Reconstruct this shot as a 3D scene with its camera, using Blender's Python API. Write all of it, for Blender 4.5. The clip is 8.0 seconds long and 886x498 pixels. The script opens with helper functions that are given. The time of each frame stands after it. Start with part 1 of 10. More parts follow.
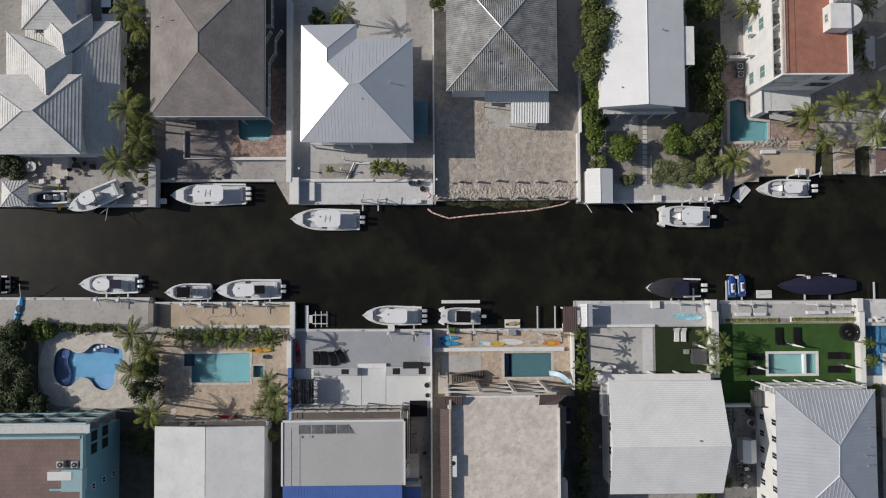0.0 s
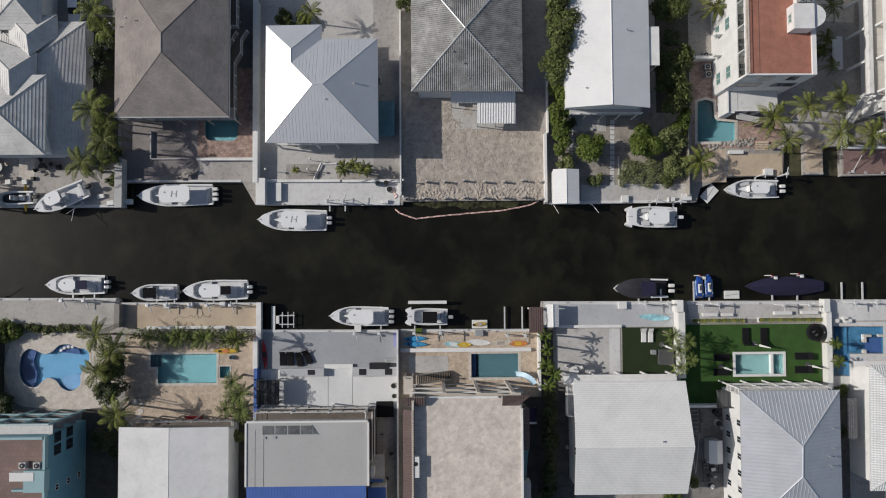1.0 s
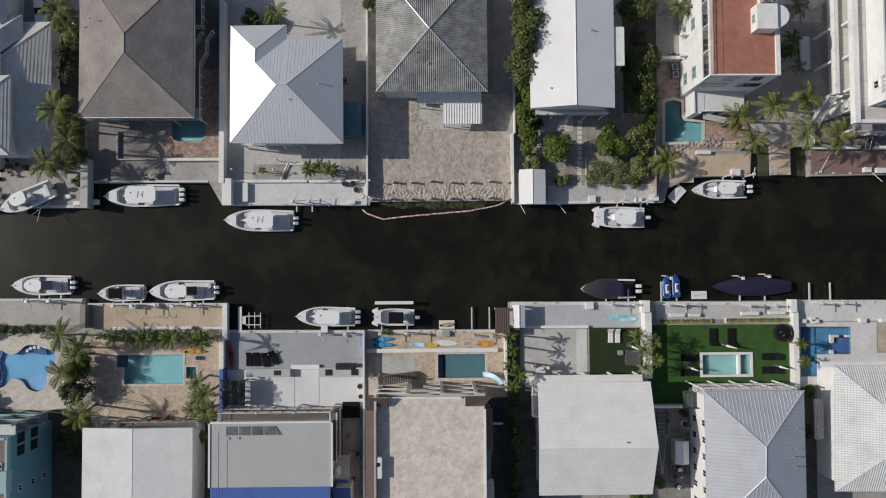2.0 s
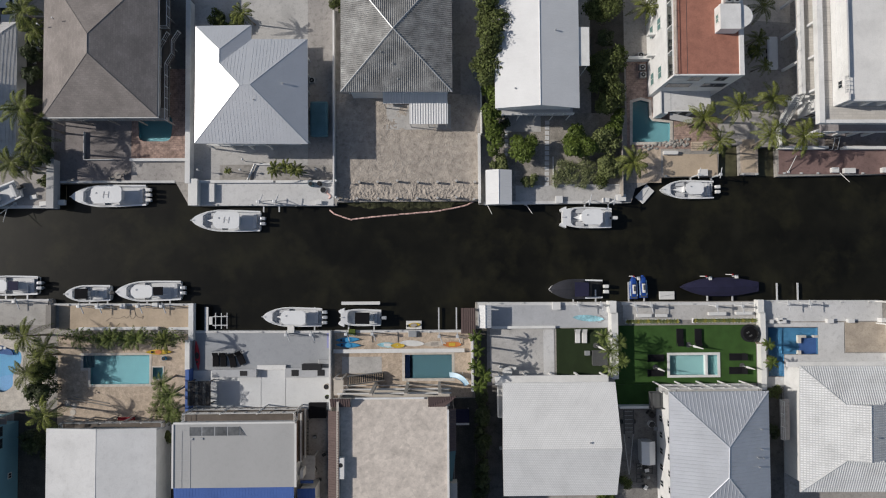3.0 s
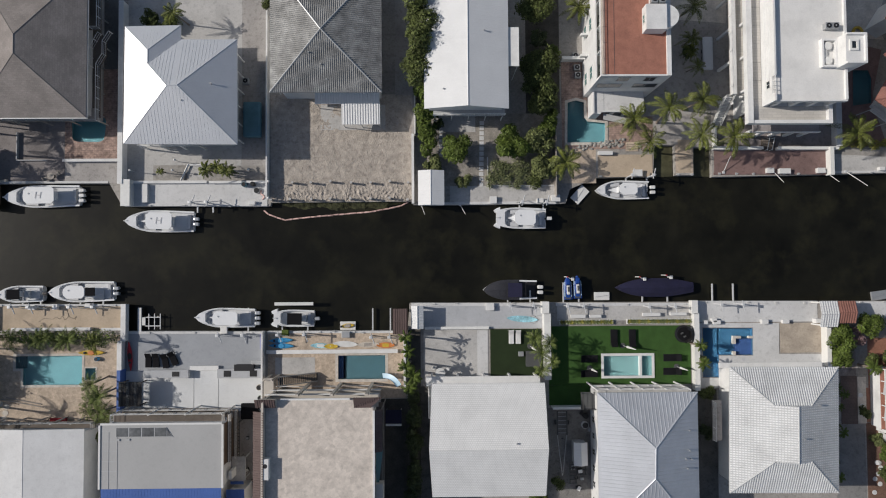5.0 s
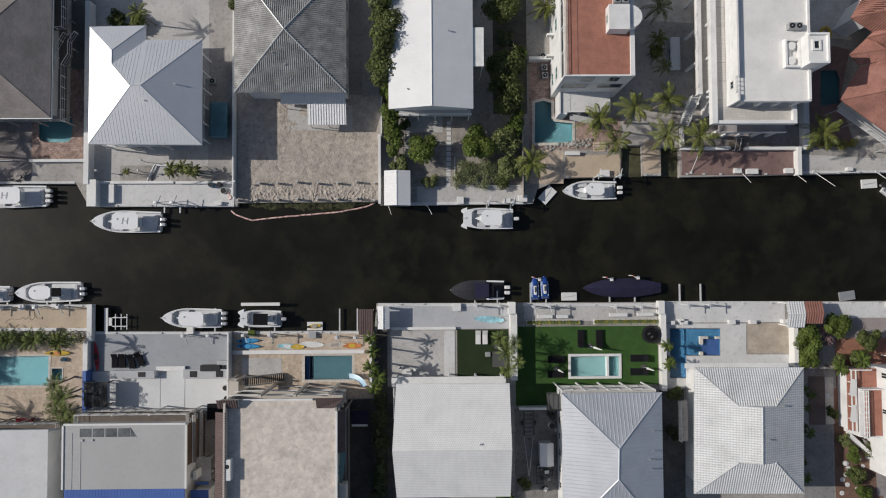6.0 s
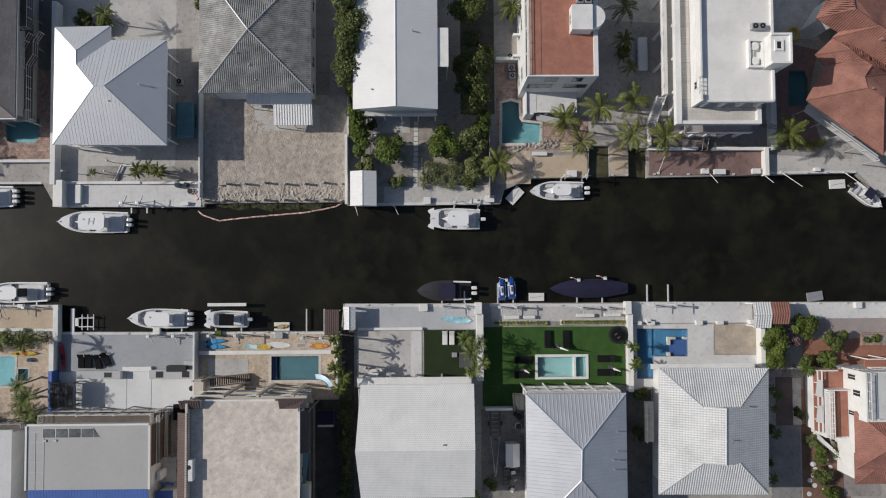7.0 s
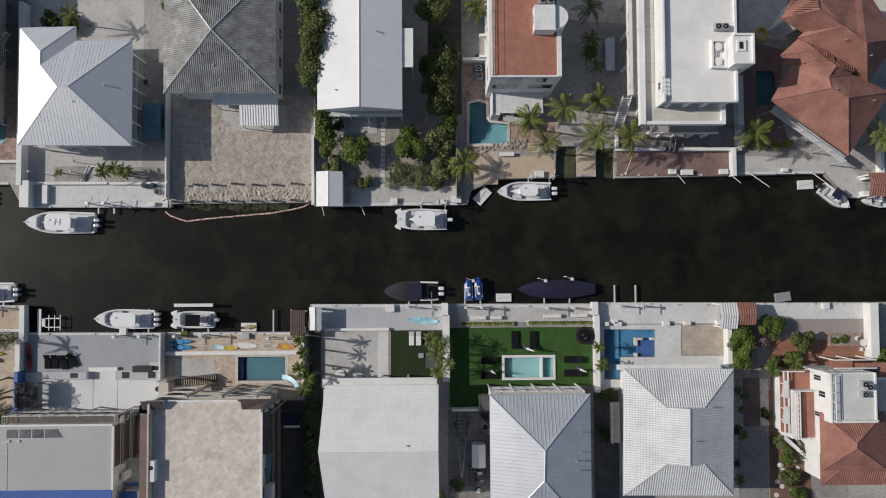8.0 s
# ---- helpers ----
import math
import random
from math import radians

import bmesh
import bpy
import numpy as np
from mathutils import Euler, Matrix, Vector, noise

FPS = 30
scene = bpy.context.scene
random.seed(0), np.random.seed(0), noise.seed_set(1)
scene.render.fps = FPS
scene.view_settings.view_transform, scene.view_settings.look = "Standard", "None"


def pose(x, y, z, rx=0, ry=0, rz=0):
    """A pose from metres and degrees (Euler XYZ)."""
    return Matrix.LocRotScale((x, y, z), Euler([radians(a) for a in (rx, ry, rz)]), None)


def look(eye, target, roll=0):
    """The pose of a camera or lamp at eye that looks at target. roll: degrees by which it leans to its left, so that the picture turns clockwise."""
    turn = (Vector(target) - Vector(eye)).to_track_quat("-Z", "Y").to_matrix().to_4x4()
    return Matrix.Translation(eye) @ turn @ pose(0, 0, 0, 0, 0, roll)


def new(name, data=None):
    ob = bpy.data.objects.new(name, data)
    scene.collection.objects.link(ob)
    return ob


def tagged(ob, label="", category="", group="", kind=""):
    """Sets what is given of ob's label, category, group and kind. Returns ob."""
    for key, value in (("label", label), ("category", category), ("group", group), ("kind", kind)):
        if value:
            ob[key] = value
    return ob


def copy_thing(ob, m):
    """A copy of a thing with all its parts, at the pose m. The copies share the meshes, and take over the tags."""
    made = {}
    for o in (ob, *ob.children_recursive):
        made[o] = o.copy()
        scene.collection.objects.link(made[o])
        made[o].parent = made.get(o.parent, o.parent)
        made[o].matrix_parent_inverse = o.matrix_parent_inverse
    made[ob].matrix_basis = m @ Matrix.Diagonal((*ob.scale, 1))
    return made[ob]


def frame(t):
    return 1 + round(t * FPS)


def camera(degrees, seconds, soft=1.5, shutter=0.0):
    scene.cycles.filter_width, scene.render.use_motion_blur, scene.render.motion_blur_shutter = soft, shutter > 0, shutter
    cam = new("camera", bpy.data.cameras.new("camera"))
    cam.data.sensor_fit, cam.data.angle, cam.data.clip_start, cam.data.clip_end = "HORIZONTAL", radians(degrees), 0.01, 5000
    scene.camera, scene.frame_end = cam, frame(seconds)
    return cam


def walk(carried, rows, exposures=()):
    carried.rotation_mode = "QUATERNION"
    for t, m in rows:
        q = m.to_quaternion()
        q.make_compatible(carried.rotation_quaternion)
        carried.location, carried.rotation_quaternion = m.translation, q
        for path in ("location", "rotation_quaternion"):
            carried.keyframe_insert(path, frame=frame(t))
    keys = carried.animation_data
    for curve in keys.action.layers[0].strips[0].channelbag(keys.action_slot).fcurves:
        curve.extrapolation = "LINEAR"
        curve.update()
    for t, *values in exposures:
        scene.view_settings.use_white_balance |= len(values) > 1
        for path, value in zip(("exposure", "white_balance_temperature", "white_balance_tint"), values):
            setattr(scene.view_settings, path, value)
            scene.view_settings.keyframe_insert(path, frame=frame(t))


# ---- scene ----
# ---- camera: a drone gliding sideways above a canal, looking almost straight down ----
cam = camera(68.0, 8.0, 1.1)
PATH = [
    (0, 0.166, -0.341, 93.001, 2.085, -0.789, -0.359),
    (1, 4.801, -0.199, 92.997, 2.028, -0.814, -0.371),
    (2, 9.459, -0.099, 92.993, 1.986, -0.826, -0.380),
    (3, 14.138, -0.035, 92.989, 1.958, -0.824, -0.386),
    (4, 18.840, 0.000, 92.985, 1.945, -0.809, -0.388),
    (5, 23.564, 0.012, 92.981, 1.945, -0.779, -0.387),
    (6, 28.309, 0.007, 92.977, 1.960, -0.735, -0.383),
    (7, 33.077, -0.009, 92.973, 1.989, -0.678, -0.375),
    (8, 37.866, -0.028, 92.969, 2.032, -0.606, -0.363),
]
walk(cam, [(t, pose(x, y, z, rx, ry, rz)) for t, x, y, z, rx, ry, rz in PATH])

# ---- sky, sun, exposure ----
SUN_ELEVATION, SUN_AZIMUTH = radians(34.0), radians(172.7)   # azimuth from +x, anticlockwise
world = bpy.data.worlds.new("sky")
scene.world = world
world.use_nodes = True
wn = world.node_tree
sky = wn.nodes.new("ShaderNodeTexSky")
sky.sky_type, sky.sun_disc = "NISHITA", False
sky.sun_elevation, sky.sun_rotation = SUN_ELEVATION, math.pi / 2 - SUN_AZIMUTH
sky.air_density, sky.dust_density = 1.0, 1.5
wn.nodes["Background"].inputs["Strength"].default_value = 0.07
wn.links.new(sky.outputs["Color"], wn.nodes["Background"].inputs["Color"])
lamp = bpy.data.lights.new("sun", "SUN")
lamp.energy, lamp.angle, lamp.color = 3.45, radians(0.6), (1.0, 0.94, 0.86)
sun = new("sun", lamp)
to_sun = Vector((math.cos(SUN_ELEVATION) * math.cos(SUN_AZIMUTH), math.cos(SUN_ELEVATION) * math.sin(SUN_AZIMUTH), math.sin(SUN_ELEVATION)))
sun.matrix_world = look(to_sun * 300, (0, 0, 0))
scene.view_settings.exposure = 0.0

# ---- materials ----
def mat(name, col, rough=0.75, metal=0.0, var=0.12, scale=0.5, fine=6.0, bump=0.2, spec=0.4, stain=0.0, rnd=0.0, brick=None, wave=None, island=0.0, uv=False, cell=None, dirt=0.0):
    """A painted or natural surface: two scales of noise, stains, fine relief; brick = (width, height, joint, depth) and wave = (per metre, depth, axis)."""
    m = bpy.data.materials.new(name)
    m.use_nodes = True
    n, l = m.node_tree.nodes, m.node_tree.links
    b = n["Principled BSDF"]
    b.inputs["Roughness"].default_value, b.inputs["Metallic"].default_value = rough, metal
    b.inputs["Specular IOR Level"].default_value = spec
    tc = n.new("ShaderNodeTexCoord")
    co = tc.outputs["UV" if uv else "Object"]
    geo = n.new("ShaderNodeTexCoord").outputs["Object"]

    def tex(s, detail=4):
        t = n.new("ShaderNodeTexNoise")
        t.inputs["Scale"].default_value, t.inputs["Detail"].default_value = s, detail
        l.new(geo, t.inputs["Vector"])
        return t.outputs["Fac"]

    def rng(src, a, c, lo, hi):
        r = n.new("ShaderNodeMapRange")
        for key, v in zip((1, 2, 3, 4), (a, c, lo, hi)):
            r.inputs[key].default_value = v
        l.new(src, r.inputs[0])
        return r.outputs[0]

    def mul(a, c):
        t = n.new("ShaderNodeMath")
        t.operation = "MULTIPLY"
        l.new(a, t.inputs[0])
        l.new(c, t.inputs[1])
        return t.outputs[0]

    big, small = tex(scale), tex(fine, 6)
    fac = mul(rng(big, 0.3, 0.7, 1 - var, 1 + var), rng(small, 0.3, 0.7, 1 - var * 0.7, 1 + var * 0.7))
    if stain:
        fac = mul(fac, rng(tex(scale * 0.37 + 0.11, 8), 0.52, 0.68, 1.0, 1.0 - stain))
    if dirt:
        fac = mul(fac, rng(tex(1.7, 10), 0.53, 0.66, 1.0, 1.0 - dirt))
        fac = mul(fac, rng(tex(5.5, 3), 0.64, 0.72, 1.0, 1.0 - dirt * 1.3))
    if rnd:
        info = n.new("ShaderNodeObjectInfo")
        fac = mul(fac, rng(info.outputs["Random"], 0, 1, 1 - rnd, 1 + rnd))
    if island:
        g = n.new("ShaderNodeNewGeometry")
        fac = mul(fac, rng(g.outputs["Random Per Island"], 0, 1, 1 - island, 1 + island))
    height = small
    depth = bump
    if brick:
        t = n.new("ShaderNodeTexBrick")
        t.inputs["Scale"].default_value = 1.0
        t.inputs["Brick Width"].default_value, t.inputs["Row Height"].default_value = brick[0], brick[1]
        t.inputs["Mortar Size"].default_value, t.inputs["Mortar Smooth"].default_value = brick[2], 0.3
        t.inputs["Color1"].default_value, t.inputs["Color2"].default_value = (1, 1, 1, 1), (*((brick[4],) * 3 if len(brick) > 4 else (0.9,) * 3), 1)
        t.inputs["Mortar"].default_value = (brick[3],) * 3 + (1,)
        l.new(co, t.inputs["Vector"])
        fac = mul(fac, t.outputs["Color"])
    if cell:
        for feature, out, lo, hi, a, c in (("F1", "Color", 1 - cell[2], 1 + cell[2], 0.0, 1.0), ("DISTANCE_TO_EDGE", "Distance", cell[3], 1.0, cell[1] * 0.4, cell[1])):
            t = n.new("ShaderNodeTexVoronoi")
            t.feature = feature
            t.inputs["Scale"].default_value = cell[0]
            l.new(geo, t.inputs["Vector"])
            fac = mul(fac, rng(t.outputs[out], a, c, lo, hi))
    if wave:
        t = n.new("ShaderNodeTexWave")
        t.bands_direction = wave[2]
        t.inputs["Scale"].default_value = wave[0] / 3.183 * 0.5 * 1.0
        t.inputs["Distortion"].default_value = 0.3
        l.new(co, t.inputs["Vector"])
        fac = mul(fac, rng(t.outputs["Fac"], 0, 1, 1 - wave[1], 1 + wave[1] * 0.4))
    c = n.new("ShaderNodeVectorMath")
    c.operation = "SCALE"
    c.inputs[0].default_value = col
    l.new(fac, c.inputs["Scale"])
    l.new(c.outputs[0], b.inputs["Base Color"])
    if bump:
        bp = n.new("ShaderNodeBump")
        bp.inputs["Strength"].default_value, bp.inputs["Distance"].default_value = bump, 0.05
        l.new(height, bp.inputs["Height"])
        l.new(bp.outputs["Normal"], b.inputs["Normal"])
    return m


def clear_water(name, tint):
    m = bpy.data.materials.new(name)
    m.use_nodes = True
    n, l = m.node_tree.nodes, m.node_tree.links
    b = n["Principled BSDF"]
    b.inputs["Base Color"].default_value = (*tint, 1)
    b.inputs["Transmission Weight"].default_value, b.inputs["Roughness"].default_value, b.inputs["IOR"].default_value = 1.0, 0.03, 1.33
    t = n.new("ShaderNodeTexNoise")
    t.inputs["Scale"].default_value = 1.6
    l.new(n.new("ShaderNodeTexCoord").outputs["Object"], t.inputs["Vector"])
    bp = n.new("ShaderNodeBump")
    bp.inputs["Strength"].default_value, bp.inputs["Distance"].default_value = 0.25, 0.05
    l.new(t.outputs["Fac"], bp.inputs["Height"])
    l.new(bp.outputs["Normal"], b.inputs["Normal"])
    return m


WHITE = mat("white_paint", (0.71, 0.71, 0.69), 0.6, var=0.06, stain=0.12)
WHITE_METAL = mat("white_metal_roof", (0.71, 0.715, 0.72), 0.55, 0.0, var=0.03, stain=0.05, spec=0.3)
BRIGHT_METAL = mat("bright_metal_roof", (0.68, 0.69, 0.71), 0.46, 0.5, var=0.03, spec=0.5, bump=0.03)
SILVER_METAL = mat("silver_metal_roof", (0.58, 0.575, 0.565), 0.62, 0.0, spec=0.3, var=0.10, stain=0.16, dirt=0.12)
BLUE_METAL = mat("blue_grey_metal_roof", (0.52, 0.54, 0.58), 0.48, 0.4, var=0.05, stain=0.05)
SHINGLE = mat("grey_brown_shingles", (0.268, 0.242, 0.23), 0.95, var=0.16, scale=0.35, fine=9, brick=(0.5, 0.28, 0.02, 0.8, 0.84), uv=True, stain=0.1)
CORRUGATED = mat("weathered_corrugated_sheet", (0.30, 0.30, 0.295), 0.7, 0.0, var=0.34, scale=0.9, fine=8, stain=0.3, spec=0.3)
DULL_WHITE = mat("weathered_white_membrane", (0.65, 0.65, 0.65), 0.8, var=0.05, scale=0.5, stain=0.1, dirt=0.06)
GREY_FLAT = mat("grey_roof_membrane", (0.40, 0.40, 0.40), 0.85, var=0.04, scale=0.2, dirt=0.04)
GRAVEL_ROOF = mat("beige_gravel_roof", (0.60, 0.54, 0.485), 0.95, var=0.09, scale=1.2, fine=5, stain=0.12, cell=(1.7, 0.02, 0.11, 0.99), dirt=0.12)
RED_DECK = mat("red_tiled_terrace", (0.335, 0.150, 0.108), 0.8, var=0.14, scale=0.8, stain=0.15, dirt=0.08)
PINK_TILE = mat("red_brown_terrace_tile", (0.205, 0.14, 0.125), 0.8, var=0.10, brick=(0.6, 0.6, 0.03, 0.78))
CLAY = mat("red_clay_tiles", (0.300, 0.142, 0.112), 0.75, var=0.2, stain=0.2, uv=True, brick=(5.0, 0.36, 0.03, 0.93), dirt=0.1)
CLAY_BROWN = mat("brown_clay_tiles", (0.115, 0.08, 0.075), 0.75, var=0.12)
WHITE_TILE = mat("white_roof_tiles", (0.73, 0.742, 0.752), 0.7, var=0.07, stain=0.12, uv=True, brick=(5.0, 0.36, 0.06, 0.72))
NAVY_SHEET = mat("blue_metal_sheet", (0.075, 0.145, 0.40), 0.45, var=0.06, stain=0.1)
SOLAR = mat("smoky_roof_panel", (0.13, 0.135, 0.14), 0.25, var=0.35, scale=0.5, fine=2.5, bump=0.0)
GREY_RAIL = mat("brown_grey_painted_rail", (0.22, 0.205, 0.19), 0.7, var=0.1)
# worn grey taken darker, to deepen the houses' shade on the side paths
PASSAGE = mat("worn_passage_with_shade", (0.105, 0.10, 0.094), 0.95, var=0.2, scale=0.5, stain=0.3, dirt=0.3)
STUCCO_BLUE = mat("sea_blue_stucco", (0.125, 0.275, 0.345), 0.8, var=0.06)
STUCCO_TEAL = mat("pale_teal_trim", (0.27, 0.41, 0.44), 0.7, var=0.05)
STUCCO_BEIGE = mat("beige_stucco", (0.50, 0.46, 0.41), 0.85, var=0.06)
STUCCO_GREY = mat("grey_stucco", (0.42, 0.42, 0.42), 0.85, var=0.06)
STUCCO_WHITE = mat("white_stucco", (0.69, 0.69, 0.685), 0.85, var=0.06, stain=0.12, dirt=0.05)
CONCRETE = mat("pale_concrete", (0.46, 0.45, 0.438), 0.9, var=0.10, scale=0.3, stain=0.15, dirt=0.16)
CONCRETE_D = mat("worn_concrete", (0.36, 0.34, 0.325), 0.9, var=0.12, scale=0.3, stain=0.2, dirt=0.22)
CONCRETE_W = mat("whitewashed_concrete", (0.58, 0.58, 0.58), 0.85, var=0.06, scale=0.3, stain=0.10, dirt=0.12)
GREY_PAINT = mat("grey_painted_concrete", (0.43, 0.44, 0.46), 0.7, var=0.06, scale=0.25, stain=0.10, dirt=0.07)
TAN_DECK = mat("tan_coated_deck", (0.455, 0.37, 0.28), 0.9, var=0.09, scale=0.4, stain=0.14, dirt=0.07)
BOARDS = mat("weathered_grey_concrete", (0.40, 0.385, 0.365), 0.9, var=0.09, scale=0.35, stain=0.22, dirt=0.14)
FLAGSTONE = mat("tan_flagstones", (0.49, 0.40, 0.315), 0.85, var=0.13, scale=1.3, fine=4, stain=0.16, cell=(2.6, 0.04, 0.14, 0.82), dirt=0.14)
PAVER_RED = mat("red_brick_pavers", (0.37, 0.265, 0.225), 0.85, var=0.3, scale=1.4, fine=3.5, brick=(0.6, 0.3, 0.03, 0.75), stain=0.25, dirt=0.2)
PAVER_PALE = mat("pale_stone_pavers", (0.55, 0.51, 0.46), 0.85, var=0.12, scale=1.0, fine=4, stain=0.12, dirt=0.14)
ASPHALT = mat("asphalt", (0.17, 0.165, 0.16), 0.95, var=0.12, stain=0.15, dirt=0.2)
# soil colour taken near black, to deepen shade between houses and under trees
DARK_GROUND = mat("dark_soil_and_shade", (0.075, 0.07, 0.062), 1.0, var=0.25, scale=0.7, fine=5, bump=0.6, stain=0.3)
DARK_WOOD = mat("dark_stained_timber", (0.13, 0.11, 0.095), 0.85, var=0.18, stain=0.2)
POOL_NAVY = mat("pool_plaster_navy", (0.045, 0.155, 0.285), 0.8, var=0.08, scale=0.5)
TILE_BEIGE = mat("beige_terrace_tiles", (0.55, 0.525, 0.49), 0.8, var=0.06, brick=(1.2, 0.35, 0.03, 0.82))
DECK_BROWN = mat("brownish_deck_coating", (0.27, 0.245, 0.24), 0.9, var=0.12, scale=0.4, stain=0.2, dirt=0.2)
SHALLOW = mat("shallow_slip_water", (0.062, 0.060, 0.034), 0.3, var=0.4, scale=0.3, fine=1.5, bump=0.0)
FINE_LINES = mat("white_lined_metal_roof", (0.76, 0.76, 0.755), 0.55, 0.0, var=0.04, stain=0.07, spec=0.3, uv=True, brick=(0.3, 0.26, 0.035, 0.80, 0.97))
MAROON = mat("maroon_paved_dock", (0.205, 0.135, 0.125), 0.8, var=0.12, scale=0.6, stain=0.15, dirt=0.18)
SAND = mat("coral_sand", (0.41, 0.366, 0.322), 1.0, var=0.2, scale=0.9, fine=9.0, bump=1.0, stain=0.1, dirt=0.22)
FILL = mat("gravel_ground", (0.33, 0.312, 0.292), 1.0, var=0.18, scale=0.15, fine=3.0, bump=0.7, stain=0.2, dirt=0.2)
SOIL = mat("garden_soil", (0.29, 0.268, 0.24), 1.0, var=0.25, scale=0.8, fine=5, bump=0.8, stain=0.3)
TURF = mat("artificial_turf", (0.036, 0.086, 0.018), 1.0, var=0.18, scale=0.7, fine=14, bump=0.6)
WEED = mat("shore_weed", (0.052, 0.054, 0.024), 0.9, var=0.5, scale=1.2, fine=5, bump=0.9, stain=0.4, dirt=0.4)
ROCK = mat("grey_coral_rock", (0.30, 0.29, 0.27), 0.95, var=0.2, scale=1.5, rnd=0.2, bump=0.8)
WOOD = mat("weathered_timber", (0.34, 0.31, 0.28), 0.85, var=0.15, scale=1.0, stain=0.2)
WOOD_PALE = mat("pale_timber", (0.52, 0.47, 0.41), 0.8, var=0.12)
ALU = mat("aluminium", (0.62, 0.63, 0.64), 0.4, 0.2, var=0.05)
STEEL = mat("galvanised_steel", (0.42, 0.43, 0.44), 0.5, 0.5, var=0.08)
BLACK = mat("black_plastic", (0.018, 0.018, 0.02), 0.5, var=0.1)
DARK_MESH = mat("charcoal_fabric", (0.012, 0.012, 0.014), 1.0, var=0.15, fine=20, spec=0.1)
GREY_FABRIC = mat("dark_grey_cover", (0.075, 0.078, 0.08), 0.9, var=0.15)
NAVY = mat("navy_canvas", (0.015, 0.015, 0.044), 0.85, var=0.15, scale=0.8)
SLATE = mat("slate_canvas", (0.035, 0.036, 0.045), 0.85, var=0.15, scale=0.8)
GEL = mat("white_gelcoat", (0.75, 0.76, 0.77), 0.3, var=0.03, spec=0.5, bump=0.02)
GEL_GREY = mat("pale_grey_nonskid", (0.60, 0.612, 0.63), 0.6, var=0.05)
BOW_GREY = mat("grey_bow_cockpit", (0.43, 0.445, 0.47), 0.6, var=0.08)
CUSHION = mat("grey_vinyl", (0.50, 0.51, 0.53), 0.6, var=0.06)
PLASTIC_W = mat("white_plastic", (0.66, 0.66, 0.65), 0.5, var=0.05)
COWL_GREY = mat("silver_cowling", (0.45, 0.47, 0.49), 0.3, 0.3, var=0.05)
BLUE_GEL = mat("blue_gelcoat", (0.016, 0.06, 0.27), 0.25, var=0.05)
KAYAK_BLUE = mat("blue_plastic", (0.05, 0.28, 0.53), 0.45, var=0.08)
KAYAK_YELLOW = mat("yellow_plastic", (0.55, 0.38, 0.05), 0.5, var=0.10)
ORANGE = mat("orange_plastic", (0.55, 0.20, 0.06), 0.5, var=0.08)
RED_PLASTIC = mat("red_plastic", (0.38, 0.02, 0.03), 0.45, var=0.08)
BOOM = mat("faded_pink_boom", (0.60, 0.40, 0.36), 0.8, var=0.4, scale=1.5, fine=3)
PALE_BLUE = mat("pale_blue_plastic", (0.42, 0.58, 0.70), 0.4, var=0.06)
CYAN_FADE = mat("turquoise_board", (0.30, 0.55, 0.63), 0.4, var=0.35, scale=0.8)
TEAL_TARP = mat("teal_tarpaulin", (0.095, 0.20, 0.24), 0.7, var=0.12, scale=0.8)
GLASS = mat("dark_window_glass", (0.022, 0.03, 0.038), 0.12, 0.0, var=0.0, bump=0.0, spec=0.5)
TEAL_GLASS = mat("green_tinted_glass", (0.15, 0.26, 0.25), 0.1, var=0.0, bump=0.0, spec=0.6)
POOL_TEAL = mat("pool_plaster_teal", (0.122, 0.275, 0.31), 0.8, var=0.08, scale=0.5)
POOL_AQUA = mat("pool_plaster_aqua", (0.165, 0.35, 0.395), 0.8, var=0.06, scale=0.5)
POOL_PALE = mat("pool_plaster_pale", (0.20, 0.35, 0.36), 0.8, var=0.06, scale=0.5)
POOL_BLUE = mat("pool_plaster_blue", (0.12, 0.29, 0.47), 0.8, var=0.08, scale=0.5)
POOL_DEEP = mat("pool_tile_deep_blue", (0.035, 0.08, 0.22), 0.7, var=0.08, scale=0.5)
POOL_SLATE = mat("pool_plaster_slate", (0.058, 0.13, 0.16), 0.8, var=0.08, scale=0.5)
POOL_WATER = clear_water("pool_water", (0.86, 0.97, 1.0))
LEAF = mat("broad_leaves", (0.074, 0.091, 0.028), 0.65, spec=0.2, var=0.28, scale=0.6, fine=3, island=0.65, bump=0.0)
LEAF_DARK = mat("dark_leaves", (0.036, 0.051, 0.014), 0.6, var=0.25, scale=0.6, fine=3, island=0.45, bump=0.0)
LEAF_BRIGHT = mat("bright_leaves", (0.080, 0.112, 0.022), 0.6, spec=0.2, var=0.25, scale=0.6, fine=3, island=0.45, bump=0.0)
LEAF_DRY = mat("olive_dry_leaves", (0.125, 0.145, 0.055), 0.7, spec=0.2, var=0.25, scale=0.6, fine=3, island=0.5, bump=0.0)
GRASS = mat("olive_grass_blades", (0.20, 0.225, 0.105), 0.7, var=0.25, scale=0.6, fine=3, island=0.5, bump=0.0)
ARECA = mat("feathery_areca_leaflets", (0.118, 0.150, 0.042), 0.6, spec=0.2, var=0.25, scale=0.8, fine=3, island=0.6, rnd=0.15, bump=0.0)
FROND = mat("palm_leaflets", (0.122, 0.140, 0.030), 0.5, spec=0.3, var=0.25, scale=0.8, fine=3, island=0.7, rnd=0.2, bump=0.0)
BARK = mat("palm_bark", (0.20, 0.17, 0.14), 0.95, var=0.2, scale=2.0)
BLOSSOM = mat("mauve_blossom_leaves", (0.20, 0.13, 0.13), 0.7, spec=0.2, var=0.3, island=0.6, bump=0.0)
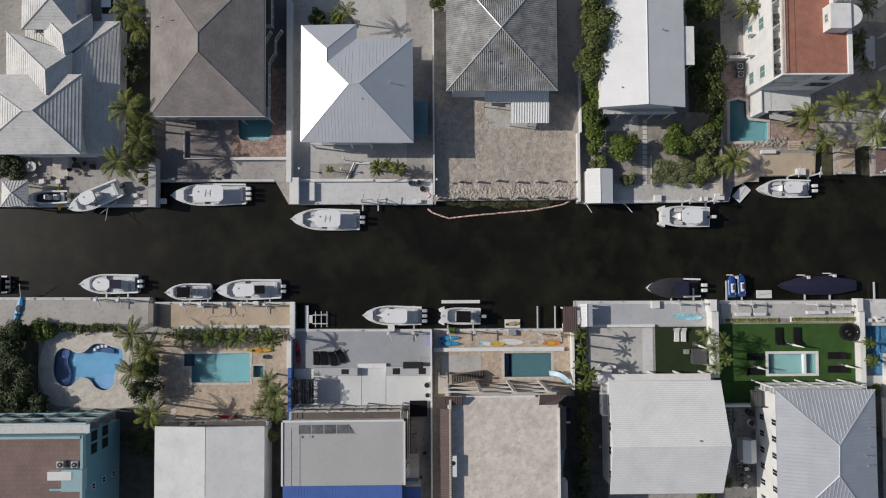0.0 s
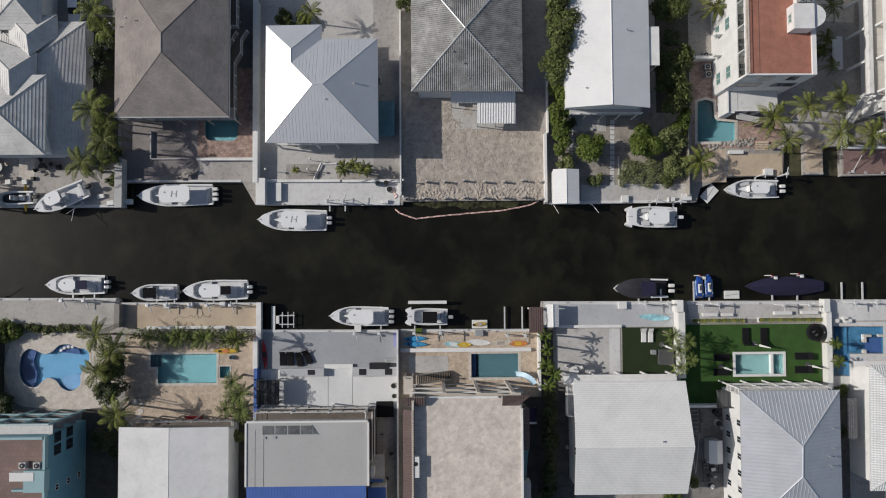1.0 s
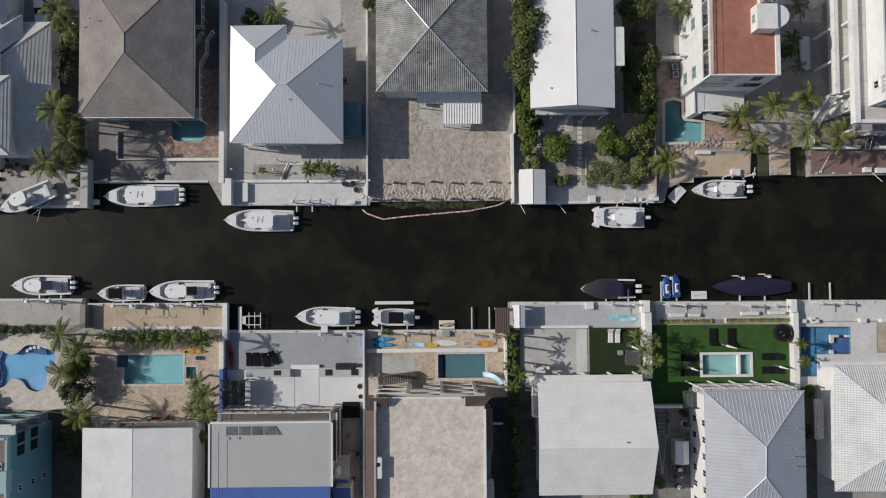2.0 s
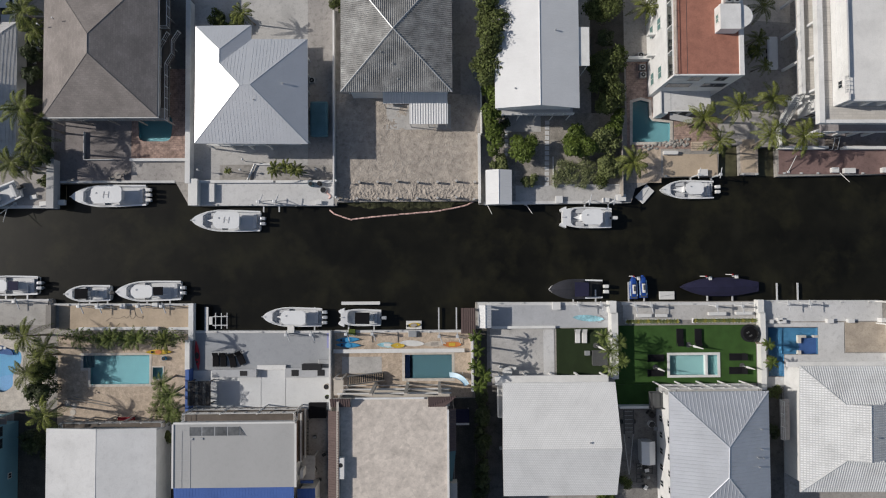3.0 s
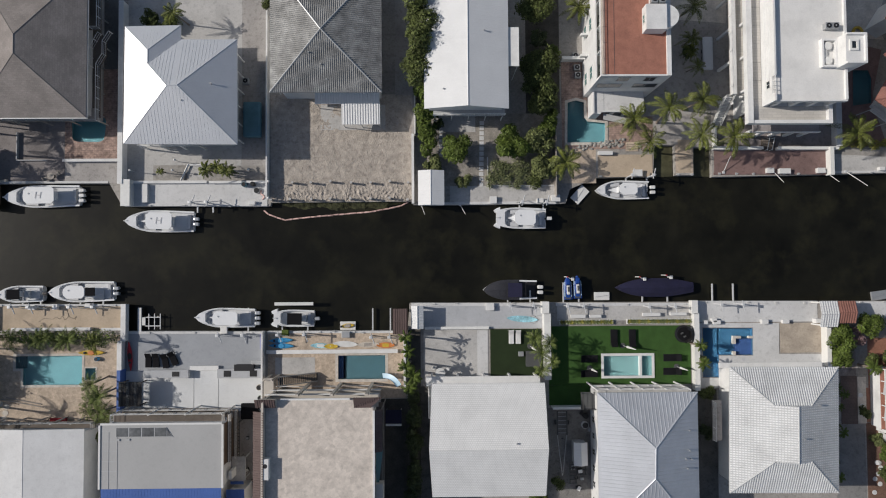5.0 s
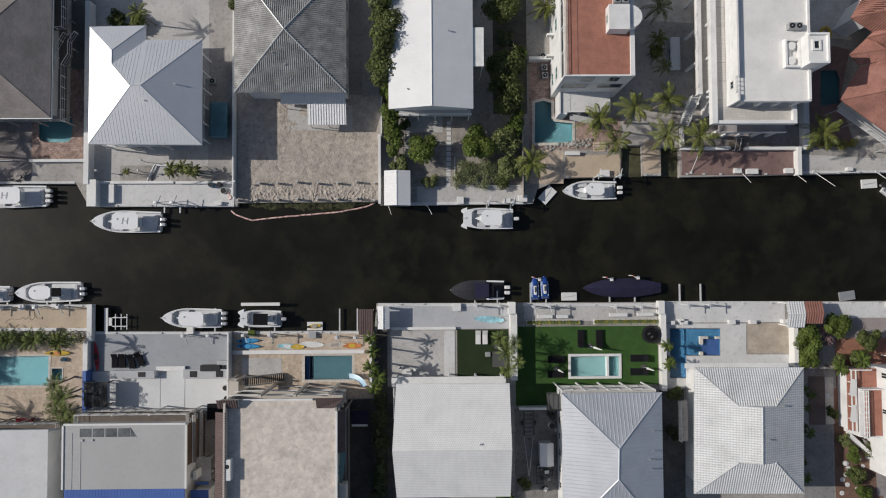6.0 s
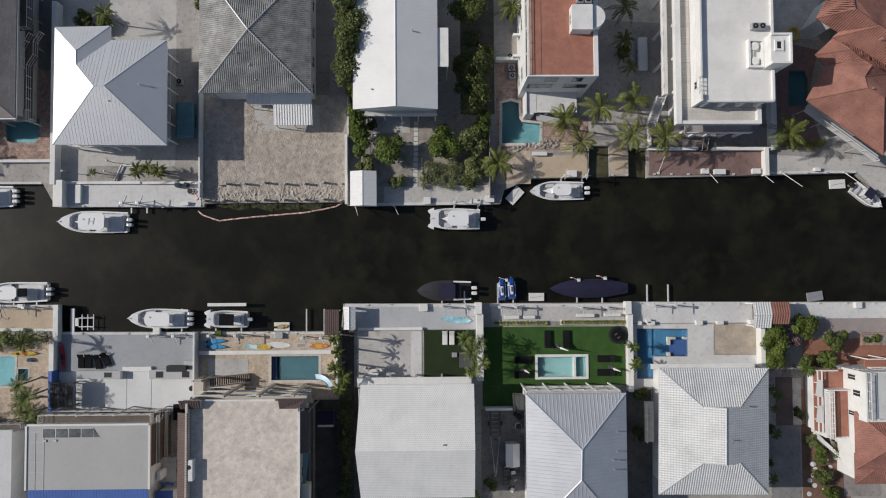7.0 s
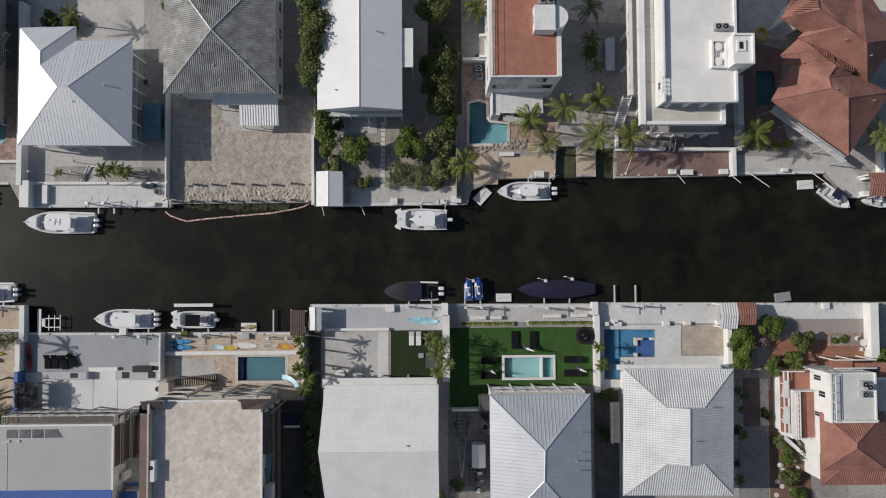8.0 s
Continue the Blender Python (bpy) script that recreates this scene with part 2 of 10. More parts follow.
FLOWER = mat("yellow_green_hedge_leaves", (0.20, 0.19, 0.035), 0.7, var=0.3, island=0.4, bump=0.0)

# canal water: dark, still, with weed and silt showing dimly near the banks
CANAL = mat("canal_water", (0.0092, 0.0088, 0.0058), 0.31, var=0.4, scale=0.09, fine=0.5, bump=0.0, spec=0.5)
def finish_canal():
    n, l = CANAL.node_tree.nodes, CANAL.node_tree.links
    b = n["Principled BSDF"]
    b.inputs["IOR"].default_value = 1.33
    t = n.new("ShaderNodeTexNoise")
    t.inputs["Scale"].default_value, t.inputs["Detail"].default_value = 1.1, 4
    l.new(n.new("ShaderNodeTexCoord").outputs["Object"], t.inputs["Vector"])
    bp = n.new("ShaderNodeBump")
    bp.inputs["Strength"].default_value, bp.inputs["Distance"].default_value = 0.12, 0.05
    l.new(t.outputs["Fac"], bp.inputs["Height"])
    l.new(bp.outputs["Normal"], b.inputs["Normal"])
    # drifting weed and silt a little under the surface
    s = n.new("ShaderNodeTexNoise")
    s.inputs["Scale"].default_value, s.inputs["Detail"].default_value, s.inputs["Roughness"].default_value = 0.16, 9, 0.68
    l.new(n.new("ShaderNodeTexCoord").outputs["Object"], s.inputs["Vector"])
    r = n.new("ShaderNodeMapRange")
    for key, v in zip((1, 2, 3, 4), (0.5, 0.72, 0.0, 1.0)):
        r.inputs[key].default_value = v
    l.new(s.outputs["Fac"], r.inputs[0])
    mix = n.new("ShaderNodeMix")
    mix.data_type = "RGBA"
    mix.inputs[7].default_value = (0.023, 0.022, 0.012, 1)
    l.new(r.outputs[0], mix.inputs[0])
    l.new(b.inputs["Base Color"].links[0].from_socket, mix.inputs[6])
    l.new(mix.outputs[2], b.inputs["Base Color"])
finish_canal()

# ---- building helpers ----
ORIGIN = {}


def thing(name, label, category, at=(0, 0, 0), group="", kind=""):
    """An Empty at the base of a thing; its parts are built in world metres round it."""
    e = new(name)
    e.empty_display_size = 0.3
    e.location = at
    ORIGIN[e.name] = Vector(at)
    return tagged(e, label, category, group, kind)


def part(name, bm, material, parent=None, label="", kind="", smooth=False):
    """Links a bmesh as one mesh object, a part of parent if there is one."""
    me = bpy.data.meshes.new(name)
    base = ORIGIN.get(parent.name, Vector()) if parent else Vector()
    if base.length > 0:
        bmesh.ops.translate(bm, verts=bm.verts, vec=-base)
    bm.to_mesh(me)
    bm.free()
    me.materials.append(material)
    if smooth:
        me.shade_smooth()
    ob = new(name, me)
    ob.parent = parent
    ORIGIN[ob.name] = base
    return tagged(ob, label, kind=kind)


def solid(name, bm, material, label, category="", kind="", group=""):
    return tagged(part(name, bm, material), label, category, group, kind)


def B():
    return bmesh.new()


def box(bm, x0, y0, z0, x1, y1, z1, bevel=0.0):
    x0, x1, y0, y1, z0, z1 = min(x0, x1), max(x0, x1), min(y0, y1), max(y0, y1), min(z0, z1), max(z0, z1)
    r = bmesh.ops.create_cube(bm, size=1.0, matrix=Matrix.Translation(((x0 + x1) / 2, (y0 + y1) / 2, (z0 + z1) / 2)) @ Matrix.Diagonal((x1 - x0, y1 - y0, z1 - z0, 1)))
    if bevel:
        es = list({e for v in r["verts"] for e in v.link_edges})
        bmesh.ops.bevel(bm, geom=es, offset=bevel, segments=2, affect="EDGES", profile=0.6)
    return bm


def obox(bm, cx, cy, z0, sx, sy, sz, turn=0.0, bevel=0.0):
    """A box centred on cx, cy, turned by degrees."""
    r = bmesh.ops.create_cube(bm, size=1.0, matrix=pose(cx, cy, z0 + sz / 2, 0, 0, turn) @ Matrix.Diagonal((sx, sy, sz, 1)))
    if bevel:
        es = list({e for v in r["verts"] for e in v.link_edges})
        bmesh.ops.bevel(bm, geom=es, offset=bevel, segments=2, affect="EDGES", profile=0.6)
    return bm


def tube(bm, p, q, r0, r1=None, seg=8):
    p, q = Vector(p), Vector(q)
    m = Matrix.Translation((p + q) / 2) @ (q - p).to_track_quat("Z", "Y").to_matrix().to_4x4()
    bmesh.ops.create_cone(bm, cap_ends=True, segments=seg, radius1=r0, radius2=r0 if r1 is None else r1, depth=(q - p).length, matrix=m)
    return bm


def prism(bm, poly, z0, z1):
    lo = [bm.verts.new((x, y, z0)) for x, y in poly]
    hi = [bm.verts.new((x, y, z1)) for x, y in poly]
    n = len(poly)
    bm.faces.new(hi)
    bm.faces.new(lo[::-1])
    for i in range(n):
        bm.faces.new((lo[i], lo[(i + 1) % n], hi[(i + 1) % n], hi[i]))
    bmesh.ops.recalc_face_normals(bm, faces=bm.faces)
    return bm


def rect(x0, y0, x1, y1):
    return [(x0, y0), (x1, y0), (x1, y1), (x0, y1)]


def sheet(bm, outer, holes, z):
    """A flat sheet with holes."""
    if not holes:
        f = bm.faces.new([bm.verts.new((x, y, z)) for x, y in outer])
        f.normal_update()
        if f.normal.z < 0:
            f.normal_flip()
        return bm
    edges = []
    for loop in [outer] + holes:
        vs = [bm.verts.new((x, y, z)) for x, y in loop]
        edges += [bm.edges.new((vs[i], vs[(i + 1) % len(vs)])) for i in range(len(vs))]
    bmesh.ops.triangle_fill(bm, use_beauty=True, edges=edges)
    for f in bm.faces:
        if f.normal.z < 0:
            f.normal_flip()
    return bm


def slab(bm, outer, holes, z0, z1):
    """A paved slab with holes, its edges closed."""
    sheet(bm, outer, holes, z1)
    for loop in [outer] + holes:
        for i in range(len(loop)):
            (ax, ay), (bx, by) = loop[i], loop[(i + 1) % len(loop)]
            bm.faces.new([bm.verts.new(p) for p in ((ax, ay, z0), (bx, by, z0), (bx, by, z1), (ax, ay, z1))])
    bmesh.ops.remove_doubles(bm, verts=bm.verts, dist=0.001)
    bmesh.ops.recalc_face_normals(bm, faces=bm.faces)
    return bm


def lathe(bm, rings, seg=16):
    """Rings of (x, y, z, radius), joined and capped."""
    last = None
    for x, y, z, r in rings:
        ring = [bm.verts.new((x + r * math.cos(2 * math.pi * i / seg), y + r * math.sin(2 * math.pi * i / seg), z)) for i in range(seg)]
        if last:
            for i in range(seg):
                bm.faces.new((last[i], last[(i + 1) % seg], ring[(i + 1) % seg], ring[i]))
        else:
            bm.faces.new(ring[::-1])
        last = ring
    bm.faces.new(last)
    return bm


# ---- roofs ----
def roof_axes(poly):
    a = Vector(poly[0])
    n = Vector((0, 0, 0))
    for i in range(len(poly)):
        p, q = Vector(poly[i]) - a, Vector(poly[(i + 1) % len(poly)]) - a
        n += p.cross(q)
    n.normalize()
    if n.z < 0:
        n = -n
    u = Vector((0, 0, 1)).cross(n)
    u = u.normalized() if u.length > 1e-4 else Vector((1, 0, 0))
    return a, n, u, n.cross(u)


def ribs(bm, poly, spacing, width, height, along=False):
    """Raised seams that run down a roof face, or courses that run along it."""
    a, n, u, v = roof_axes(poly)
    if along:
        u, v = v, u
    pts = [((Vector(p) - a).dot(u), (Vector(p) - a).dot(v)) for p in poly]
    lo, hi = min(p[0] for p in pts), max(p[0] for p in pts)
    k = math.ceil((lo + 0.05) / spacing)
    while k * spacing < hi - 0.05:
        s = k * spacing
        cut = []
        for i in range(len(pts)):
            (u0, v0), (u1, v1) = pts[i], pts[(i + 1) % len(pts)]
            if (u0 - s) * (u1 - s) < 0:
                cut.append(v0 + (v1 - v0) * (s - u0) / (u1 - u0))
        cut.sort()
        for c0, c1 in zip(cut[::2], cut[1::2]):
            w = width / 2
            lower = [bm.verts.new(a + u * (s + du) + v * c0 + n * dn) for du, dn in ((-w, 0), (-w * 0.6, height), (w * 0.6, height), (w, 0))]
            upper = [bm.verts.new(a + u * (s + du) + v * c1 + n * dn) for du, dn in ((-w, 0), (-w * 0.6, height), (w * 0.6, height), (w, 0))]
            for i in range(3):
                bm.faces.new((lower[i], lower[i + 1], upper[i + 1], upper[i]))
            bm.faces.new(lower)
            bm.faces.new(upper[::-1])
        k += 1


def roof(parent, polys, material, seam=None, thick=0.18, caps=None, cap_material=None, cap_r=0.09, label=""):
    """A roof of flat faces with an eave edge; seam = (spacing, width, height) of the ribs; ridge caps along shared edges."""
    bm = B()
    uvl = bm.loops.layers.uv.new("UVMap")
    count = {}
    for poly in polys:
        a, n, u, v = roof_axes(poly)
        vs = [bm.verts.new(p) for p in poly]
        f = bm.faces.new(vs)
        f.normal_update()
        if f.normal.z < 0:
            f.normal_flip()
        for lp in f.loops:
            d = lp.vert.co - a
            lp[uvl].uv = (d.dot(u), d.dot(v))
        for i in range(len(poly)):
            key = frozenset((tuple(round(c, 2) for c in poly[i]), tuple(round(c, 2) for c in poly[(i + 1) % len(poly)])))
            count[key] = count.get(key, 0) + 1
    edges = [k for k, c in count.items() if c > 1 and len(k) == 2]
    bmesh.ops.remove_doubles(bm, verts=bm.verts, dist=0.02)
    top = list(bm.faces)
    r = bmesh.ops.extrude_face_region(bm, geom=top, use_keep_orig=True)
    moved = [e for e in r["geom"] if isinstance(e, bmesh.types.BMVert)]
    bmesh.ops.translate(bm, verts=moved, vec=(0, 0, -thick))
    ob = part("roof", bm, material, parent, label)
    if seam:
        bm = B()
        for poly in polys:
            ribs(bm, poly, *seam)
        if len(bm.verts):
            part("roof_seams", bm, material, parent, kind="stuff")
        else:
            bm.free()
    for k in edges:
        p, q = [Vector(e) for e in sorted(k)]
        if (q - p).length > 0.3:
            up = Vector((0, 0, 0.01))
            part("ridge_cap", tube(B(), p + up, q + up, cap_r, seg=6), cap_material or material, parent)
    return ob


def hip(x0, y0, x1, y1, ze, r0, r1):
    """Faces of a hip roof on a rectangle, with its ridge from r0 to r1 (west to east, or south to north)."""
    a, b, c, d = (x0, y0, ze), (x1, y0, ze), (x1, y1, ze), (x0, y1, ze)
    if abs(r1[0] - r0[0]) >= abs(r1[1] - r0[1]):
        return [[a, b, r1, r0], [b, c, r1], [c, d, r0, r1], [d, a, r0]]
    return [[a, b, r0], [b, c, r1, r0], [c, d, r1], [d, a, r0, r1]]


def window(parent, x, y, z, w, h, nx, ny, frame_material=None, glass=None):
    """A framed window on a wall whose outward direction is nx, ny."""
    turn = math.degrees(math.atan2(ny, nx)) - 90
    fm = frame_material or WHITE
    bm = B()
    t = 0.07
    for cx, cz, sx, sz in ((0, -h / 2, w, t), (0, h / 2 - t, w, t), (-w / 2 + t / 2, -h / 2, t, h), (w / 2 - t / 2, -h / 2, t, h), (0, -h / 2, t * 0.7, h)):
        obox(bm, cx, 0.0, cz, sx, 0.09, sz)
    bmesh.ops.transform(bm, verts=bm.verts, matrix=pose(x, y, z, 0, 0, turn))
    win = part("window", bm, fm, parent)
    bm = B()
    obox(bm, 0, 0.0, -h / 2, w - t, 0.06, h - t)
    bmesh.ops.transform(bm, verts=bm.verts, matrix=pose(x, y, z, 0, 0, turn))
    part("pane", bm, glass or GLASS, win)
    return win


def walls(parent, poly, z0, z1, material, label=""):
    """Outer walls of a house as a ring 0.25 m thick, with a floor slab on top."""
    bm = B()
    cx, cy = sum(p[0] for p in poly) / len(poly), sum(p[1] for p in poly) / len(poly)
    prism(bm, poly, z0, z1)
    return part("wall", bm, material, parent, label)


def rail(parent, path, z, height=1.0, material=None, posts=1.6, name="railing"):
    """A handrail on posts along a path."""
    bm = B()
    for (ax, ay), (bx, by) in zip(path, path[1:]):
        L = math.hypot(bx - ax, by - ay)
        for h in (height, height * 0.55, height * 0.15):
            tube(bm, (ax, ay, z + h), (bx, by, z + h), 0.045 if h == height else 0.025, seg=6)
        k = max(1, round(L / posts))
        for i in range(k + 1):
            f = i / k
            tube(bm, (ax + (bx - ax) * f, ay + (by - ay) * f, z), (ax + (bx - ax) * f, ay + (by - ay) * f, z + height), 0.05, seg=6)
    return part(name, bm, material or WHITE, parent)

# ---- pools: outlines at deck level, used to leave openings in ground and paving ----
def smooth_loop(pts, n=5):
    """A closed Catmull-Rom curve through a few points."""
    out = []
    k = len(pts)
    for i in range(k):
        p0, p1, p2, p3 = [Vector(pts[(i + j - 1) % k]) for j in range(4)]
        for s in range(n):
            t = s / n
            q = 0.5 * ((2 * p1) + (p2 - p0) * t + (2 * p0 - 5 * p1 + 4 * p2 - p3) * t * t + (3 * p1 - p0 - 3 * p2 + p3) * t ** 3)
            out.append((q.x, q.y))
    return out


def grow(poly, d):
    """A loop moved outward by d (inward if negative)."""
    k = len(poly)
    area = sum(poly[i][0] * poly[(i + 1) % k][1] - poly[(i + 1) % k][0] * poly[i][1] for i in range(k))
    s = 1 if area > 0 else -1
    out = []
    for i in range(k):
        a, b, c = Vector(poly[i - 1]), Vector(poly[i]), Vector(poly[(i + 1) % k])
        e, f = (b - a).normalized(), (c - b).normalized()
        n1, n2 = Vector((e.y, -e.x)) * s, Vector((f.y, -f.x)) * s
        m = n1 + n2
        m = m / max(0.35, m.dot(m) / 2) if m.length > 1e-6 else n1
        out.append((b.x + m.x * d, b.y + m.y * d))
    return out


POOL_N2 = smooth_loop([(-27.35, 22.1), (-25.2, 22.12), (-22.9, 22.05), (-22.75, 20.3), (-23.2, 18.75), (-25.0, 18.6), (-27.2, 18.8), (-27.5, 20.4)], 4)
POOL_N6 = [(42.78, 24.01), (44.02, 24.34), (45.16, 24.01), (45.19, 21.88), (45.66, 21.3), (48.19, 21.05), (48.13, 18.27), (42.66, 18.21)]
POOL_N8 = [(84.04, 28.6), (86.32, 28.59), (86.79, 27.44), (86.7, 23.76), (83.91, 23.36)]
POOL_S1 = smooth_loop([(-52.88, -11.74), (-52.03, -10.57), (-50.93, -10.66), (-49.67, -11.22), (-48.58, -10.91), (-47.57, -10.05), (-46.16, -9.91), (-44.97, -10.39), (-43.55, -10.87), (-43.46, -12.45), (-44.46, -14.01), (-44.6, -15.58), (-45.84, -16.43), (-47.1, -16.03), (-48.05, -14.92), (-49.31, -14.67), (-50.7, -15.84), (-52.19, -15.51), (-53, -14.09)])
POOL_S2 = [(-34.9, -11.42), (-25.65, -11.42), (-25.65, -15.5), (-33.87, -15.5), (-33.87, -13.2), (-34.9, -13.2)]
POOL_S4 = rect(9.99, -15.07, 16.66, -11.69)
POOL_S6 = rect(47.39, -14.91, 54.26, -12.07)
POOL_S7 = [(61.65, -8.3), (68.71, -8.36), (68.64, -12.14), (63.8, -12.1), (63.75, -15.25), (61.55, -15.22)]
SPA_S2 = rect(-25.26, -14.81, -23.76, -13.15)
POOLS = [POOL_N2, POOL_N6, POOL_N8, POOL_S1, POOL_S2, POOL_S4, POOL_S6, POOL_S7, SPA_S2]
NORTH_POOLS, SOUTH_POOLS = POOLS[:3], POOLS[3:]

# ---- ground: one sheet with the canal cut into it ----
FAR = 1500.0
NORTH_BANK = [(-62.42, 9.37), (-39.5, 9.26), (-39.46, 12.71), (-22.18, 12.71), (-20.34, 9.49), (0.22, 9.39), (0.46, 9.39), (0.55, 9.87), (20.6, 9.94), (20.67, 9.45), (20.91, 9.45), (41.16, 9.51), (42.38, 9.59), (43, 11.61), (46.94, 13.22), (54.94, 13.27), (55.15, 17.84), (58.1, 17.83), (58.15, 13.5), (60.75, 13.49), (60.8, 17.5), (63.42, 17.5), (63.45, 13.23)] + [(80.44, 13.52), (93.61, 13.78), (97.01, 10.28), (99.69, 10.1)]
SOUTH_BANK = [(-62.18, -3.4), (-39.46, -3.56), (-39.21, -4.19), (-19.91, -4.33), (-19.66, -8.13), (-0.52, -8.28), (19.78, -8.35), (20.08, -4.44)] + [(81.81, -4.62), (102.01, -4.67)]
nb = [(-FAR, NORTH_BANK[0][1])] + NORTH_BANK + [(FAR, NORTH_BANK[-1][1])]
sb = [(-FAR, SOUTH_BANK[0][1])] + SOUTH_BANK + [(FAR, SOUTH_BANK[-1][1])]
bm = B()
sheet(bm, nb + [(FAR, FAR), (-FAR, FAR)], [grow(p, 0.02) for p in NORTH_POOLS], 0.0)
sheet(bm, [(x, y) for x, y in sb] + [(FAR, -FAR), (-FAR, -FAR)], [grow(p, 0.01) for p in SOUTH_POOLS], 0.0)
BED = -2.6
for bank in (nb, sb):
    for (ax, ay), (bx, by) in zip(bank, bank[1:]):
        bm.faces.new([bm.verts.new(p) for p in ((ax, ay, 0), (bx, by, 0), (bx, by, BED), (ax, ay, BED))])
sheet(bm, nb + sb[::-1], [], BED)
bmesh.ops.remove_doubles(bm, verts=bm.verts, dist=0.001)
solid("ground", bm, FILL, "pale gravelly ground on both banks of a canal", "ground", "structure")

WATER = -0.95
bm = B()
sheet(bm, [(x, y + 0.05) for x, y in nb] + [(x, y - 0.05) for x, y in sb[::-1]], [], WATER)
solid("canal_water", bm, CANAL, "still, dark green-black water of a narrow canal", "water", "structure")


for r in (rect(55.18, 13.42, 58.05, 17.78), rect(60.83, 13.4, 63.38, 17.45)):
    bm = B()
    sheet(bm, r, [], WATER + 0.006)
    solid("slip_water", bm, SHALLOW, "shallow greenish water in a boat slip", "water", "structure")


def pool(outline, floor, coping, label, depth=0.7, cope=0.35, level=0.0, wall=None):
    cx, cy = sum(p[0] for p in outline) / len(outline), sum(p[1] for p in outline) / len(outline)
    t = thing("swimming_pool", label, "pool", (cx, cy, level))
    bm = B()
    sheet(bm, outline, [], level - depth)
    for i in range(len(outline)):
        (ax, ay), (bx, by) = outline[i], outline[(i + 1) % len(outline)]
        bm.faces.new([bm.verts.new(p) for p in ((ax, ay, level - depth), (bx, by, level - depth), (bx, by, level + 0.02), (ax, ay, level + 0.02))])
    bmesh.ops.remove_doubles(bm, verts=bm.verts, dist=0.001)
    bmesh.ops.recalc_face_normals(bm, faces=bm.faces)
    part("basin", bm, floor, t)
    bm = B()
    sheet(bm, grow(outline, -0.004), [], level - 0.10)
    w = part("water_surface", bm, POOL_WATER, t)
    w.visible_shadow = False
    if cope:
        bm = B()
        slab(bm, grow(outline, cope), [grow(outline, -0.03)], level - 0.02, level + 0.09)
        part("coping", bm, coping, t)
    return t


def pool_step(t, poly, z, material):
    bm = B()
    prism(bm, poly, z - 0.25, z)
    part("step", bm, material, t)


def paving(name, outer, material, label, top=0.05, holes=(), category="paving", kind="structure"):
    bm = B()
    slab(bm, outer, [grow(h, 0.1) for h in holes], -0.05, top)
    return solid(name, bm, material, label, category, kind)


def strip(name, poly, z0, z1, material, label, category, kind="structure"):
    bm = B()
    prism(bm, poly, z0, z1)
    return solid(name, bm, material, label, category, kind)


# north bank, lot by lot
paving("patio", rect(-65.72, 9.34, -39.66, 16.9), CONCRETE_D, "worn pale paved patio beside the seawall")
paving("pool_deck", rect(-39.31, 12.82, -28.48, 22.13), mat("mauve_grey_deck", (0.225, 0.205, 0.202), 0.9, var=0.14, scale=0.4, stain=0.2, dirt=0.2), "brownish concrete deck beside a small pool", holes=[])
paving("pool_deck", rect(-28.45, 16.01, -20.43, 22.58), PAVER_RED, "red brick paving round a small pool", 0.06, [POOL_N2])
paving("pavement", rect(-28.42, 12.78, -20.35, 15.88), CONCRETE_D, "pale concrete quay behind a large boat")
paving("pavement", rect(-19.77, 12.77, -3.6, 42.17), CONCRETE, "pale concrete yard round a white-roofed house")
paving("pavement", rect(-3.59, 12.97, 0.08, 42.17), CONCRETE_D, "worn brownish concrete drive beside a house")
paving("pavement", rect(-18.83, 9.47, 0.06, 12.78), CONCRETE_W, "whitish concrete dock along the seawall", 0.06)
paving("driveway", rect(18.18, 19.75, 20.97, 42.17), CONCRETE_D, "worn grey driveway between two houses")
paving("driveway", rect(0.41, 25.75, 2.09, 42.17), SOIL, "strip of bare soil beside a house", 0.03)
paving("patio", rect(7.58, 20.17, 16.77, 23.78), CONCRETE, "small broken concrete patio under a sheet-metal canopy", 0.08)
paving("garden_bed", rect(21.77, 9.44, 23.98, 42.17), SOIL, "soil bed under a dense hedge", 0.04)
paving("garden_bed", rect(24.26, 12.11, 41.3, 22.43), SOIL, "gravelly garden soil with shrubs", 0.04)
paving("pavement", rect(25.88, 9.6, 40.92, 12.1), CONCRETE, "concrete dock behind a garden", 0.06)
paving("patio", rect(24.42, 19.8, 29.58, 22.26), CONCRETE, "concrete patio under a porch", 0.07)
paving("patio", rect(41.95, 17.29, 48.51, 30.59), PAVER_RED, "red and grey brick paving round a teal pool", 0.05, [POOL_N6])
paving("patio", rect(48.71, 17.27, 54.97, 21.95), PAVER_RED, "red and grey brick terrace with rock edging", 0.04)
paving("dock", rect(47.1, 13.35, 54.86, 16.48), TAN_DECK, "sandy tan dock with a white edge", 0.07)
paving("dock", rect(41.82, 12.41, 46.76, 17.31), FLAGSTONE, "brown earth and stone strip by the water", 0.03)
paving("dock", rect(58.2, 13.57, 60.7, 17.9), FLAGSTONE, "narrow concrete finger dock between two slips", 0.05)
paving("dock_bed", rect(58.5, 13.9, 60.3, 18.6), TAN_DECK, "earth and gravel filling of a finger dock", 0.07)
paving("driveway", [(55.4, 35.91), (65.73, 35.22), (65.52, 22.2), (55.23, 22.24)], CONCRETE_D, "grey concrete driveway between two villas", 0.03)
paving("pavement", [(55.5, 43.99), (66.12, 43.98), (65.82, 35.47), (55.4, 36.24)], PAVER_PALE, "pale concrete forecourt", 0.04)
paving("pavement", rect(55.23, 17.9, 63.26, 22.08), CONCRETE_D, "pale concrete path behind two boat slips", 0.06)
paving("dock", rect(63.72, 13.52, 80.36, 17.17), MAROON, "maroon paved dock in front of a white villa", 0.06)
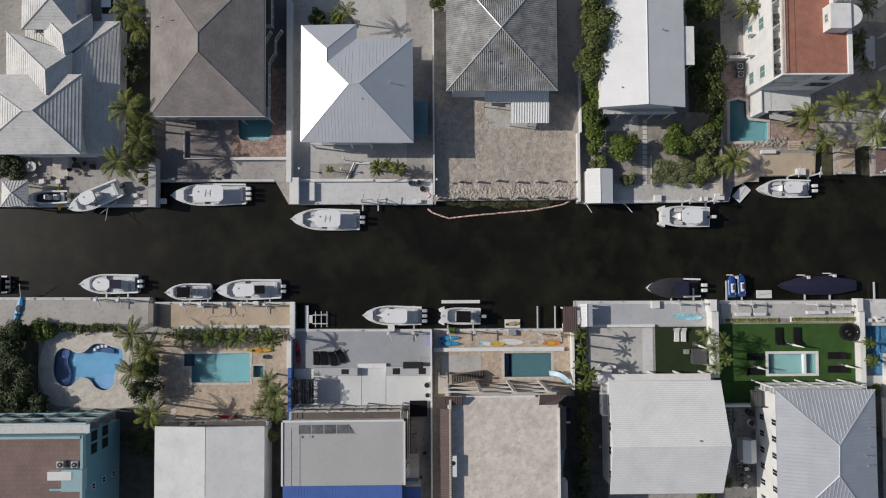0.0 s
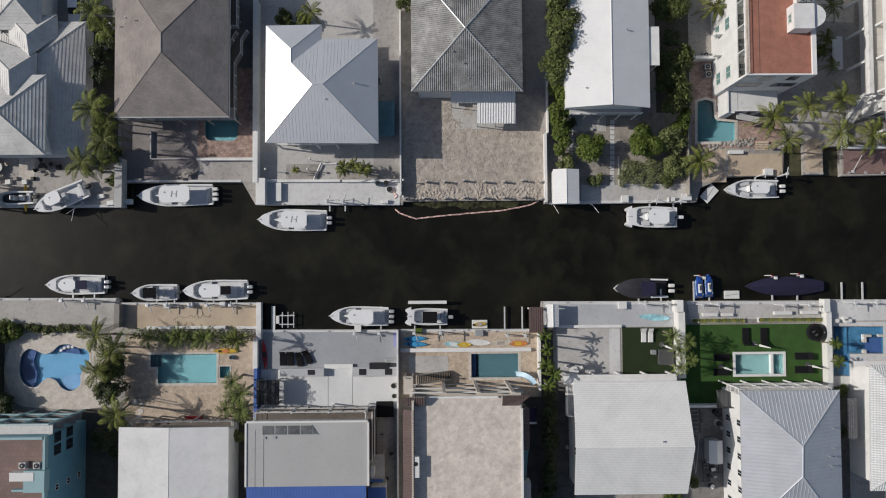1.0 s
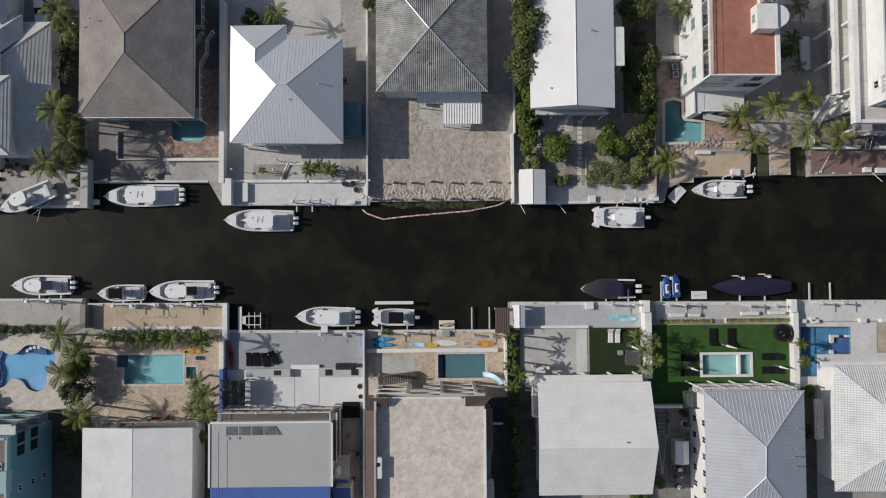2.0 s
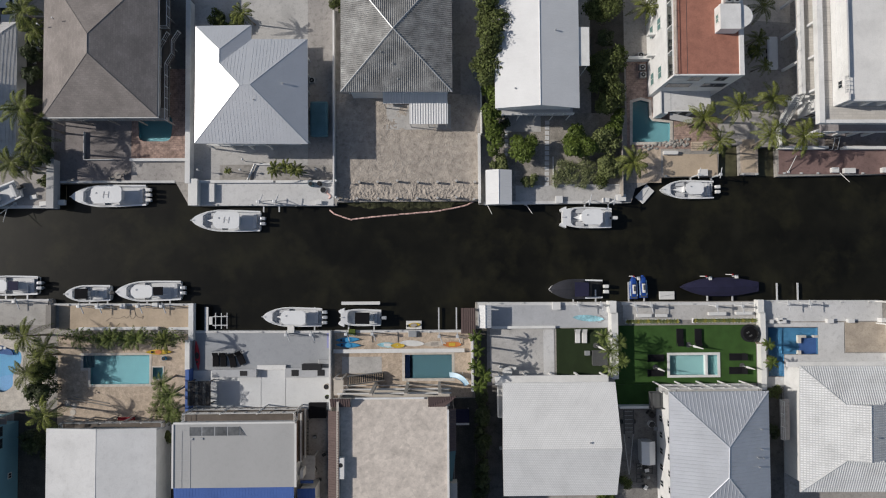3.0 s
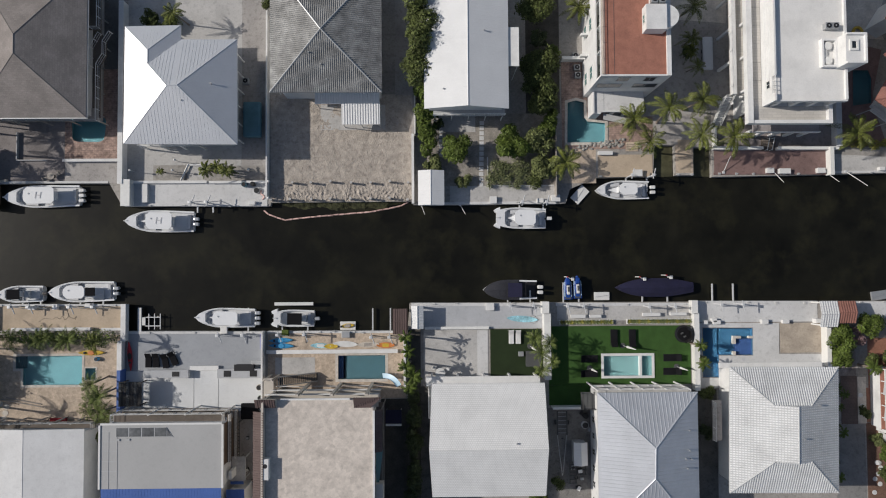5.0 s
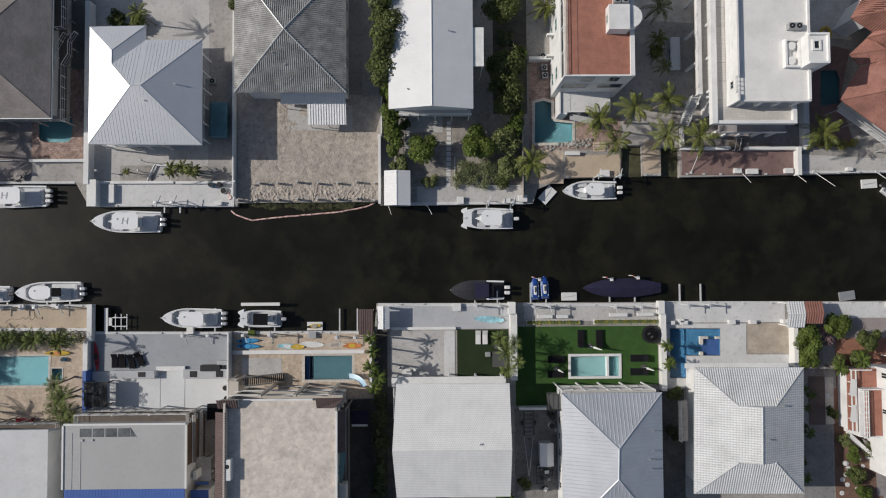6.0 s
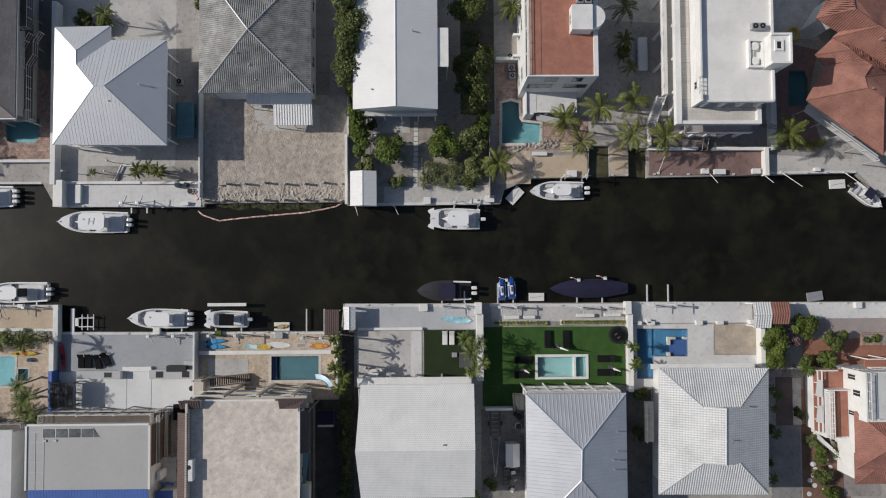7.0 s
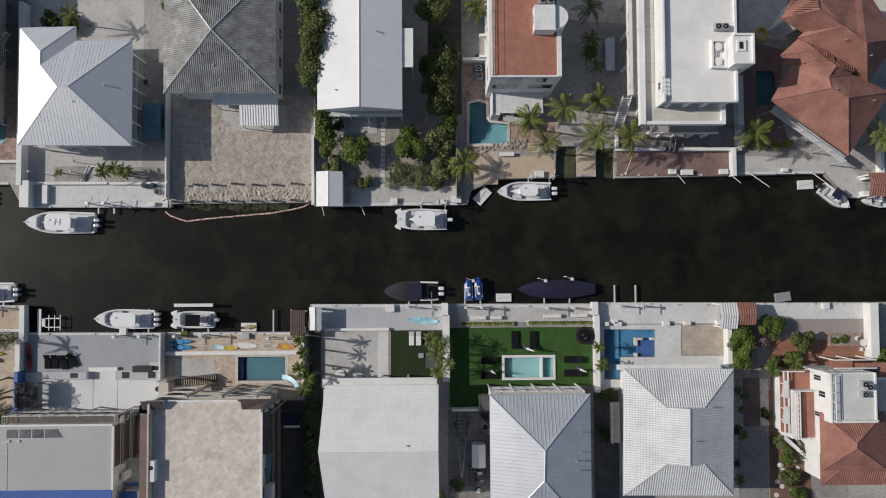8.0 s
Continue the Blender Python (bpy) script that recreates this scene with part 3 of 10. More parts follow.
paving("patio", rect(63.64, 17.49, 81.66, 21.39), DECK_BROWN, "shaded brown paved patio under a villa", 0.07)
paving("dock", [(80.99, 16.44), (93.01, 15.74), (93.28, 16.63), (96.9, 15.15), (98.49, 13.51), (99.42, 11.89), (99.37, 10.26), (97.09, 10.36), (93.69, 13.86), (80.93, 13.68)], CONCRETE, "pale worn concrete dock before a tiled villa", 0.06)
paving("patio", [(81.69, 33.21), (88.36, 31.55), (86.71, 24.17), (88.82, 17.46), (81.66, 17.49)], MAROON, "maroon tiled pool deck in the shade", 0.05, [POOL_N8])
paving("pavement", [(81.93, 43.96), (91.13, 43.94), (87.48, 35.67), (88.81, 33.03), (81.7, 33.54)], PAVER_PALE, "pale concrete forecourt beside a tiled villa", 0.05)
paving("pavement", [(96.9, 43.94), (122.5, 43.9), (121.94, 28.98), (102.42, 35.64)], PAVER_PALE, "pale paved yard behind a tiled villa", 0.05)

paving("driveway", rect(-23.08, 29.0, -20.36, 42.17), ASPHALT, "dark shaded side passage of a house", 0.03)
paving("pavement", rect(-23.08, 22.6, -20.36, 28.98), PAVER_RED, "red brick paving in a shaded side passage", 0.04)
paving("garden_bed", rect(36.86, 22.46, 41.69, 42.17), DARK_GROUND, "ground under dense trees with shade in its colour", 0.03)
paving("garden_bed", rect(-44.41, 16.97, -39.74, 36.44), DARK_GROUND, "ground between two houses with shade in its colour", 0.03)
# south bank, lot by lot
paving("dock", rect(-65.31, -7.19, -39.82, -3.54), BOARDS, "grey weathered concrete dock along the canal", 0.08)
paving("garden_bed", rect(-65.24, -8.67, -42.63, -7.09), SOIL, "planted bed along a boardwalk", 0.03)
POOL_DECK_S1 = smooth_loop([(-54.39, -10.16), (-53.08, -8.44), (-47.98, -8.32), (-43.66, -8.51), (-41.29, -9.31), (-39.92, -12.47), (-39.89, -15.62), (-41.97, -18.73), (-50.98, -18.65), (-53.33, -18.01), (-54.77, -15.49), (-55.13, -12.98)])
paving("pool_deck", POOL_DECK_S1, PAVER_PALE, "pale stone pool deck with a wavy edge", 0.06, [POOL_S1])
paving("garden_bed", rect(-65.21, -22.51, -55.13, -8.66), DARK_GROUND, "ground under dense trees with shade in its colour", 0.02)
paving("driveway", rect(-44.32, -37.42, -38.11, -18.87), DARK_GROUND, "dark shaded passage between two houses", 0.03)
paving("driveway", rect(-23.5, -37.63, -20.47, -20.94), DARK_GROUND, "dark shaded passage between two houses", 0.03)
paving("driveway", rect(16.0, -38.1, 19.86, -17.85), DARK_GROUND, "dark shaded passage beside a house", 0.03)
paving("dock", rect(-38.27, -7.74, -19.9, -4.36), TAN_DECK, "tan coated dock with hairline cracks", 0.07)
paving("pool_deck", rect(-38.38, -20.89, -19.95, -8.55), FLAGSTONE, "tan flagstone pool deck with palm litter", 0.05, [POOL_S2, SPA_S2])
paving("patio", rect(-19.51, -13.75, -0.23, -8.29), mat("blue_grey_patio_paint", (0.315, 0.33, 0.355), 0.75, var=0.05, scale=0.25, stain=0.08, dirt=0.06), "smooth grey painted waterside patio", 0.07)
paving("patio", rect(-19.5, -19.27, -0.26, -13.67), mat("white_patio_slabs", (0.62, 0.635, 0.65), 0.8, var=0.04, scale=0.3, stain=0.06, dirt=0.04), "white painted patio slabs", 0.20)
paving("driveway", rect(-4.38, -37.86, -0.36, -19.39), CONCRETE_D, "grey side yard of a house", 0.05)
paving("patio", rect(0.2, -11.21, 19.58, -8.52), FLAGSTONE, "tan flagstone strip along the water", 0.05)
paving("pool_deck", rect(0.18, -17.71, 19.5, -11.38), FLAGSTONE, "tan flagstone pool deck", 0.06, [POOL_S4])
paving("patio", rect(1.21, -14.28, 6.77, -11.94), CONCRETE, "square of grey gravel-finish concrete", 0.08)
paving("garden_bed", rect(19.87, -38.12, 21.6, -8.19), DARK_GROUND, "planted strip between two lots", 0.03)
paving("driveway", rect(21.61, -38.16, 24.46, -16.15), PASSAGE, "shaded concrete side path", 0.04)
paving("dock", rect(20.32, -8.1, 39.73, -4.6), GREY_PAINT, "pale grey painted dock", 0.08)
paving("patio", rect(22.03, -15.59, 31.14, -8.21), CONCRETE, "bare concrete patio with palm shadows", 0.05)
paving("pavement", rect(29.58, -15.51, 31.06, -8.34), CONCRETE_W, "pale strip of concrete beside a dark lawn", 0.058)
paving("lawn", rect(31.43, -15.02, 38.62, -8.2), mat("dark_turf", (0.018, 0.031, 0.011), 1.0, var=0.14, scale=0.7, fine=14, bump=0.6), "square of dark green artificial turf", 0.07, category="lawn")
paving("dock", rect(40.93, -7.12, 59.74, -4.75), CONCRETE, "pale concrete dock with boat cradles", 0.06)
paving("lawn", rect(39.66, -16.15, 59.8, -7.87), TURF, "bright green artificial lawn round a plunge pool", 0.07, [POOL_S6], category="lawn")
paving("lawn", rect(39.66, -18.93, 46.73, -16.17), TURF, "shaded strip of artificial lawn", 0.068, category="lawn")
paving("driveway", rect(39.4, -38.42, 46.27, -19.33), mat("grey_yard_concrete", (0.20, 0.192, 0.184), 0.95, var=0.2, scale=0.5, stain=0.3, dirt=0.3), "worn grey side yard with pool equipment and a trailer", 0.05)
paving("dock", rect(60.82, -7.47, 78.04, -4.63), CONCRETE_W, "whitish concrete dock along the canal", 0.06)
paving("pool_deck", [(60.78, -7.58), (72.49, -7.67), (72.41, -12.04), (78.83, -12.09), (78.79, -14.08), (64.6, -13.96), (64.55, -16.73), (60.65, -16.71)], CONCRETE_W, "pale stone deck round a blue L-shaped pool", 0.055, [POOL_S7])
paving("sand_bed", rect(72.65, -11.85, 78.83, -7.67), mat("dull_tan_sand", (0.40, 0.345, 0.285), 1.0, var=0.14, scale=0.6, fine=6, stain=0.1, dirt=0.15), "square of tan sand bordered by paving", 0.06)
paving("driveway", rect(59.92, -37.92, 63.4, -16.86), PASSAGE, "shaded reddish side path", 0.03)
paving("dock", rect(83.17, -6.98, 100.16, -4.94), CONCRETE_W, "white painted dock with low blocks", 0.06)
paving("pavement", rect(83.37, -9.86, 99.43, -6.94), mat("mauve_paving", (0.30, 0.265, 0.255), 0.9, var=0.1), "mauve grey paving behind a dock", 0.05)
paving("patio", rect(85.1, -16.88, 100.82, -9.88), mat("terracotta_paving", (0.30, 0.145, 0.10), 0.85, var=0.15, brick=(0.5, 0.5, 0.02, 0.75)), "terracotta patio among planters", 0.06)
paving("garden_bed", rect(79.19, -15.18, 83.36, -6.52), mat("pinkish_gravel", (0.30, 0.262, 0.245), 1.0, var=0.22, scale=0.9, fine=5, bump=0.7, stain=0.25, dirt=0.2), "garden soil under flowering shrubs", 0.03)
paving("patio", rect(90.47, -31.99, 95.57, -25.02), DECK_BROWN, "shaded brown paving under a villa wall", 0.06)
paving("garden_bed", rect(84.62, -38.21, 91.4, -21.81), mat("red_mulch", (0.16, 0.095, 0.07), 1.0, var=0.25, fine=5, bump=0.8), "red mulch bed with stones and shrubs", 0.04)
paving("driveway", rect(81.1, -22.0, 83.45, -15.2), mat("dark_brown_pavers", (0.15, 0.112, 0.10), 0.9, var=0.15, stain=0.2, brick=(0.4, 0.4, 0.02, 0.8)), "shaded brown paved walk between two lots", 0.04)
paving("garden_bed", rect(83.5, -21.9, 84.7, -15.4), PAVER_PALE, "pale gravel strip with a row of small plants", 0.06)
paving("driveway", rect(80.21, -38.14, 84.39, -22.01), mat("dull_concrete_drive", (0.22, 0.215, 0.21), 0.9, var=0.12, stain=0.2, dirt=0.2), "grey paved drive between gardens", 0.05)
paving("patio", rect(84.74, -21.72, 91.84, -16.9), mat("terracotta_walk", (0.31, 0.15, 0.105), 0.85, var=0.15), "terracotta walk beside a white villa", 0.05)

# bare sandy building lot, gently uneven
def sand_lot(x0, y0, x1, y1):
    bm = B()
    nx, ny = 220, 160
    grid = []
    for j in range(ny + 1):
        row = []
        for i in range(nx + 1):
            x, y = x0 + (x1 - x0) * i / nx, y0 + (y1 - y0) * j / ny
            rough = 1.1 + 1.6 * noise.noise((x * 0.22, y * 0.22, 31))
            h = 0.07 + 0.05 * noise.noise((x * 0.5, y * 0.5, 0)) + rough * (0.03 * noise.noise((x * 1.7, y * 2.3, 3)) + 0.024 * noise.noise((x * 5.2, y * 5.2, 7))) + 0.016 * noise.noise((x * 9, y * 9, 17))
            near = max(0.0, 1 - (y - y0) / 3.6)
            h += near * (0.18 * noise.noise((x * 1.1, y * 1.1, 9)) + 0.22 * noise.noise((x * 2.8, y * 2.8, 11)) + 0.10 * noise.noise((x * 6.5, y * 6.5, 19)) - 0.02)
            edge = min(i, nx - i, ny - j) / 4
            row.append(bm.verts.new((x, y, max(0.01, h) if edge >= 1 else 0.02 + max(0.0, h) * min(1, edge))))
        grid.append(row)
    for j in range(ny):
        for i in range(nx):
            bm.faces.new((grid[j][i], grid[j][i + 1], grid[j + 1][i + 1], grid[j + 1][i]))
    solid("sand_lot", bm, SAND, "bare lumpy coral sand on an unbuilt waterfront", "sand", "structure")
sand_lot(0.56, 10.02, 20.68, 25.26)

def weed_bank():
    """Rough weedy slope from the sand down to the water."""
    bm = B()
    pts = [(0.55, 9.95), (20.68, 10.1)]
    (x0, y0), (x1, y1) = pts
    n, k = 90, 6
    rows = []
    for i in range(n + 1):
        f = i / n
        x, y = x0 + (x1 - x0) * f, y0 + (y1 - y0) * f
        reach = (1.25 + 0.7 * noise.noise((x * 0.35, 0, 2)) + 0.3 * noise.noise((x * 1.5, 0, 5))) * min(1.0, 0.15 + 4.0 * min(f, 1 - f))
        rows.append([bm.verts.new((x, y + 0.4 - (reach + 0.4) * j / k, 0.02 - 1.12 * (j / k) ** 0.8 + 0.16 * noise.noise((x * 1.8, j * 1.1, 1)))) for j in range(k + 1)])
    for a, b in zip(rows, rows[1:]):
        for j in range(k):
            bm.faces.new((a[j], a[j + 1], b[j + 1], b[j]))
    solid("weedy_bank", bm, WEED, "weedy earth bank sloping into the canal", "bank", "structure")
weed_bank()

# pools
pool(POOL_N2, POOL_AQUA, PAVER_RED, "small rectangular teal pool edged with red brick")
pool(POOL_N6, POOL_TEAL, PAVER_PALE, "L-shaped teal pool with pale rounded coping")
pool(POOL_N8, POOL_TEAL, MAROON, "dark teal pool in deep shade", cope=0.2)
s1 = pool(POOL_S1, POOL_BLUE, PAVER_PALE, "free-form blue pool with pale stone coping", cope=0.3)
pool_step(s1, smooth_loop([(-52.72, -11.98), (-51.87, -10.81), (-50.93, -10.97), (-51.22, -12.38), (-50.73, -14.11), (-51.17, -15.68), (-52.12, -15.36), (-52.84, -13.94)]), -0.3, POOL_DEEP)
pool_step(s1, smooth_loop([(-47.71, -11), (-47.33, -10.21), (-46.08, -9.99), (-45.13, -10.54), (-44.8, -11.33), (-46.22, -11.17)]), -0.25, POOL_DEEP)
pool_step(s1, smooth_loop([(-44.61, -14.16), (-44.75, -15.58), (-45.76, -16.27), (-46.94, -15.87), (-47.58, -15.08), (-46.34, -14.31)]), -0.3, mat("pool_bench_blue", (0.16, 0.30, 0.50), 0.8))
def bar_stools():
    for x, y in [(-47.32, -10.76), (-46.86, -10.45), (-46.31, -10.3), (-45.76, -10.3)]:
        t = thing("stool", "round white stone stool standing in a pool", "stool", (x, y, -0.4), "pool bar stools")
        part("seat", lathe(B(), [(x, y, -0.02, 0.2), (x, y, 0.05, 0.22), (x, y, 0.08, 0.18)]), WHITE, t)
        part("pedestal", lathe(B(), [(x, y, -0.45, 0.14), (x, y, -0.02, 0.12)]), CONCRETE_W, t)
bar_stools()
s2 = pool(POOL_S2, POOL_AQUA, PAVER_PALE, "rectangular aqua pool with wide entry steps", cope=0.3)
def steps_run(t, x0, y0, x1, y1, n, z, m, side):
    for i in range(n):
        w = (x1 - x0) / n
        pool_step(t, rect(x0, y0, x1 - w * i, y1) if side > 0 else rect(x0 + w * i, y0, x1, y1), z - 0.25 * (n - 1 - i), m)
steps_run(s2, -34.88, -13.18, -33.6, -11.44, 3, -0.12, POOL_SLATE, 1)
pool(SPA_S2, POOL_TEAL, PAVER_PALE, "small square teal spa beside a pool", cope=0.15)
s4 = pool(POOL_S4, POOL_SLATE, PAVER_PALE, "rectangular slate-blue pool with dark entry steps")
steps_run(s4, 10.06, -14.95, 10.99, -11.77, 3, -0.2, POOL_DEEP, 1)
s6 = pool(POOL_S6, POOL_PALE, STUCCO_WHITE, "pale turquoise plunge pool with white coping and spa", depth=0.7, level=0.12, cope=0.32)
def spa_wall(t, poly):
    part("divider", prism(B(), poly, -0.58, 0.2), STUCCO_WHITE, t)
spa_wall(s6, rect(52.47, -14.9, 52.8, -12.11))
s7 = pool(POOL_S7, POOL_NAVY, PAVER_PALE, "blue L-shaped pool with a square spa", cope=0.0)
pool_step(s7, [(61.66, -8.31), (63.79, -8.33), (63.74, -15.22), (61.56, -15.2)], -0.5, POOL_NAVY)
def spa(t):
    x0, y0, x1, y1 = 66.19, -12.09, 68.64, -9.85
    for r in (rect(65.88, -9.78, 67, -9.45), rect(68.12, -9.79, 68.76, -9.47), rect(65.87, -10.57, 66.26, -9.77), rect(65.84, -12.15, 66.23, -11.6)):
        part("divider", prism(B(), r, -0.65, 0.1), PAVER_PALE, t)
    part("spa_floor", prism(B(), rect(x0, y0, x1, y1), -0.65, -0.35), POOL_DEEP, t)
spa(s7)

# seawalls and boundary walls
def cap(poly, material=None, z=0.12, label="pale concrete seawall cap", name="seawall_cap"):
    strip(name, poly, -1.6, z, material or CONCRETE_W, label, "seawall")
def edge_cap(a, b, w, side, material=None, z=0.12):
    (ax, ay), (bx, by) = a, b
    cap([(ax, ay - side * 0.02), (bx, by - side * 0.02), (bx, by + side * w), (ax, ay + side * w)], material, z)
for a, b, w in (
        (*[(-60.85, 9.36), (-39.66, 9.26)], 0.35), (*[(-39.22, 12.78), (-22.34, 12.75)], 0.3), (*[(-18.82, 9.48), (0.06, 9.39)], 0.3), (*[(21.32, 9.45), (41, 9.52)], 0.35), (*[(80.93, 13.68), (93.45, 13.78)], 0.3)):
    edge_cap(a, b, w, 1)
for a, b, m in (((47.11, 13.3), (54.78, 13.31), TAN_DECK), ((58.2, 13.5), (60.7, 13.49), CONCRETE_D), ((63.6, 13.56), (79.8, 13.52), MAROON)):
    edge_cap(a, b, 0.3, 1, m)
for a, b, w in (
        (*[(-60.61, -3.41), (-39.69, -3.56)], 0.3), (*[(-39.06, -4.19), (-20.07, -4.33)], 0.25), (*[(-19.51, -8.14), (-0.36, -8.28)], 0.3), (*[(0.12, -8.24), (19.62, -8.35)], 0.3), (*[(20.32, -4.44), (39.81, -4.58)], 0.4), (*[(40.77, -4.58), (59.73, -4.71)], 0.4),
        (*[(60.91, -4.47), (78.11, -4.59)], 0.35), (*[(83.26, -4.7), (99.98, -4.82)], 0.35)):
    edge_cap(a, b, w, -1)

def garden_wall(poly, z, material, label):
    strip("garden_wall", poly, -0.05, z, material, label, "wall")
    bm = B()
    prism(bm, grow(poly, 0.04), z + 0.002, z + 0.07)
    solid("wall_coping", bm, material, label + " with a flat coping", "wall", "structure")
garden_wall(rect(-20.29, 12.48, -19.68, 38.2), 1.6, STUCCO_WHITE, "long whitish boundary wall")
garden_wall(rect(-19.86, 9.4, -18.67, 13.05), 1.5, WHITE, "white dockside end wall")
garden_wall(rect(0.18, 10.59, 0.31, 37.3), 1.4, STUCCO_WHITE, "thin white boundary wall")
garden_wall(rect(20.54, 9.56, 20.81, 19.33), 1.2, STUCCO_WHITE, "weathered white boundary wall")
garden_wall(rect(20.95, 19.34, 21.04, 30.12), 1.5, WHITE, "white boundary fence")
garden_wall(rect(41.84, 29.84, 45.7, 30.17), 1.5, WHITE, "white garden wall across a brick patio")
garden_wall(rect(40.78, 10.38, 40.8, 22.39), 1.6, WOOD, "grey timber fence")
garden_wall(rect(-39.36, 9.09, -38.43, 15.88), 1.6, STUCCO_GREY, "blue-grey end wall beside a dock")
garden_wall(rect(-28.36, 15.76, -20.2, 16.07), 0.7, STUCCO_WHITE, "low white wall with coping")
garden_wall(rect(-19.68, 12.66, -8.38, 12.95), 0.5, STUCCO_WHITE, "low whitish retaining wall")
garden_wall(rect(-7.98, 12.62, 0, 12.9), 0.5, STUCCO_WHITE, "low whitish retaining wall")
garden_wall(rect(-19.89, -9.38, -19.29, -4.28), 1.0, STUCCO_WHITE, "white boundary wall by the dock")
garden_wall(rect(-20.27, -13.41, -19.71, -9.35), 1.2, STUCCO_WHITE, "white boundary wall")
garden_wall(rect(-19.97, -20.5, -19.57, -13.32), 1.8, NAVY_SHEET, "blue painted boundary fence")
garden_wall(rect(-0.35, -37.22, -0.2, -8.22), 1.6, STUCCO_WHITE, "whitish boundary wall between patios")
garden_wall(rect(0.11, -11.34, 18.36, -10.88), 0.5, STUCCO_WHITE, "low white garden wall")
garden_wall(rect(19.32, -16.6, 19.53, -8.82), 1.8, STUCCO_WHITE, "whitish boundary wall")
garden_wall(rect(-39.36, -7.57, -38.71, -4.37), 1.3, GREY_RAIL, "grey metal screen at a dock corner")
garden_wall(rect(22.24, -8.11, 31.18, -7.81), 0.5, WHITE, "low white wall along a patio")
garden_wall(rect(38.6, -5.98, 39.44, -4.33), 1.9, WHITE, "white wall end by the dock")
garden_wall(rect(38.81, -15.05, 39.64, -5.98), 1.9, WHITE, "thick white privacy wall")
garden_wall(rect(39.95, -19.2, 45.6, -18.95), 1.5, WHITE, "white wall between a lawn and a side yard")
garden_wall(rect(59.69, -6.17, 60.44, -4.34), 1.2, WHITE, "white wall end by the dock")
garden_wall(rect(59.96, -16.83, 60.6, -6.17), 1.2, WHITE, "thick white privacy wall")
garden_wall(rect(-35.17, -7.85, -24.34, -7.5), 0.6, STUCCO_WHITE, "low white wall behind a tan dock")
garden_wall(rect(-22.76, -7.88, -20.01, -7.59), 0.6, STUCCO_WHITE, "low white wall behind a tan dock")
garden_wall(rect(80.7, 17.4, 81.4, 27.5), 1.4, STUCCO_WHITE, "white boundary wall beside a pool deck")
garden_wall(rect(63.33, 17.05, 70.38, 17.4), 0.9, WHITE, "white dock wall of a villa")
garden_wall(rect(72.56, 17, 81.23, 17.36), 0.9, WHITE, "white dock wall of a villa")
garden_wall(rect(63.46, 17.42, 63.7, 20.2), 1.0, WHITE, "white wall beside a boat slip")
garden_wall(rect(79.82, 13.34, 80.29, 17.27), 1.2, WHITE, "white wall between two docks")
garden_wall(rect(98.51, -12.36, 99.56, -4.73), 1.6, WHITE, "white end wall of a dock")
garden_wall(rect(78.49, -13.62, 79, -7.98), 1.5, WHITE, "white boundary wall under shrubs")
garden_wall([(98.5, 13.18), (100.94, 13.89), (100.93, 18.96), (101.25, 18.95), (101.32, 13.32), (98.57, 12.69)], 1.2, WHITE, "white corner wall of a dock")

# ---- houses ----
def ac_unit(x, y, z, turn=0, s=1.0):
    t = thing("air_conditioner", "grey outdoor air-conditioning unit with a round fan grille", "air conditioner", (x, y, z), "air conditioners")
    part("casing", obox(B(), x, y, z, 0.85 * s, 0.8 * s, 0.75 * s, turn, 0.04), STEEL, t)
    bm = B()
    lathe(bm, [(x, y, z + 0.75 * s, 0.33 * s), (x, y, z + 0.79 * s, 0.33 * s), (x, y, z + 0.80 * s, 0.26 * s)])
    part("fan_grille", bm, BLACK, t)
    bm = B()
    lathe(bm, [(x, y, z + 0.80 * s, 0.1 * s), (x, y, z + 0.83 * s, 0.08 * s)])
    part("fan_hub", bm, STEEL, t)


def vent(parent, x, y, z, h=0.45):
    bm = B()
    tube(bm, (x, y, z - 0.2), (x, y, z + h), 0.07)
    tube(bm, (x, y, z + h), (x, y, z + h + 0.08), 0.12, 0.10)
    part("vent_pipe", bm, STEEL, parent)


def balcony_stack(parent, x0, y0, x1, y1, levels, material, rail_material, bays=4, top=None):
    """Balconies one above the other, with posts and rails; y1 is the outer edge."""
    for z in levels:
        part("balcony_floor", box(B(), x0, y0, z - 0.16, x1, y1, z), material, parent)
        rail(parent, [(x0 + 0.06, y0), (x0 + 0.06, y1 - 0.06), (x1 - 0.06, y1 - 0.06), (x1 - 0.06, y0)], z, 1.0, rail_material)
    zt = top if top else levels[-1] + 1.0
    for i in range(bays + 1):
        x = x0 + 0.1 + (x1 - x0 - 0.2) * i / bays
        part("post", box(B(), x - 0.09, y1 - 0.2, 0, x + 0.09, y1 - 0.02, zt), rail_material, parent)


def inset(x0, y0, x1, y1, d):
    return rect(x0 + d, y0 + d, x1 - d, y1 - d)


def windows_row(parent, a, b, z, n, w, h, nx, ny, glass=None):
    for i in range(n):
        f = (i + 0.5) / n
        window(parent, a[0] + (b[0] - a[0]) * f, a[1] + (b[1] - a[1]) * f, z, w, h, nx, ny, None, glass)


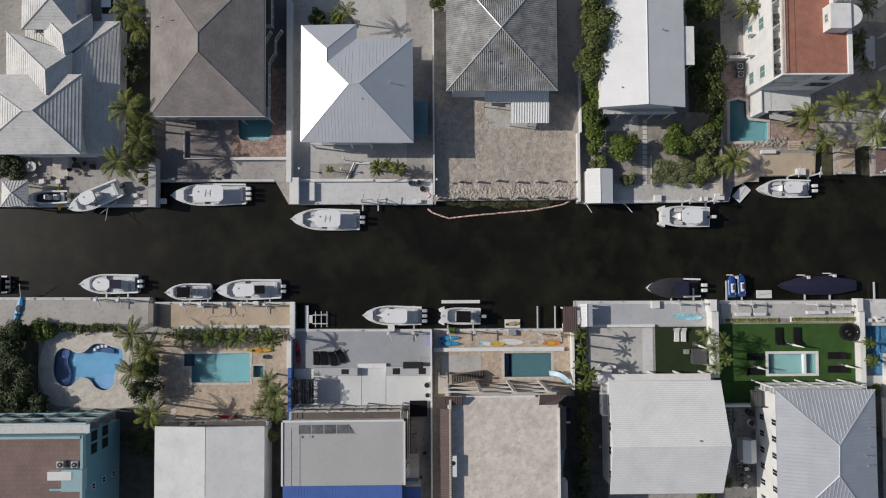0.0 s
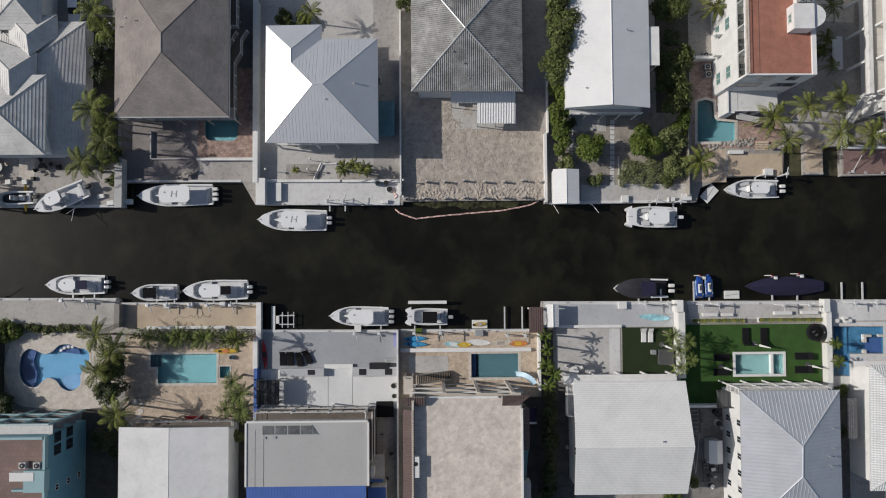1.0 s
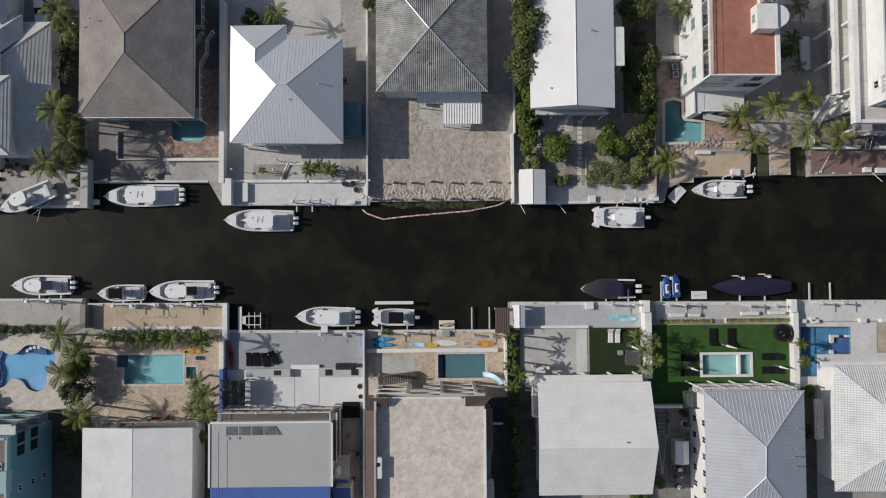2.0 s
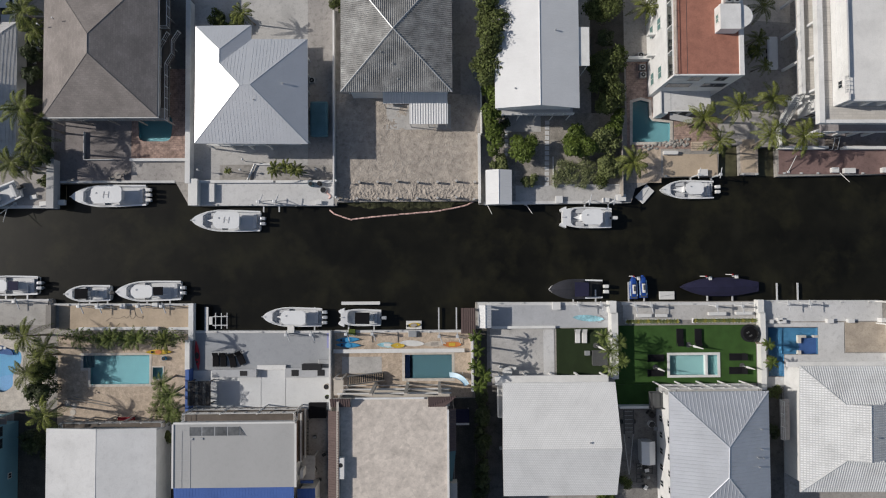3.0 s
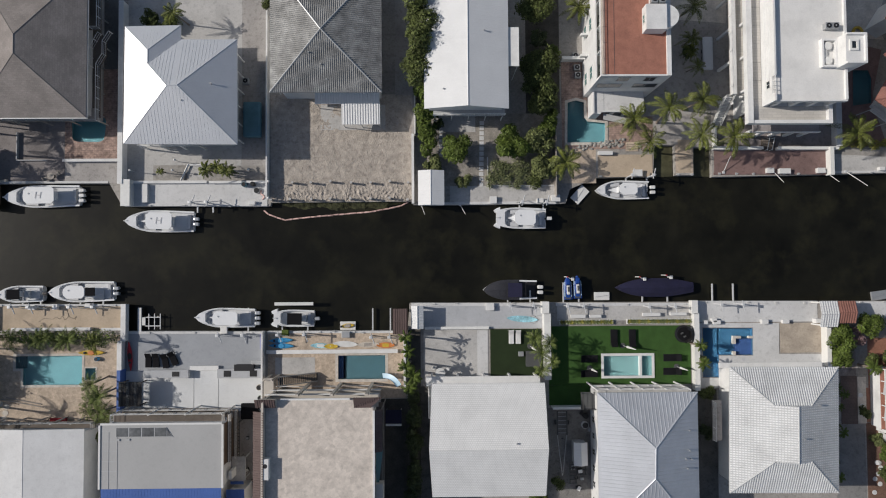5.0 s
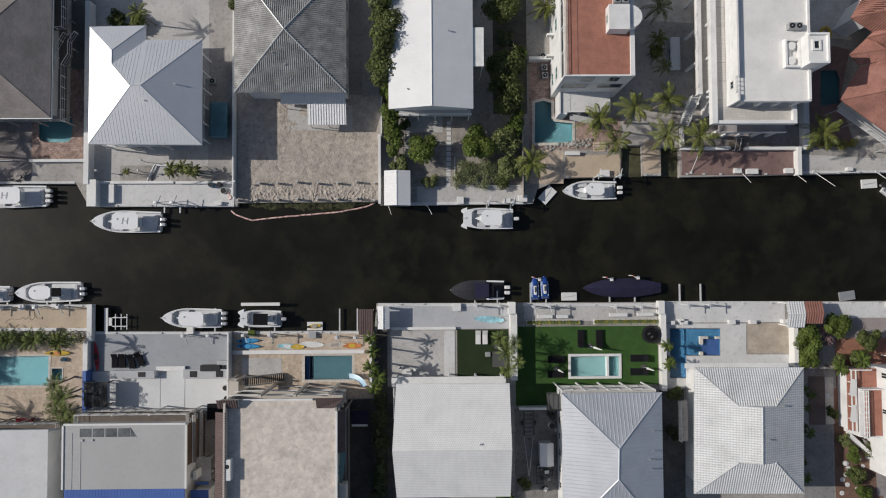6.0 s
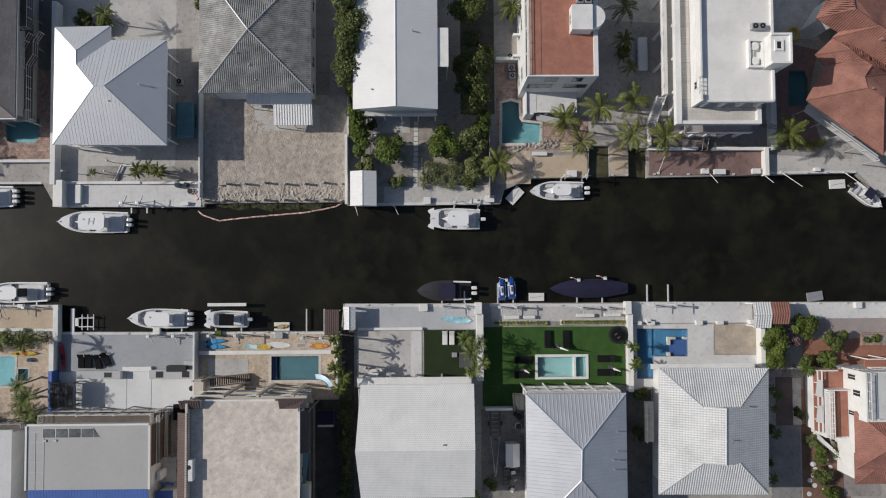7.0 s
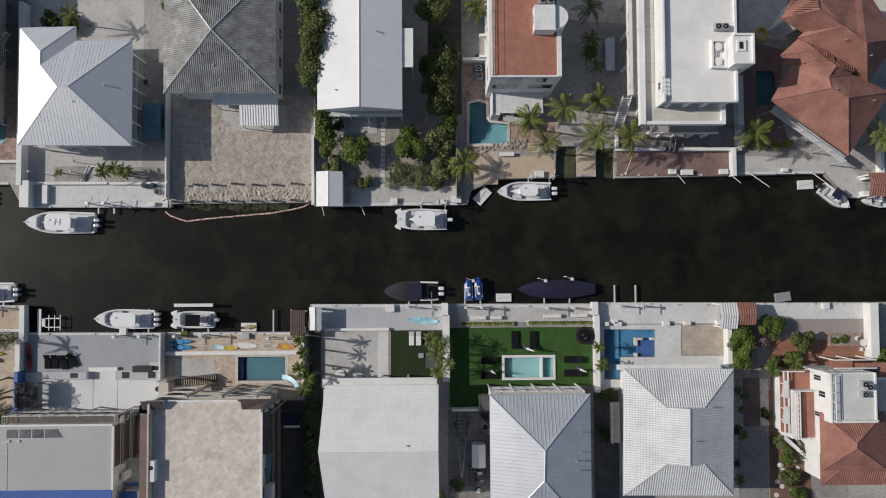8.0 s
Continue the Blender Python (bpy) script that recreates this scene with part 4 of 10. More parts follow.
# north bank: house with many silver seamed hips
h = thing("house", "house with several silver standing-seam metal hip roofs", "house", (-53.18, 24.27, 0))
SEAM = (0.42, 0.05, 0.035, True)
x0, y0, x1, y1 = -55.87, 15.96, -42.83, 34.63
roof(h, hip(x0, y0, x1, y1, 3.0, (-49.2, 20.2, 5.3), (-48.73, 28.74, 5.3)), SILVER_METAL, SEAM)
walls(h, inset(x0, y0, x1, y1, 0.5), 0, 3.2, STUCCO_WHITE)
def low_wings(h):
    """Two lower hips whose ridges run into the roof of the front hip."""
    nw, sw, ne, se = (-57.62, 32.73, 4.3), (-57.5, 26.23, 4.3), (-48.1, 29.36, 5.5), (-48.05, 26.16, 5.5)
    r0, r1 = (-50.26, 23.2, 7.4), (-50.46, 26.48, 7.4)
    roof(h, [[nw, r1, r0, sw], [r1, ne, se, r0], [nw, ne, r1]], SILVER_METAL, SEAM)
    walls(h, [(nw[0] + 0.5, sw[1] - 1), (ne[0] - 0.5, sw[1] - 1), (ne[0] - 0.5, ne[1] - 0.6), (nw[0] + 0.5, ne[1] - 0.6)], 0, 4.4, STUCCO_WHITE)
    nw, ne, sw, se = (-52.72, 35.05, 4.3), (-46.38, 35.21, 3.9), (-52.52, 31.95, 4.3), (-46.19, 32.4, 3.9)
    r0, r1 = (-48.71, 28.89, 6), (-49.13, 31.63, 6)
    roof(h, [[nw, r1, r0, sw], [r1, ne, se, r0], [nw, ne, r1]], SILVER_METAL, SEAM)
    walls(h, [(nw[0] + 0.5, sw[1]), (ne[0] - 0.5, sw[1]), (ne[0] - 0.5, ne[1] - 0.5), (nw[0] + 0.5, ne[1] - 0.5)], 0, 4.0, STUCCO_WHITE)
low_wings(h)
x0, y0, x1, y1 = -60.79, 15.66, -46.45, 26.33
roof(h, hip(x0, y0, x1, y1, 6.0, (-52.95, 20.9, 8.2), (-51.57, 20.95, 8.2)), SILVER_METAL, SEAM)
walls(h, inset(x0, y0, x1, y1, 0.6), 0, 6.2, STUCCO_WHITE)
x0, y0, x1, y1 = -55.4, 32.92, -48.03, 42.79
roof(h, hip(x0, y0, x1, y1, 4.6, (-50.49, 36.49, 6.6), (-50.53, 38.77, 6.6)), SILVER_METAL, SEAM)
walls(h, inset(x0, y0, x1, y1, 0.5), 0, 4.8, STUCCO_WHITE)

# brown shingled hip house
h = thing("house", "house with a grey-brown asphalt shingle hip roof", "house", (-31.72, 32.34, 0))
x0, y0, x1, y1 = -37.28, 20.64, -22.26, 40.66
roof(h, hip(x0, y0, x1, y1, 6.3, (-29.89, 28.13, 9.5), (-29.91, 30.62, 9.5)), SHINGLE, None, 0.22, cap_r=0.035)
walls(h, inset(x0, y0, x1, y1, 0.9), 0, 6.6, STUCCO_GREY)
part("gutter", box(B(), x0, y0 - 0.14, 6.05, x1, y0 - 0.01, 6.22), STEEL, h)
part("gutter", box(B(), x1 + 0.01, y0 - 0.14, 6.05, x1 + 0.14, y1, 6.22), STEEL, h)
def side_deck(h):
    a, b, c, d = -23.5, 21.38, -22.06, 34.36
    part("walkway", box(B(), a, b, 2.85, c, d, 3.0), DARK_WOOD, h)
    rail(h, [(-22.18, 20.81), (-22.21, 28.51), (-21.36, 29.93), (-21.36, 31.67), (-20.51, 33.01)], 3.0, 1.1, ALU, 1.5)
    rail(h, [(-23.06, 28.28), (-23.07, 30.88), (-21.99, 32.86)], 3.0, 1.1, ALU, 1.5)
    rail(h, [(-22.8, 40.25), (-21.56, 40.25), (-21.54, 33.19), (-22.62, 33.19)], 4.2, 1.1, ALU, 1.5)
    part("stair_landing", prism(B(), [(-22.31, 28.31), (-21.38, 29.88), (-21.39, 31.62), (-21.86, 32.89), (-22.95, 32.73), (-22.93, 28.31)], 2.75, 2.9), DARK_WOOD, h)
    part("upper_balcony", prism(B(), [(-23.31, 40.34), (-21.54, 40.34), (-21.51, 33.11), (-23.29, 33.11)], 4.0, 4.16), DARK_WOOD, h)
    for p in [(-23.01, 22.16), (-23.02, 25.4), (-23.03, 29.07), (-22.16, 31.51), (-22.57, 35.6), (-22.58, 38.88)]:
        part("post", box(B(), p[0] - 0.08, p[1] - 0.08, 0, p[0] + 0.08, p[1] + 0.08, 2.74), STEEL, h)
    a, b, c, d = -37.88, 20.84, -22.37, 21.82
    part("balcony_floor", box(B(), a, b, 3.04, c, d + 0.8, 3.18), WOOD, h)
    rail(h, [(a, b + 0.05), (c, b + 0.05)], 3.2, 1.0, STEEL)
    for k in range(5):
        x = a + (c - a) * k / 4
        part("post", box(B(), x - 0.08, b + 0.02, 0, x + 0.08, b + 0.18, 3.04), WOOD, h)
side_deck(h)
vent(h, -34.85, 33, 8.4, 0.3)
vent(h, -37.33, 32.59, 7.4, 0.3)

# white metal hip house
h = thing("house", "house with a gleaming white metal hip roof", "house", (-10.81, 26.6, 0))
E3, M3, T3 = 5.9, 7.35, 8.7
sw, se, ne, v3, nb3, nw = (-17.48, 17.16, 5.9), (-2.45, 17.03, 5.9), (-2.53, 31.15, 5.9), (-10.03, 31.16, 5.9), (-10.02, 33.08, 5.9), (-17.43, 32.93, 5.9)
b1, b2, aL, aR = (-13.8, 29.28, 7.35), (-13.8, 27.48, 7.35), (-10.73, 24.15, 8.7), (-9.42, 24.22, 8.7)
roof(h, [[sw, aL, b2, b1, nw], [nw, b1, nb3], [nb3, b1, b2, v3], [v3, b2, aL, aR, ne], [ne, aR, se], [se, aR, aL, sw]], BRIGHT_METAL, (0.45, 0.03, 0.009), 0.2, cap_r=0.035)
x0, y0, x1, y1 = -17.5, 17.1, -2.52, 31.17
walls(h, rect(x0 + 0.7, y0 + 0.9, x1 - 1.9, y1 - 0.7), 0, 6.1, STUCCO_WHITE)
part("balcony_floor", box(B(), x1 - 1.89, y0 + 1.0, 2.8, x1 - 0.7, y1 - 1.0, 2.95), STUCCO_GREY, h)
for k in range(6):
    y = y0 + 1.2 + (y1 - y0 - 2.4) * k / 5
    part("post", box(B(), x1 - 0.85, y - 0.08, 0, x1 - 0.69, y + 0.08, 5.75), WHITE, h)
x0, y0, x1, y1 = -17.43, 29.47, -10.11, 33.01
walls(h, inset(x0, y0, x1, y1, 0.7), 0, 6.0, STUCCO_WHITE)
vent(h, -5.51, 24.78, 7.0, 0.5)
vent(h, -9.13, 22.42, 7.9, 0.2)
def porch_n3(h):
    a, b, c, d = -16.52, 17.39, -8.52, 18.2
    part("balcony_floor", box(B(), a, b, 2.85, c, d + 0.6, 3.0), STUCCO_WHITE, h)
    rail(h, [(a, b), (c, b)], 3.0, 1.0, WHITE)
    for k in range(4):
        x = a + (c - a) * k / 3
        part("post", box(B(), x - 0.1, b, 0, x + 0.1, b + 0.2, 2.85), WHITE, h)
    a, b, c, d = -8.54, 17.26, -4.1, 18.22
    part("awning", prism(B(), [(a, b + 0.5), (c, b + 0.2), (c, d), (a, d)], 2.75, 2.85), WHITE, h)
porch_n3(h)
ac_unit(-2.9, 27.1, 0.05)

# grey corrugated pyramid house with a sheet-metal canopy
h = thing("house", "house with a weathered grey corrugated pyramid roof", "house", (10.1, 33.92, 0))
x0, y0, x1, y1 = 1.99, 23.79, 16.78, 40.99
ap = (9.1, 31.4, 9.1)
sw, se, ne, nw = (x0, y0, 6.6), (x1, y0, 6.6), (x1, y1, 6.6), (x0, y1, 6.6)
roof(h, [[sw, se, ap], [se, ne, ap], [ne, nw, ap], [nw, sw, ap]], CORRUGATED, (0.27, 0.13, 0.07), 0.2, cap_r=0.12, cap_material=STEEL)
walls(h, rect(x0 + 0.9, y0 + 0.9, x1 - 0.55, y1 - 0.9), 0, 6.75, STUCCO_WHITE)
for y in (25.6, 29.4, 33.4, 37.2):
    for z in (2.0, 5.0):
        window(h, x1 - 0.55, y, z, 1.5, 1.3, 1, 0)
window(h, x0 + 0.89, 24.9, 4.6, 1.4, 1.3, -1, 0)
def canopy(h):
    a, b, c, d = 10.94, 20.37, 16.24, 23.31
    k = thing("canopy", "pale ribbed sheet-metal patio canopy on posts", "canopy", (a, b, 0))
    roof(k, [[(a, b, 2.7), (c, b, 2.7), (c, d, 3.2), (a, d, 3.2)]], WHITE_METAL, (0.36, 0.16, 0.06), 0.06)
    for x in (a + 0.15, (a + c) / 2, c - 0.15):
        part("post", tube(B(), (x, b + 0.15, 0), (x, b + 0.15, 2.62), 0.06), STEEL, k)
    a, b, c, d = 7.32, 23.11, 16.2, 24.63
    k = thing("canopy", "pale ribbed sheet-metal lean-to roof on posts", "canopy", (a, b, 0))
    roof(k, [[(a, b, 3.2), (c, b, 3.2), (c, d + 0.5, 3.5), (a, d + 0.5, 3.5)]], WHITE_METAL, (0.36, 0.12, 0.05), 0.06)
    for x in (a + 0.15, c - 0.15):
        part("post", tube(B(), (x, b + 0.15, 0), (x, b + 0.15, 3.12), 0.06), STEEL, k)
canopy(h)
vent(h, 7.41, 28.59, 8.3, 0.15)
vent(h, 8.92, 27.18, 7.8, 0.15)
vent(h, 9.57, 25.37, 7.1, 0.15)

# white gabled house
h = thing("house", "long house with a smooth white gabled metal roof", "house", (30.61, 32.25, 0))
def gable_ns(h, w, e, r, ys, yn, ze, zr, material, seam):
    (xw, _), (xe, _), (xr, _) = w, e, r
    a, b, c, d = (xw, ys, ze), (xr, ys, zr), (xr, yn, zr), (xw, yn, ze)
    e1, e2 = (xe, ys, ze), (xe, yn, ze)
    roof(h, [[a, b, c, d], [b, e1, e2, c]], material, seam, 0.2, cap_r=0.06)
    walls(h, rect(xw + 0.6, ys + 0.7, xe - 0.6, yn - 0.5), 0, ze - 0.1, STUCCO_WHITE)
    bm = B()
    for y in (ys + 0.7, yn - 0.7):
        vs = [bm.verts.new(p) for p in ((xw + 0.6, y, ze - 0.1), (xe - 0.6, y, ze - 0.1), (xr, y, zr - 0.25))]
        bm.faces.new(vs)
    part("gable", bm, STUCCO_WHITE, h)
xw, xe, xr, ys, yn = 22.4, 33.55, 28.1, 21.38, 42.3
gable_ns(h, (xw, 0), (xe, 0), (xr, 0), ys, yn, 7.3, 9.0, WHITE_METAL, (0.5, 0.03, 0.008))
vent(h, 30.3, 31.4, 8.3, 0.25)
vent(h, 24.95, 23.8, 8.1, 0.1)
def extras_n5(h):
    a, b, c, d = 33.4, 27.1, 35.0, 32.3
    part("awning", prism(B(), rect(a, b, c, d), 6.93, 7.06), WHITE, h)
    for y in (b + 0.2, d - 0.2):
        part("awning_post", tube(B(), (c - 0.15, y, 0), (c - 0.15, y, 6.93), 0.06), WHITE, h)
    a, b, c, d = 23.6, 21.3, 33.4, 22.1
    part("porch_roof", prism(B(), rect(a, b, c, d + 0.8), 3.6, 3.75), STUCCO_GREY, h)
    rail(h, [(a, b + 0.05), (c, b + 0.05)], 3.75, 1.0, WHITE, 1.4)
    for k in range(5):
        x = a + 0.2 + (c - a - 0.4) * k / 4
        part("post", tube(B(), (x, b + 0.2, 0), (x, b + 0.2, 3.6), 0.09), WHITE, h)
extras_n5(h)

# garden shed by the water
h = thing("shed", "small white gabled garden shed at the seawall", "shed", (23.94, 11.86, 0))
x0, y0, x1, y1 = 21.42, 9.15, 25.04, 13.97
xm, _u = 23.17, 11.43
roof(h, [[(x0, y0, 2.6), (xm, y0, 3.2), (xm, y1, 3.2), (x0, y1, 2.6)], [(xm, y0, 3.2), (x1, y0, 2.6), (x1, y1, 2.6), (xm, y1, 3.2)]], WHITE_METAL, (0.5, 0.04, 0.02), 0.1, cap_r=0.04)
walls(h, inset(x0, y0, x1, y1, 0.15), 0, 2.6, WHITE)

# white house with a red roof terrace and balconies
h = thing("house", "white three-storey house with a red flat roof terrace", "house", (55.25, 33.87, 0))
x0, y0, x1, y1 = 45.0, 24.75, 54.0, 41.6
ROOF6, LOGGIA6 = 10.2, 7.1
walls(h, rect(x0 + 1.4, y0, x1, y1), 0, ROOF6, STUCCO_WHITE)
part("roof_slab", box(B(), x0, y0, ROOF6 - 0.25, x0 + 1.39, y1, ROOF6), STUCCO_WHITE, h)
part("end_wall", box(B(), x0, y0, LOGGIA6, x0 + 1.39, y0 + 0.25, ROOF6 - 0.26), STUCCO_WHITE, h)
part("roof_terrace", prism(B(), rect(x0 + 0.6, y0 + 0.1, x1 - 0.1, y1 - 0.1), ROOF6, ROOF6 + 0.06), RED_DECK, h, "worn red terrace coating")
part("roof_border", box(B(), x0 + 0.15, y0 + 0.22, ROOF6, x0 + 0.59, y1, ROOF6 + 0.07), mat("faded_pink_border", (0.44, 0.33, 0.29), 0.85, var=0.1, stain=0.2, dirt=0.15), h)
rail(h, [(x0 + 0.2, y0 + 0.25), (x0 + 0.2, y1)], ROOF6 + 0.07, 0.5, WOOD_PALE, 2.2)
part("parapet", box(B(), x1 - 0.55, y0, ROOF6, x1, y1, ROOF6 + 0.35), STUCCO_WHITE, h)
part("parapet", box(B(), x0, y0, ROOF6, x1 - 0.56, y0 + 0.2, ROOF6 + 0.2), STUCCO_WHITE, h)
part("deck_joint", box(B(), x0 + 1.75, y0 + 0.25, ROOF6 + 0.06, x0 + 1.81, y1, ROOF6 + 0.08), CLAY_BROWN, h)
def facade_n6(h, x0, y0, x1, y1):
    part("lower_wall", box(B(), x0, y0, 0, x0 + 1.39, y1, LOGGIA6 - 0.01), STUCCO_WHITE, h)
    part("balcony_wall", box(B(), x0, y0 + 0.26, LOGGIA6, x0 + 0.15, y1, LOGGIA6 + 0.8), STUCCO_WHITE, h)
    part("balcony_tiles", box(B(), x0 + 0.16, y0 + 0.26, LOGGIA6, x0 + 1.38, y1, LOGGIA6 + 0.02), TILE_BEIGE, h)
    k = 5
    bay = (y1 - y0 - 0.25) / k
    for i in range(k + 1):
        y = y0 + bay * i
        part("fin_wall", box(B(), x0 + 0.16, y + 0.27, LOGGIA6 + 0.02, x0 + 1.38, y + 0.37, ROOF6 - 0.26), STUCCO_WHITE, h)
        if i < k:
            window(h, x0 + 1.38, y + 0.3 + bay / 2, LOGGIA6 + 1.3, 1.9, 1.9, -1, 0, None, TEAL_GLASS)
            if i % 2 == 0:
                for z in (2.2, 5.3):
                    window(h, x0 - 0.02, y + 0.3 + bay / 2, z, 1.7, 1.4, -1, 0, None, TEAL_GLASS)
            for d in (-0.45, 0.45):
                cx, cy, cz = x0 + 0.75, y + bay / 2 + d, LOGGIA6 + 0.02
                c = thing("balcony_chair", "dark chair on a tiled balcony", "chair", (cx, cy, cz), "balcony chairs")
                part("seat", obox(B(), cx, cy, cz + 0.38, 0.5, 0.5, 0.07, 10, 0.02), GREY_FABRIC, c)
                part("backrest", obox(B(), cx + 0.25, cy, cz + 0.43, 0.07, 0.48, 0.45, 10, 0.02), GREY_FABRIC, c)
                for u in (-0.2, 0.2):
                    for v in (-0.2, 0.2):
                        part("leg", tube(B(), (cx + u, cy + v, cz), (cx + u, cy + v, cz + 0.38), 0.02, seg=5), BLACK, c)
    for f, z, w in ((0.36, 9.0, 1.6), (0.74, 9.0, 1.4), (0.24, 6.1, 3.3), (0.77, 6.1, 3.2)):
        window(h, x0 + (x1 - x0) * f, y0 - 0.01, z, w, 1.7, 0, -1, STUCCO_GREY, GLASS)
    part("vent_louver", box(B(), x0 + 0.5, y0 - 0.06, 8.4, x0 + 2.0, y0 - 0.005, 9.7, 0.01), WHITE, h)
    # terrace toward the canal, over a shaded porch
    a, b, c = 45.7, 21.9, 54.0
    part("terrace", box(B(), a, b, 2.8, c - 1.2, y0 - 0.01, 3.0), CONCRETE_W, h)
    part("terrace_strip", box(B(), a + 0.16, b - 0.25, 0, a + 1.1, b - 0.01, 3.0), STUCCO_WHITE, h)
    part("terrace_wall", box(B(), a - 0.02, b - 0.25, 0, a + 0.15, y0 - 0.02, 3.3), STUCCO_WHITE, h)
    part("terrace_joint", box(B(), a + 1.5, b, 3.002, a + 1.56, y0 - 0.02, 3.02), STEEL, h)
    part("terrace_kerb", box(B(), a + 1.6, b, 3.0, c - 1.2, b + 0.15, 3.2), STUCCO_WHITE, h)
    part("porch_awning", prism(B(), [(a + 1.6, b - 0.9), (a + 4.6, b - 1.5), (a + 4.9, b - 0.7), (a + 1.6, b - 0.02)], 2.3, 2.36), STUCCO_GREY, h)
    for i in range(4):
        x = a + 1.2 + (c - a - 2.8) * i / 3
        part("column", box(B(), x - 0.15, b + 0.05, 0, x + 0.15, b + 0.35, 2.8), STUCCO_WHITE, h)
    # stair head with a rounded bay
    a, b, c, d = 50.4, 30.2, 53.0, 33.4
    part("stair_tower", box(B(), a, b, ROOF6, c, d, 12.0), STUCCO_WHITE, h)
    part("tower_slab", box(B(), a + 0.9, d + 0.01, ROOF6, c, d + 7.6, 11.6), STUCCO_WHITE, h)
    cy = (b + d) / 2 + 0.2
    bay6 = prism(B(), [(c, cy + 1.5)] + [(c + 1.7 * math.sin(radians(q)), cy + 1.5 * math.cos(radians(q))) for q in range(15, 180, 15)] + [(c, cy - 1.5)], 0, 11.6)
    part("round_bay", bay6, STUCCO_WHITE, h)
    window(h, a - 0.02, (b + d) / 2, 11.1, 1.1, 0.8, -1, 0, None, TEAL_GLASS)
    for y, z in ((32.4, 3.0), (29.6, 2.6)):
        part("side_ledge", box(B(), x0 - 1.0, y, z, x0 - 0.01, y + 0.3, z + 0.9), WHITE, h)
facade_n6(h, x0, y0, x1, y1)
ac_unit(51.4, 33.9, 11.6)
ac_unit(52.4, 33.9, 11.6)
ac_unit(44.1, 28.9, 0.05)
ac_unit(44.2, 27.8, 0.05)
ac_unit(43.9, 30.6, 0.05)

# large white modern villa
h = thing("house", "large white modern villa with stepped balconies and flat roof", "house", (75.71, 32.4, 0))
x0, y0, x1, y1 = 66.6, 21.2, 76.1, 42.6
ROOF7, TIER7, LOW7 = 11.0, 8.4, 5.2
walls(h, rect(x0, y0 + 1.7, x1, y1), 0, ROOF7 - 0.02, STUCCO_WHITE)
part("roof_slab", box(B(), x0, y0, ROOF7 - 0.4, x1, y0 + 1.69, ROOF7 - 0.02), STUCCO_WHITE, h)
part("roof_deck", prism(B(), inset(x0, y0, x1, y1, 0.2), ROOF7, ROOF7 + 0.04), mat("white_roof_coating", (0.72, 0.71, 0.69), 0.8, var=0.05, stain=0.08, dirt=0.04), h)
def villa(h, x0, y0, x1, y1):
    # roof edge: a tall parapet toward the neighbour, broken by openings, low kerbs elsewhere
    for a, b, z in ((y0, y0 + 1.0, 11.7), (y0 + 3.2, y0 + 14.0, 11.7), (y0 + 16.4, y1, 11.7)):
        part("parapet", box(B(), x0, a, ROOF7, x0 + 0.22, b, z), STUCCO_WHITE, h)
    for a, b in ((y0 + 1.0, y0 + 3.2), (y0 + 14.0, y0 + 16.4)):
        rail(h, [(x0 + 0.1, a), (x0 + 0.1, b)], ROOF7, 0.7, WHITE, 0.5, "parapet_railing")
    part("parapet", box(B(), x0 + 0.23, y0, ROOF7, x1, y0 + 0.2, ROOF7 + 0.25), STUCCO_WHITE, h)
    part("parapet", box(B(), x1 - 0.3, y0 + 0.21, ROOF7, x1, y1, ROOF7 + 0.35), STUCCO_WHITE, h)
    part("end_wall", box(B(), x0, y0, TIER7, x0 + 0.4, y0 + 1.69, ROOF7 - 0.41), STUCCO_WHITE, h)
    for z in (9.4, 10.3):
        part("wall_band", box(B(), x0 - 0.05, y0 + 1.8, z, x0 - 0.005, y1, z + 0.1), STUCCO_WHITE, h)
    # upper balcony toward the neighbour and the canal
    part("tier_slab", box(B(), x0 - 2.2, y0 - 2.3, TIER7 - 0.3, x0 - 0.06, y1, TIER7), STUCCO_WHITE, h)
    part("tier_slab", box(B(), x0 - 0.05, y0 - 2.3, TIER7 - 0.3, x1 - 0.6, y0 + 1.69, TIER7), STUCCO_WHITE, h)
    part("tier_floor", box(B(), x0 - 1.45, y0 + 0.1, TIER7 + 0.002, x0 - 0.07, y1, TIER7 + 0.03), TILE_BEIGE, h)
    part("tier_floor", box(B(), x0 - 1.45, y0 - 1.8, TIER7 + 0.002, x1 - 1.2, y0 + 0.09, TIER7 + 0.03), TILE_BEIGE, h)
    part("tier_parapet", box(B(), x0 - 2.2, y0 - 2.3, TIER7, x0 - 1.5, y1, 9.1), STUCCO_WHITE, h)
    part("tier_parapet", box(B(), x0 - 1.49, y0 - 2.3, TIER7, x1 - 0.6, y0 - 1.85, 9.0), STUCCO_WHITE, h)
    part("tier_parapet", box(B(), x1 - 1.1, y0 - 1.84, TIER7, x1 - 0.6, y0 + 1.5, 9.0), STUCCO_WHITE, h)
    for i in range(9):
        y = y0 + 1.0 + (y1 - y0 - 2) * i / 8
        part("floor_joint", box(B(), x0 - 1.45, y, TIER7 + 0.031, x0 - 0.07, y + 0.05, TIER7 + 0.04), CONCRETE_D, h)
        part("parapet_post", box(B(), x0 - 2.75, y, LOW7, x0 - 2.67, y + 0.3, 6.0), STUCCO_WHITE, h)
    # lower balcony under it
    part("lower_slab", box(B(), x0 - 2.65, y0 + 2.4, LOW7 - 0.25, x0 - 0.02, y1, LOW7), TILE_BEIGE, h)
    part("lower_parapet", box(B(), x0 - 2.66, y0 + 2.4, LOW7 + 0.002, x0 - 2.1, y1, 5.9), STUCCO_WHITE, h)
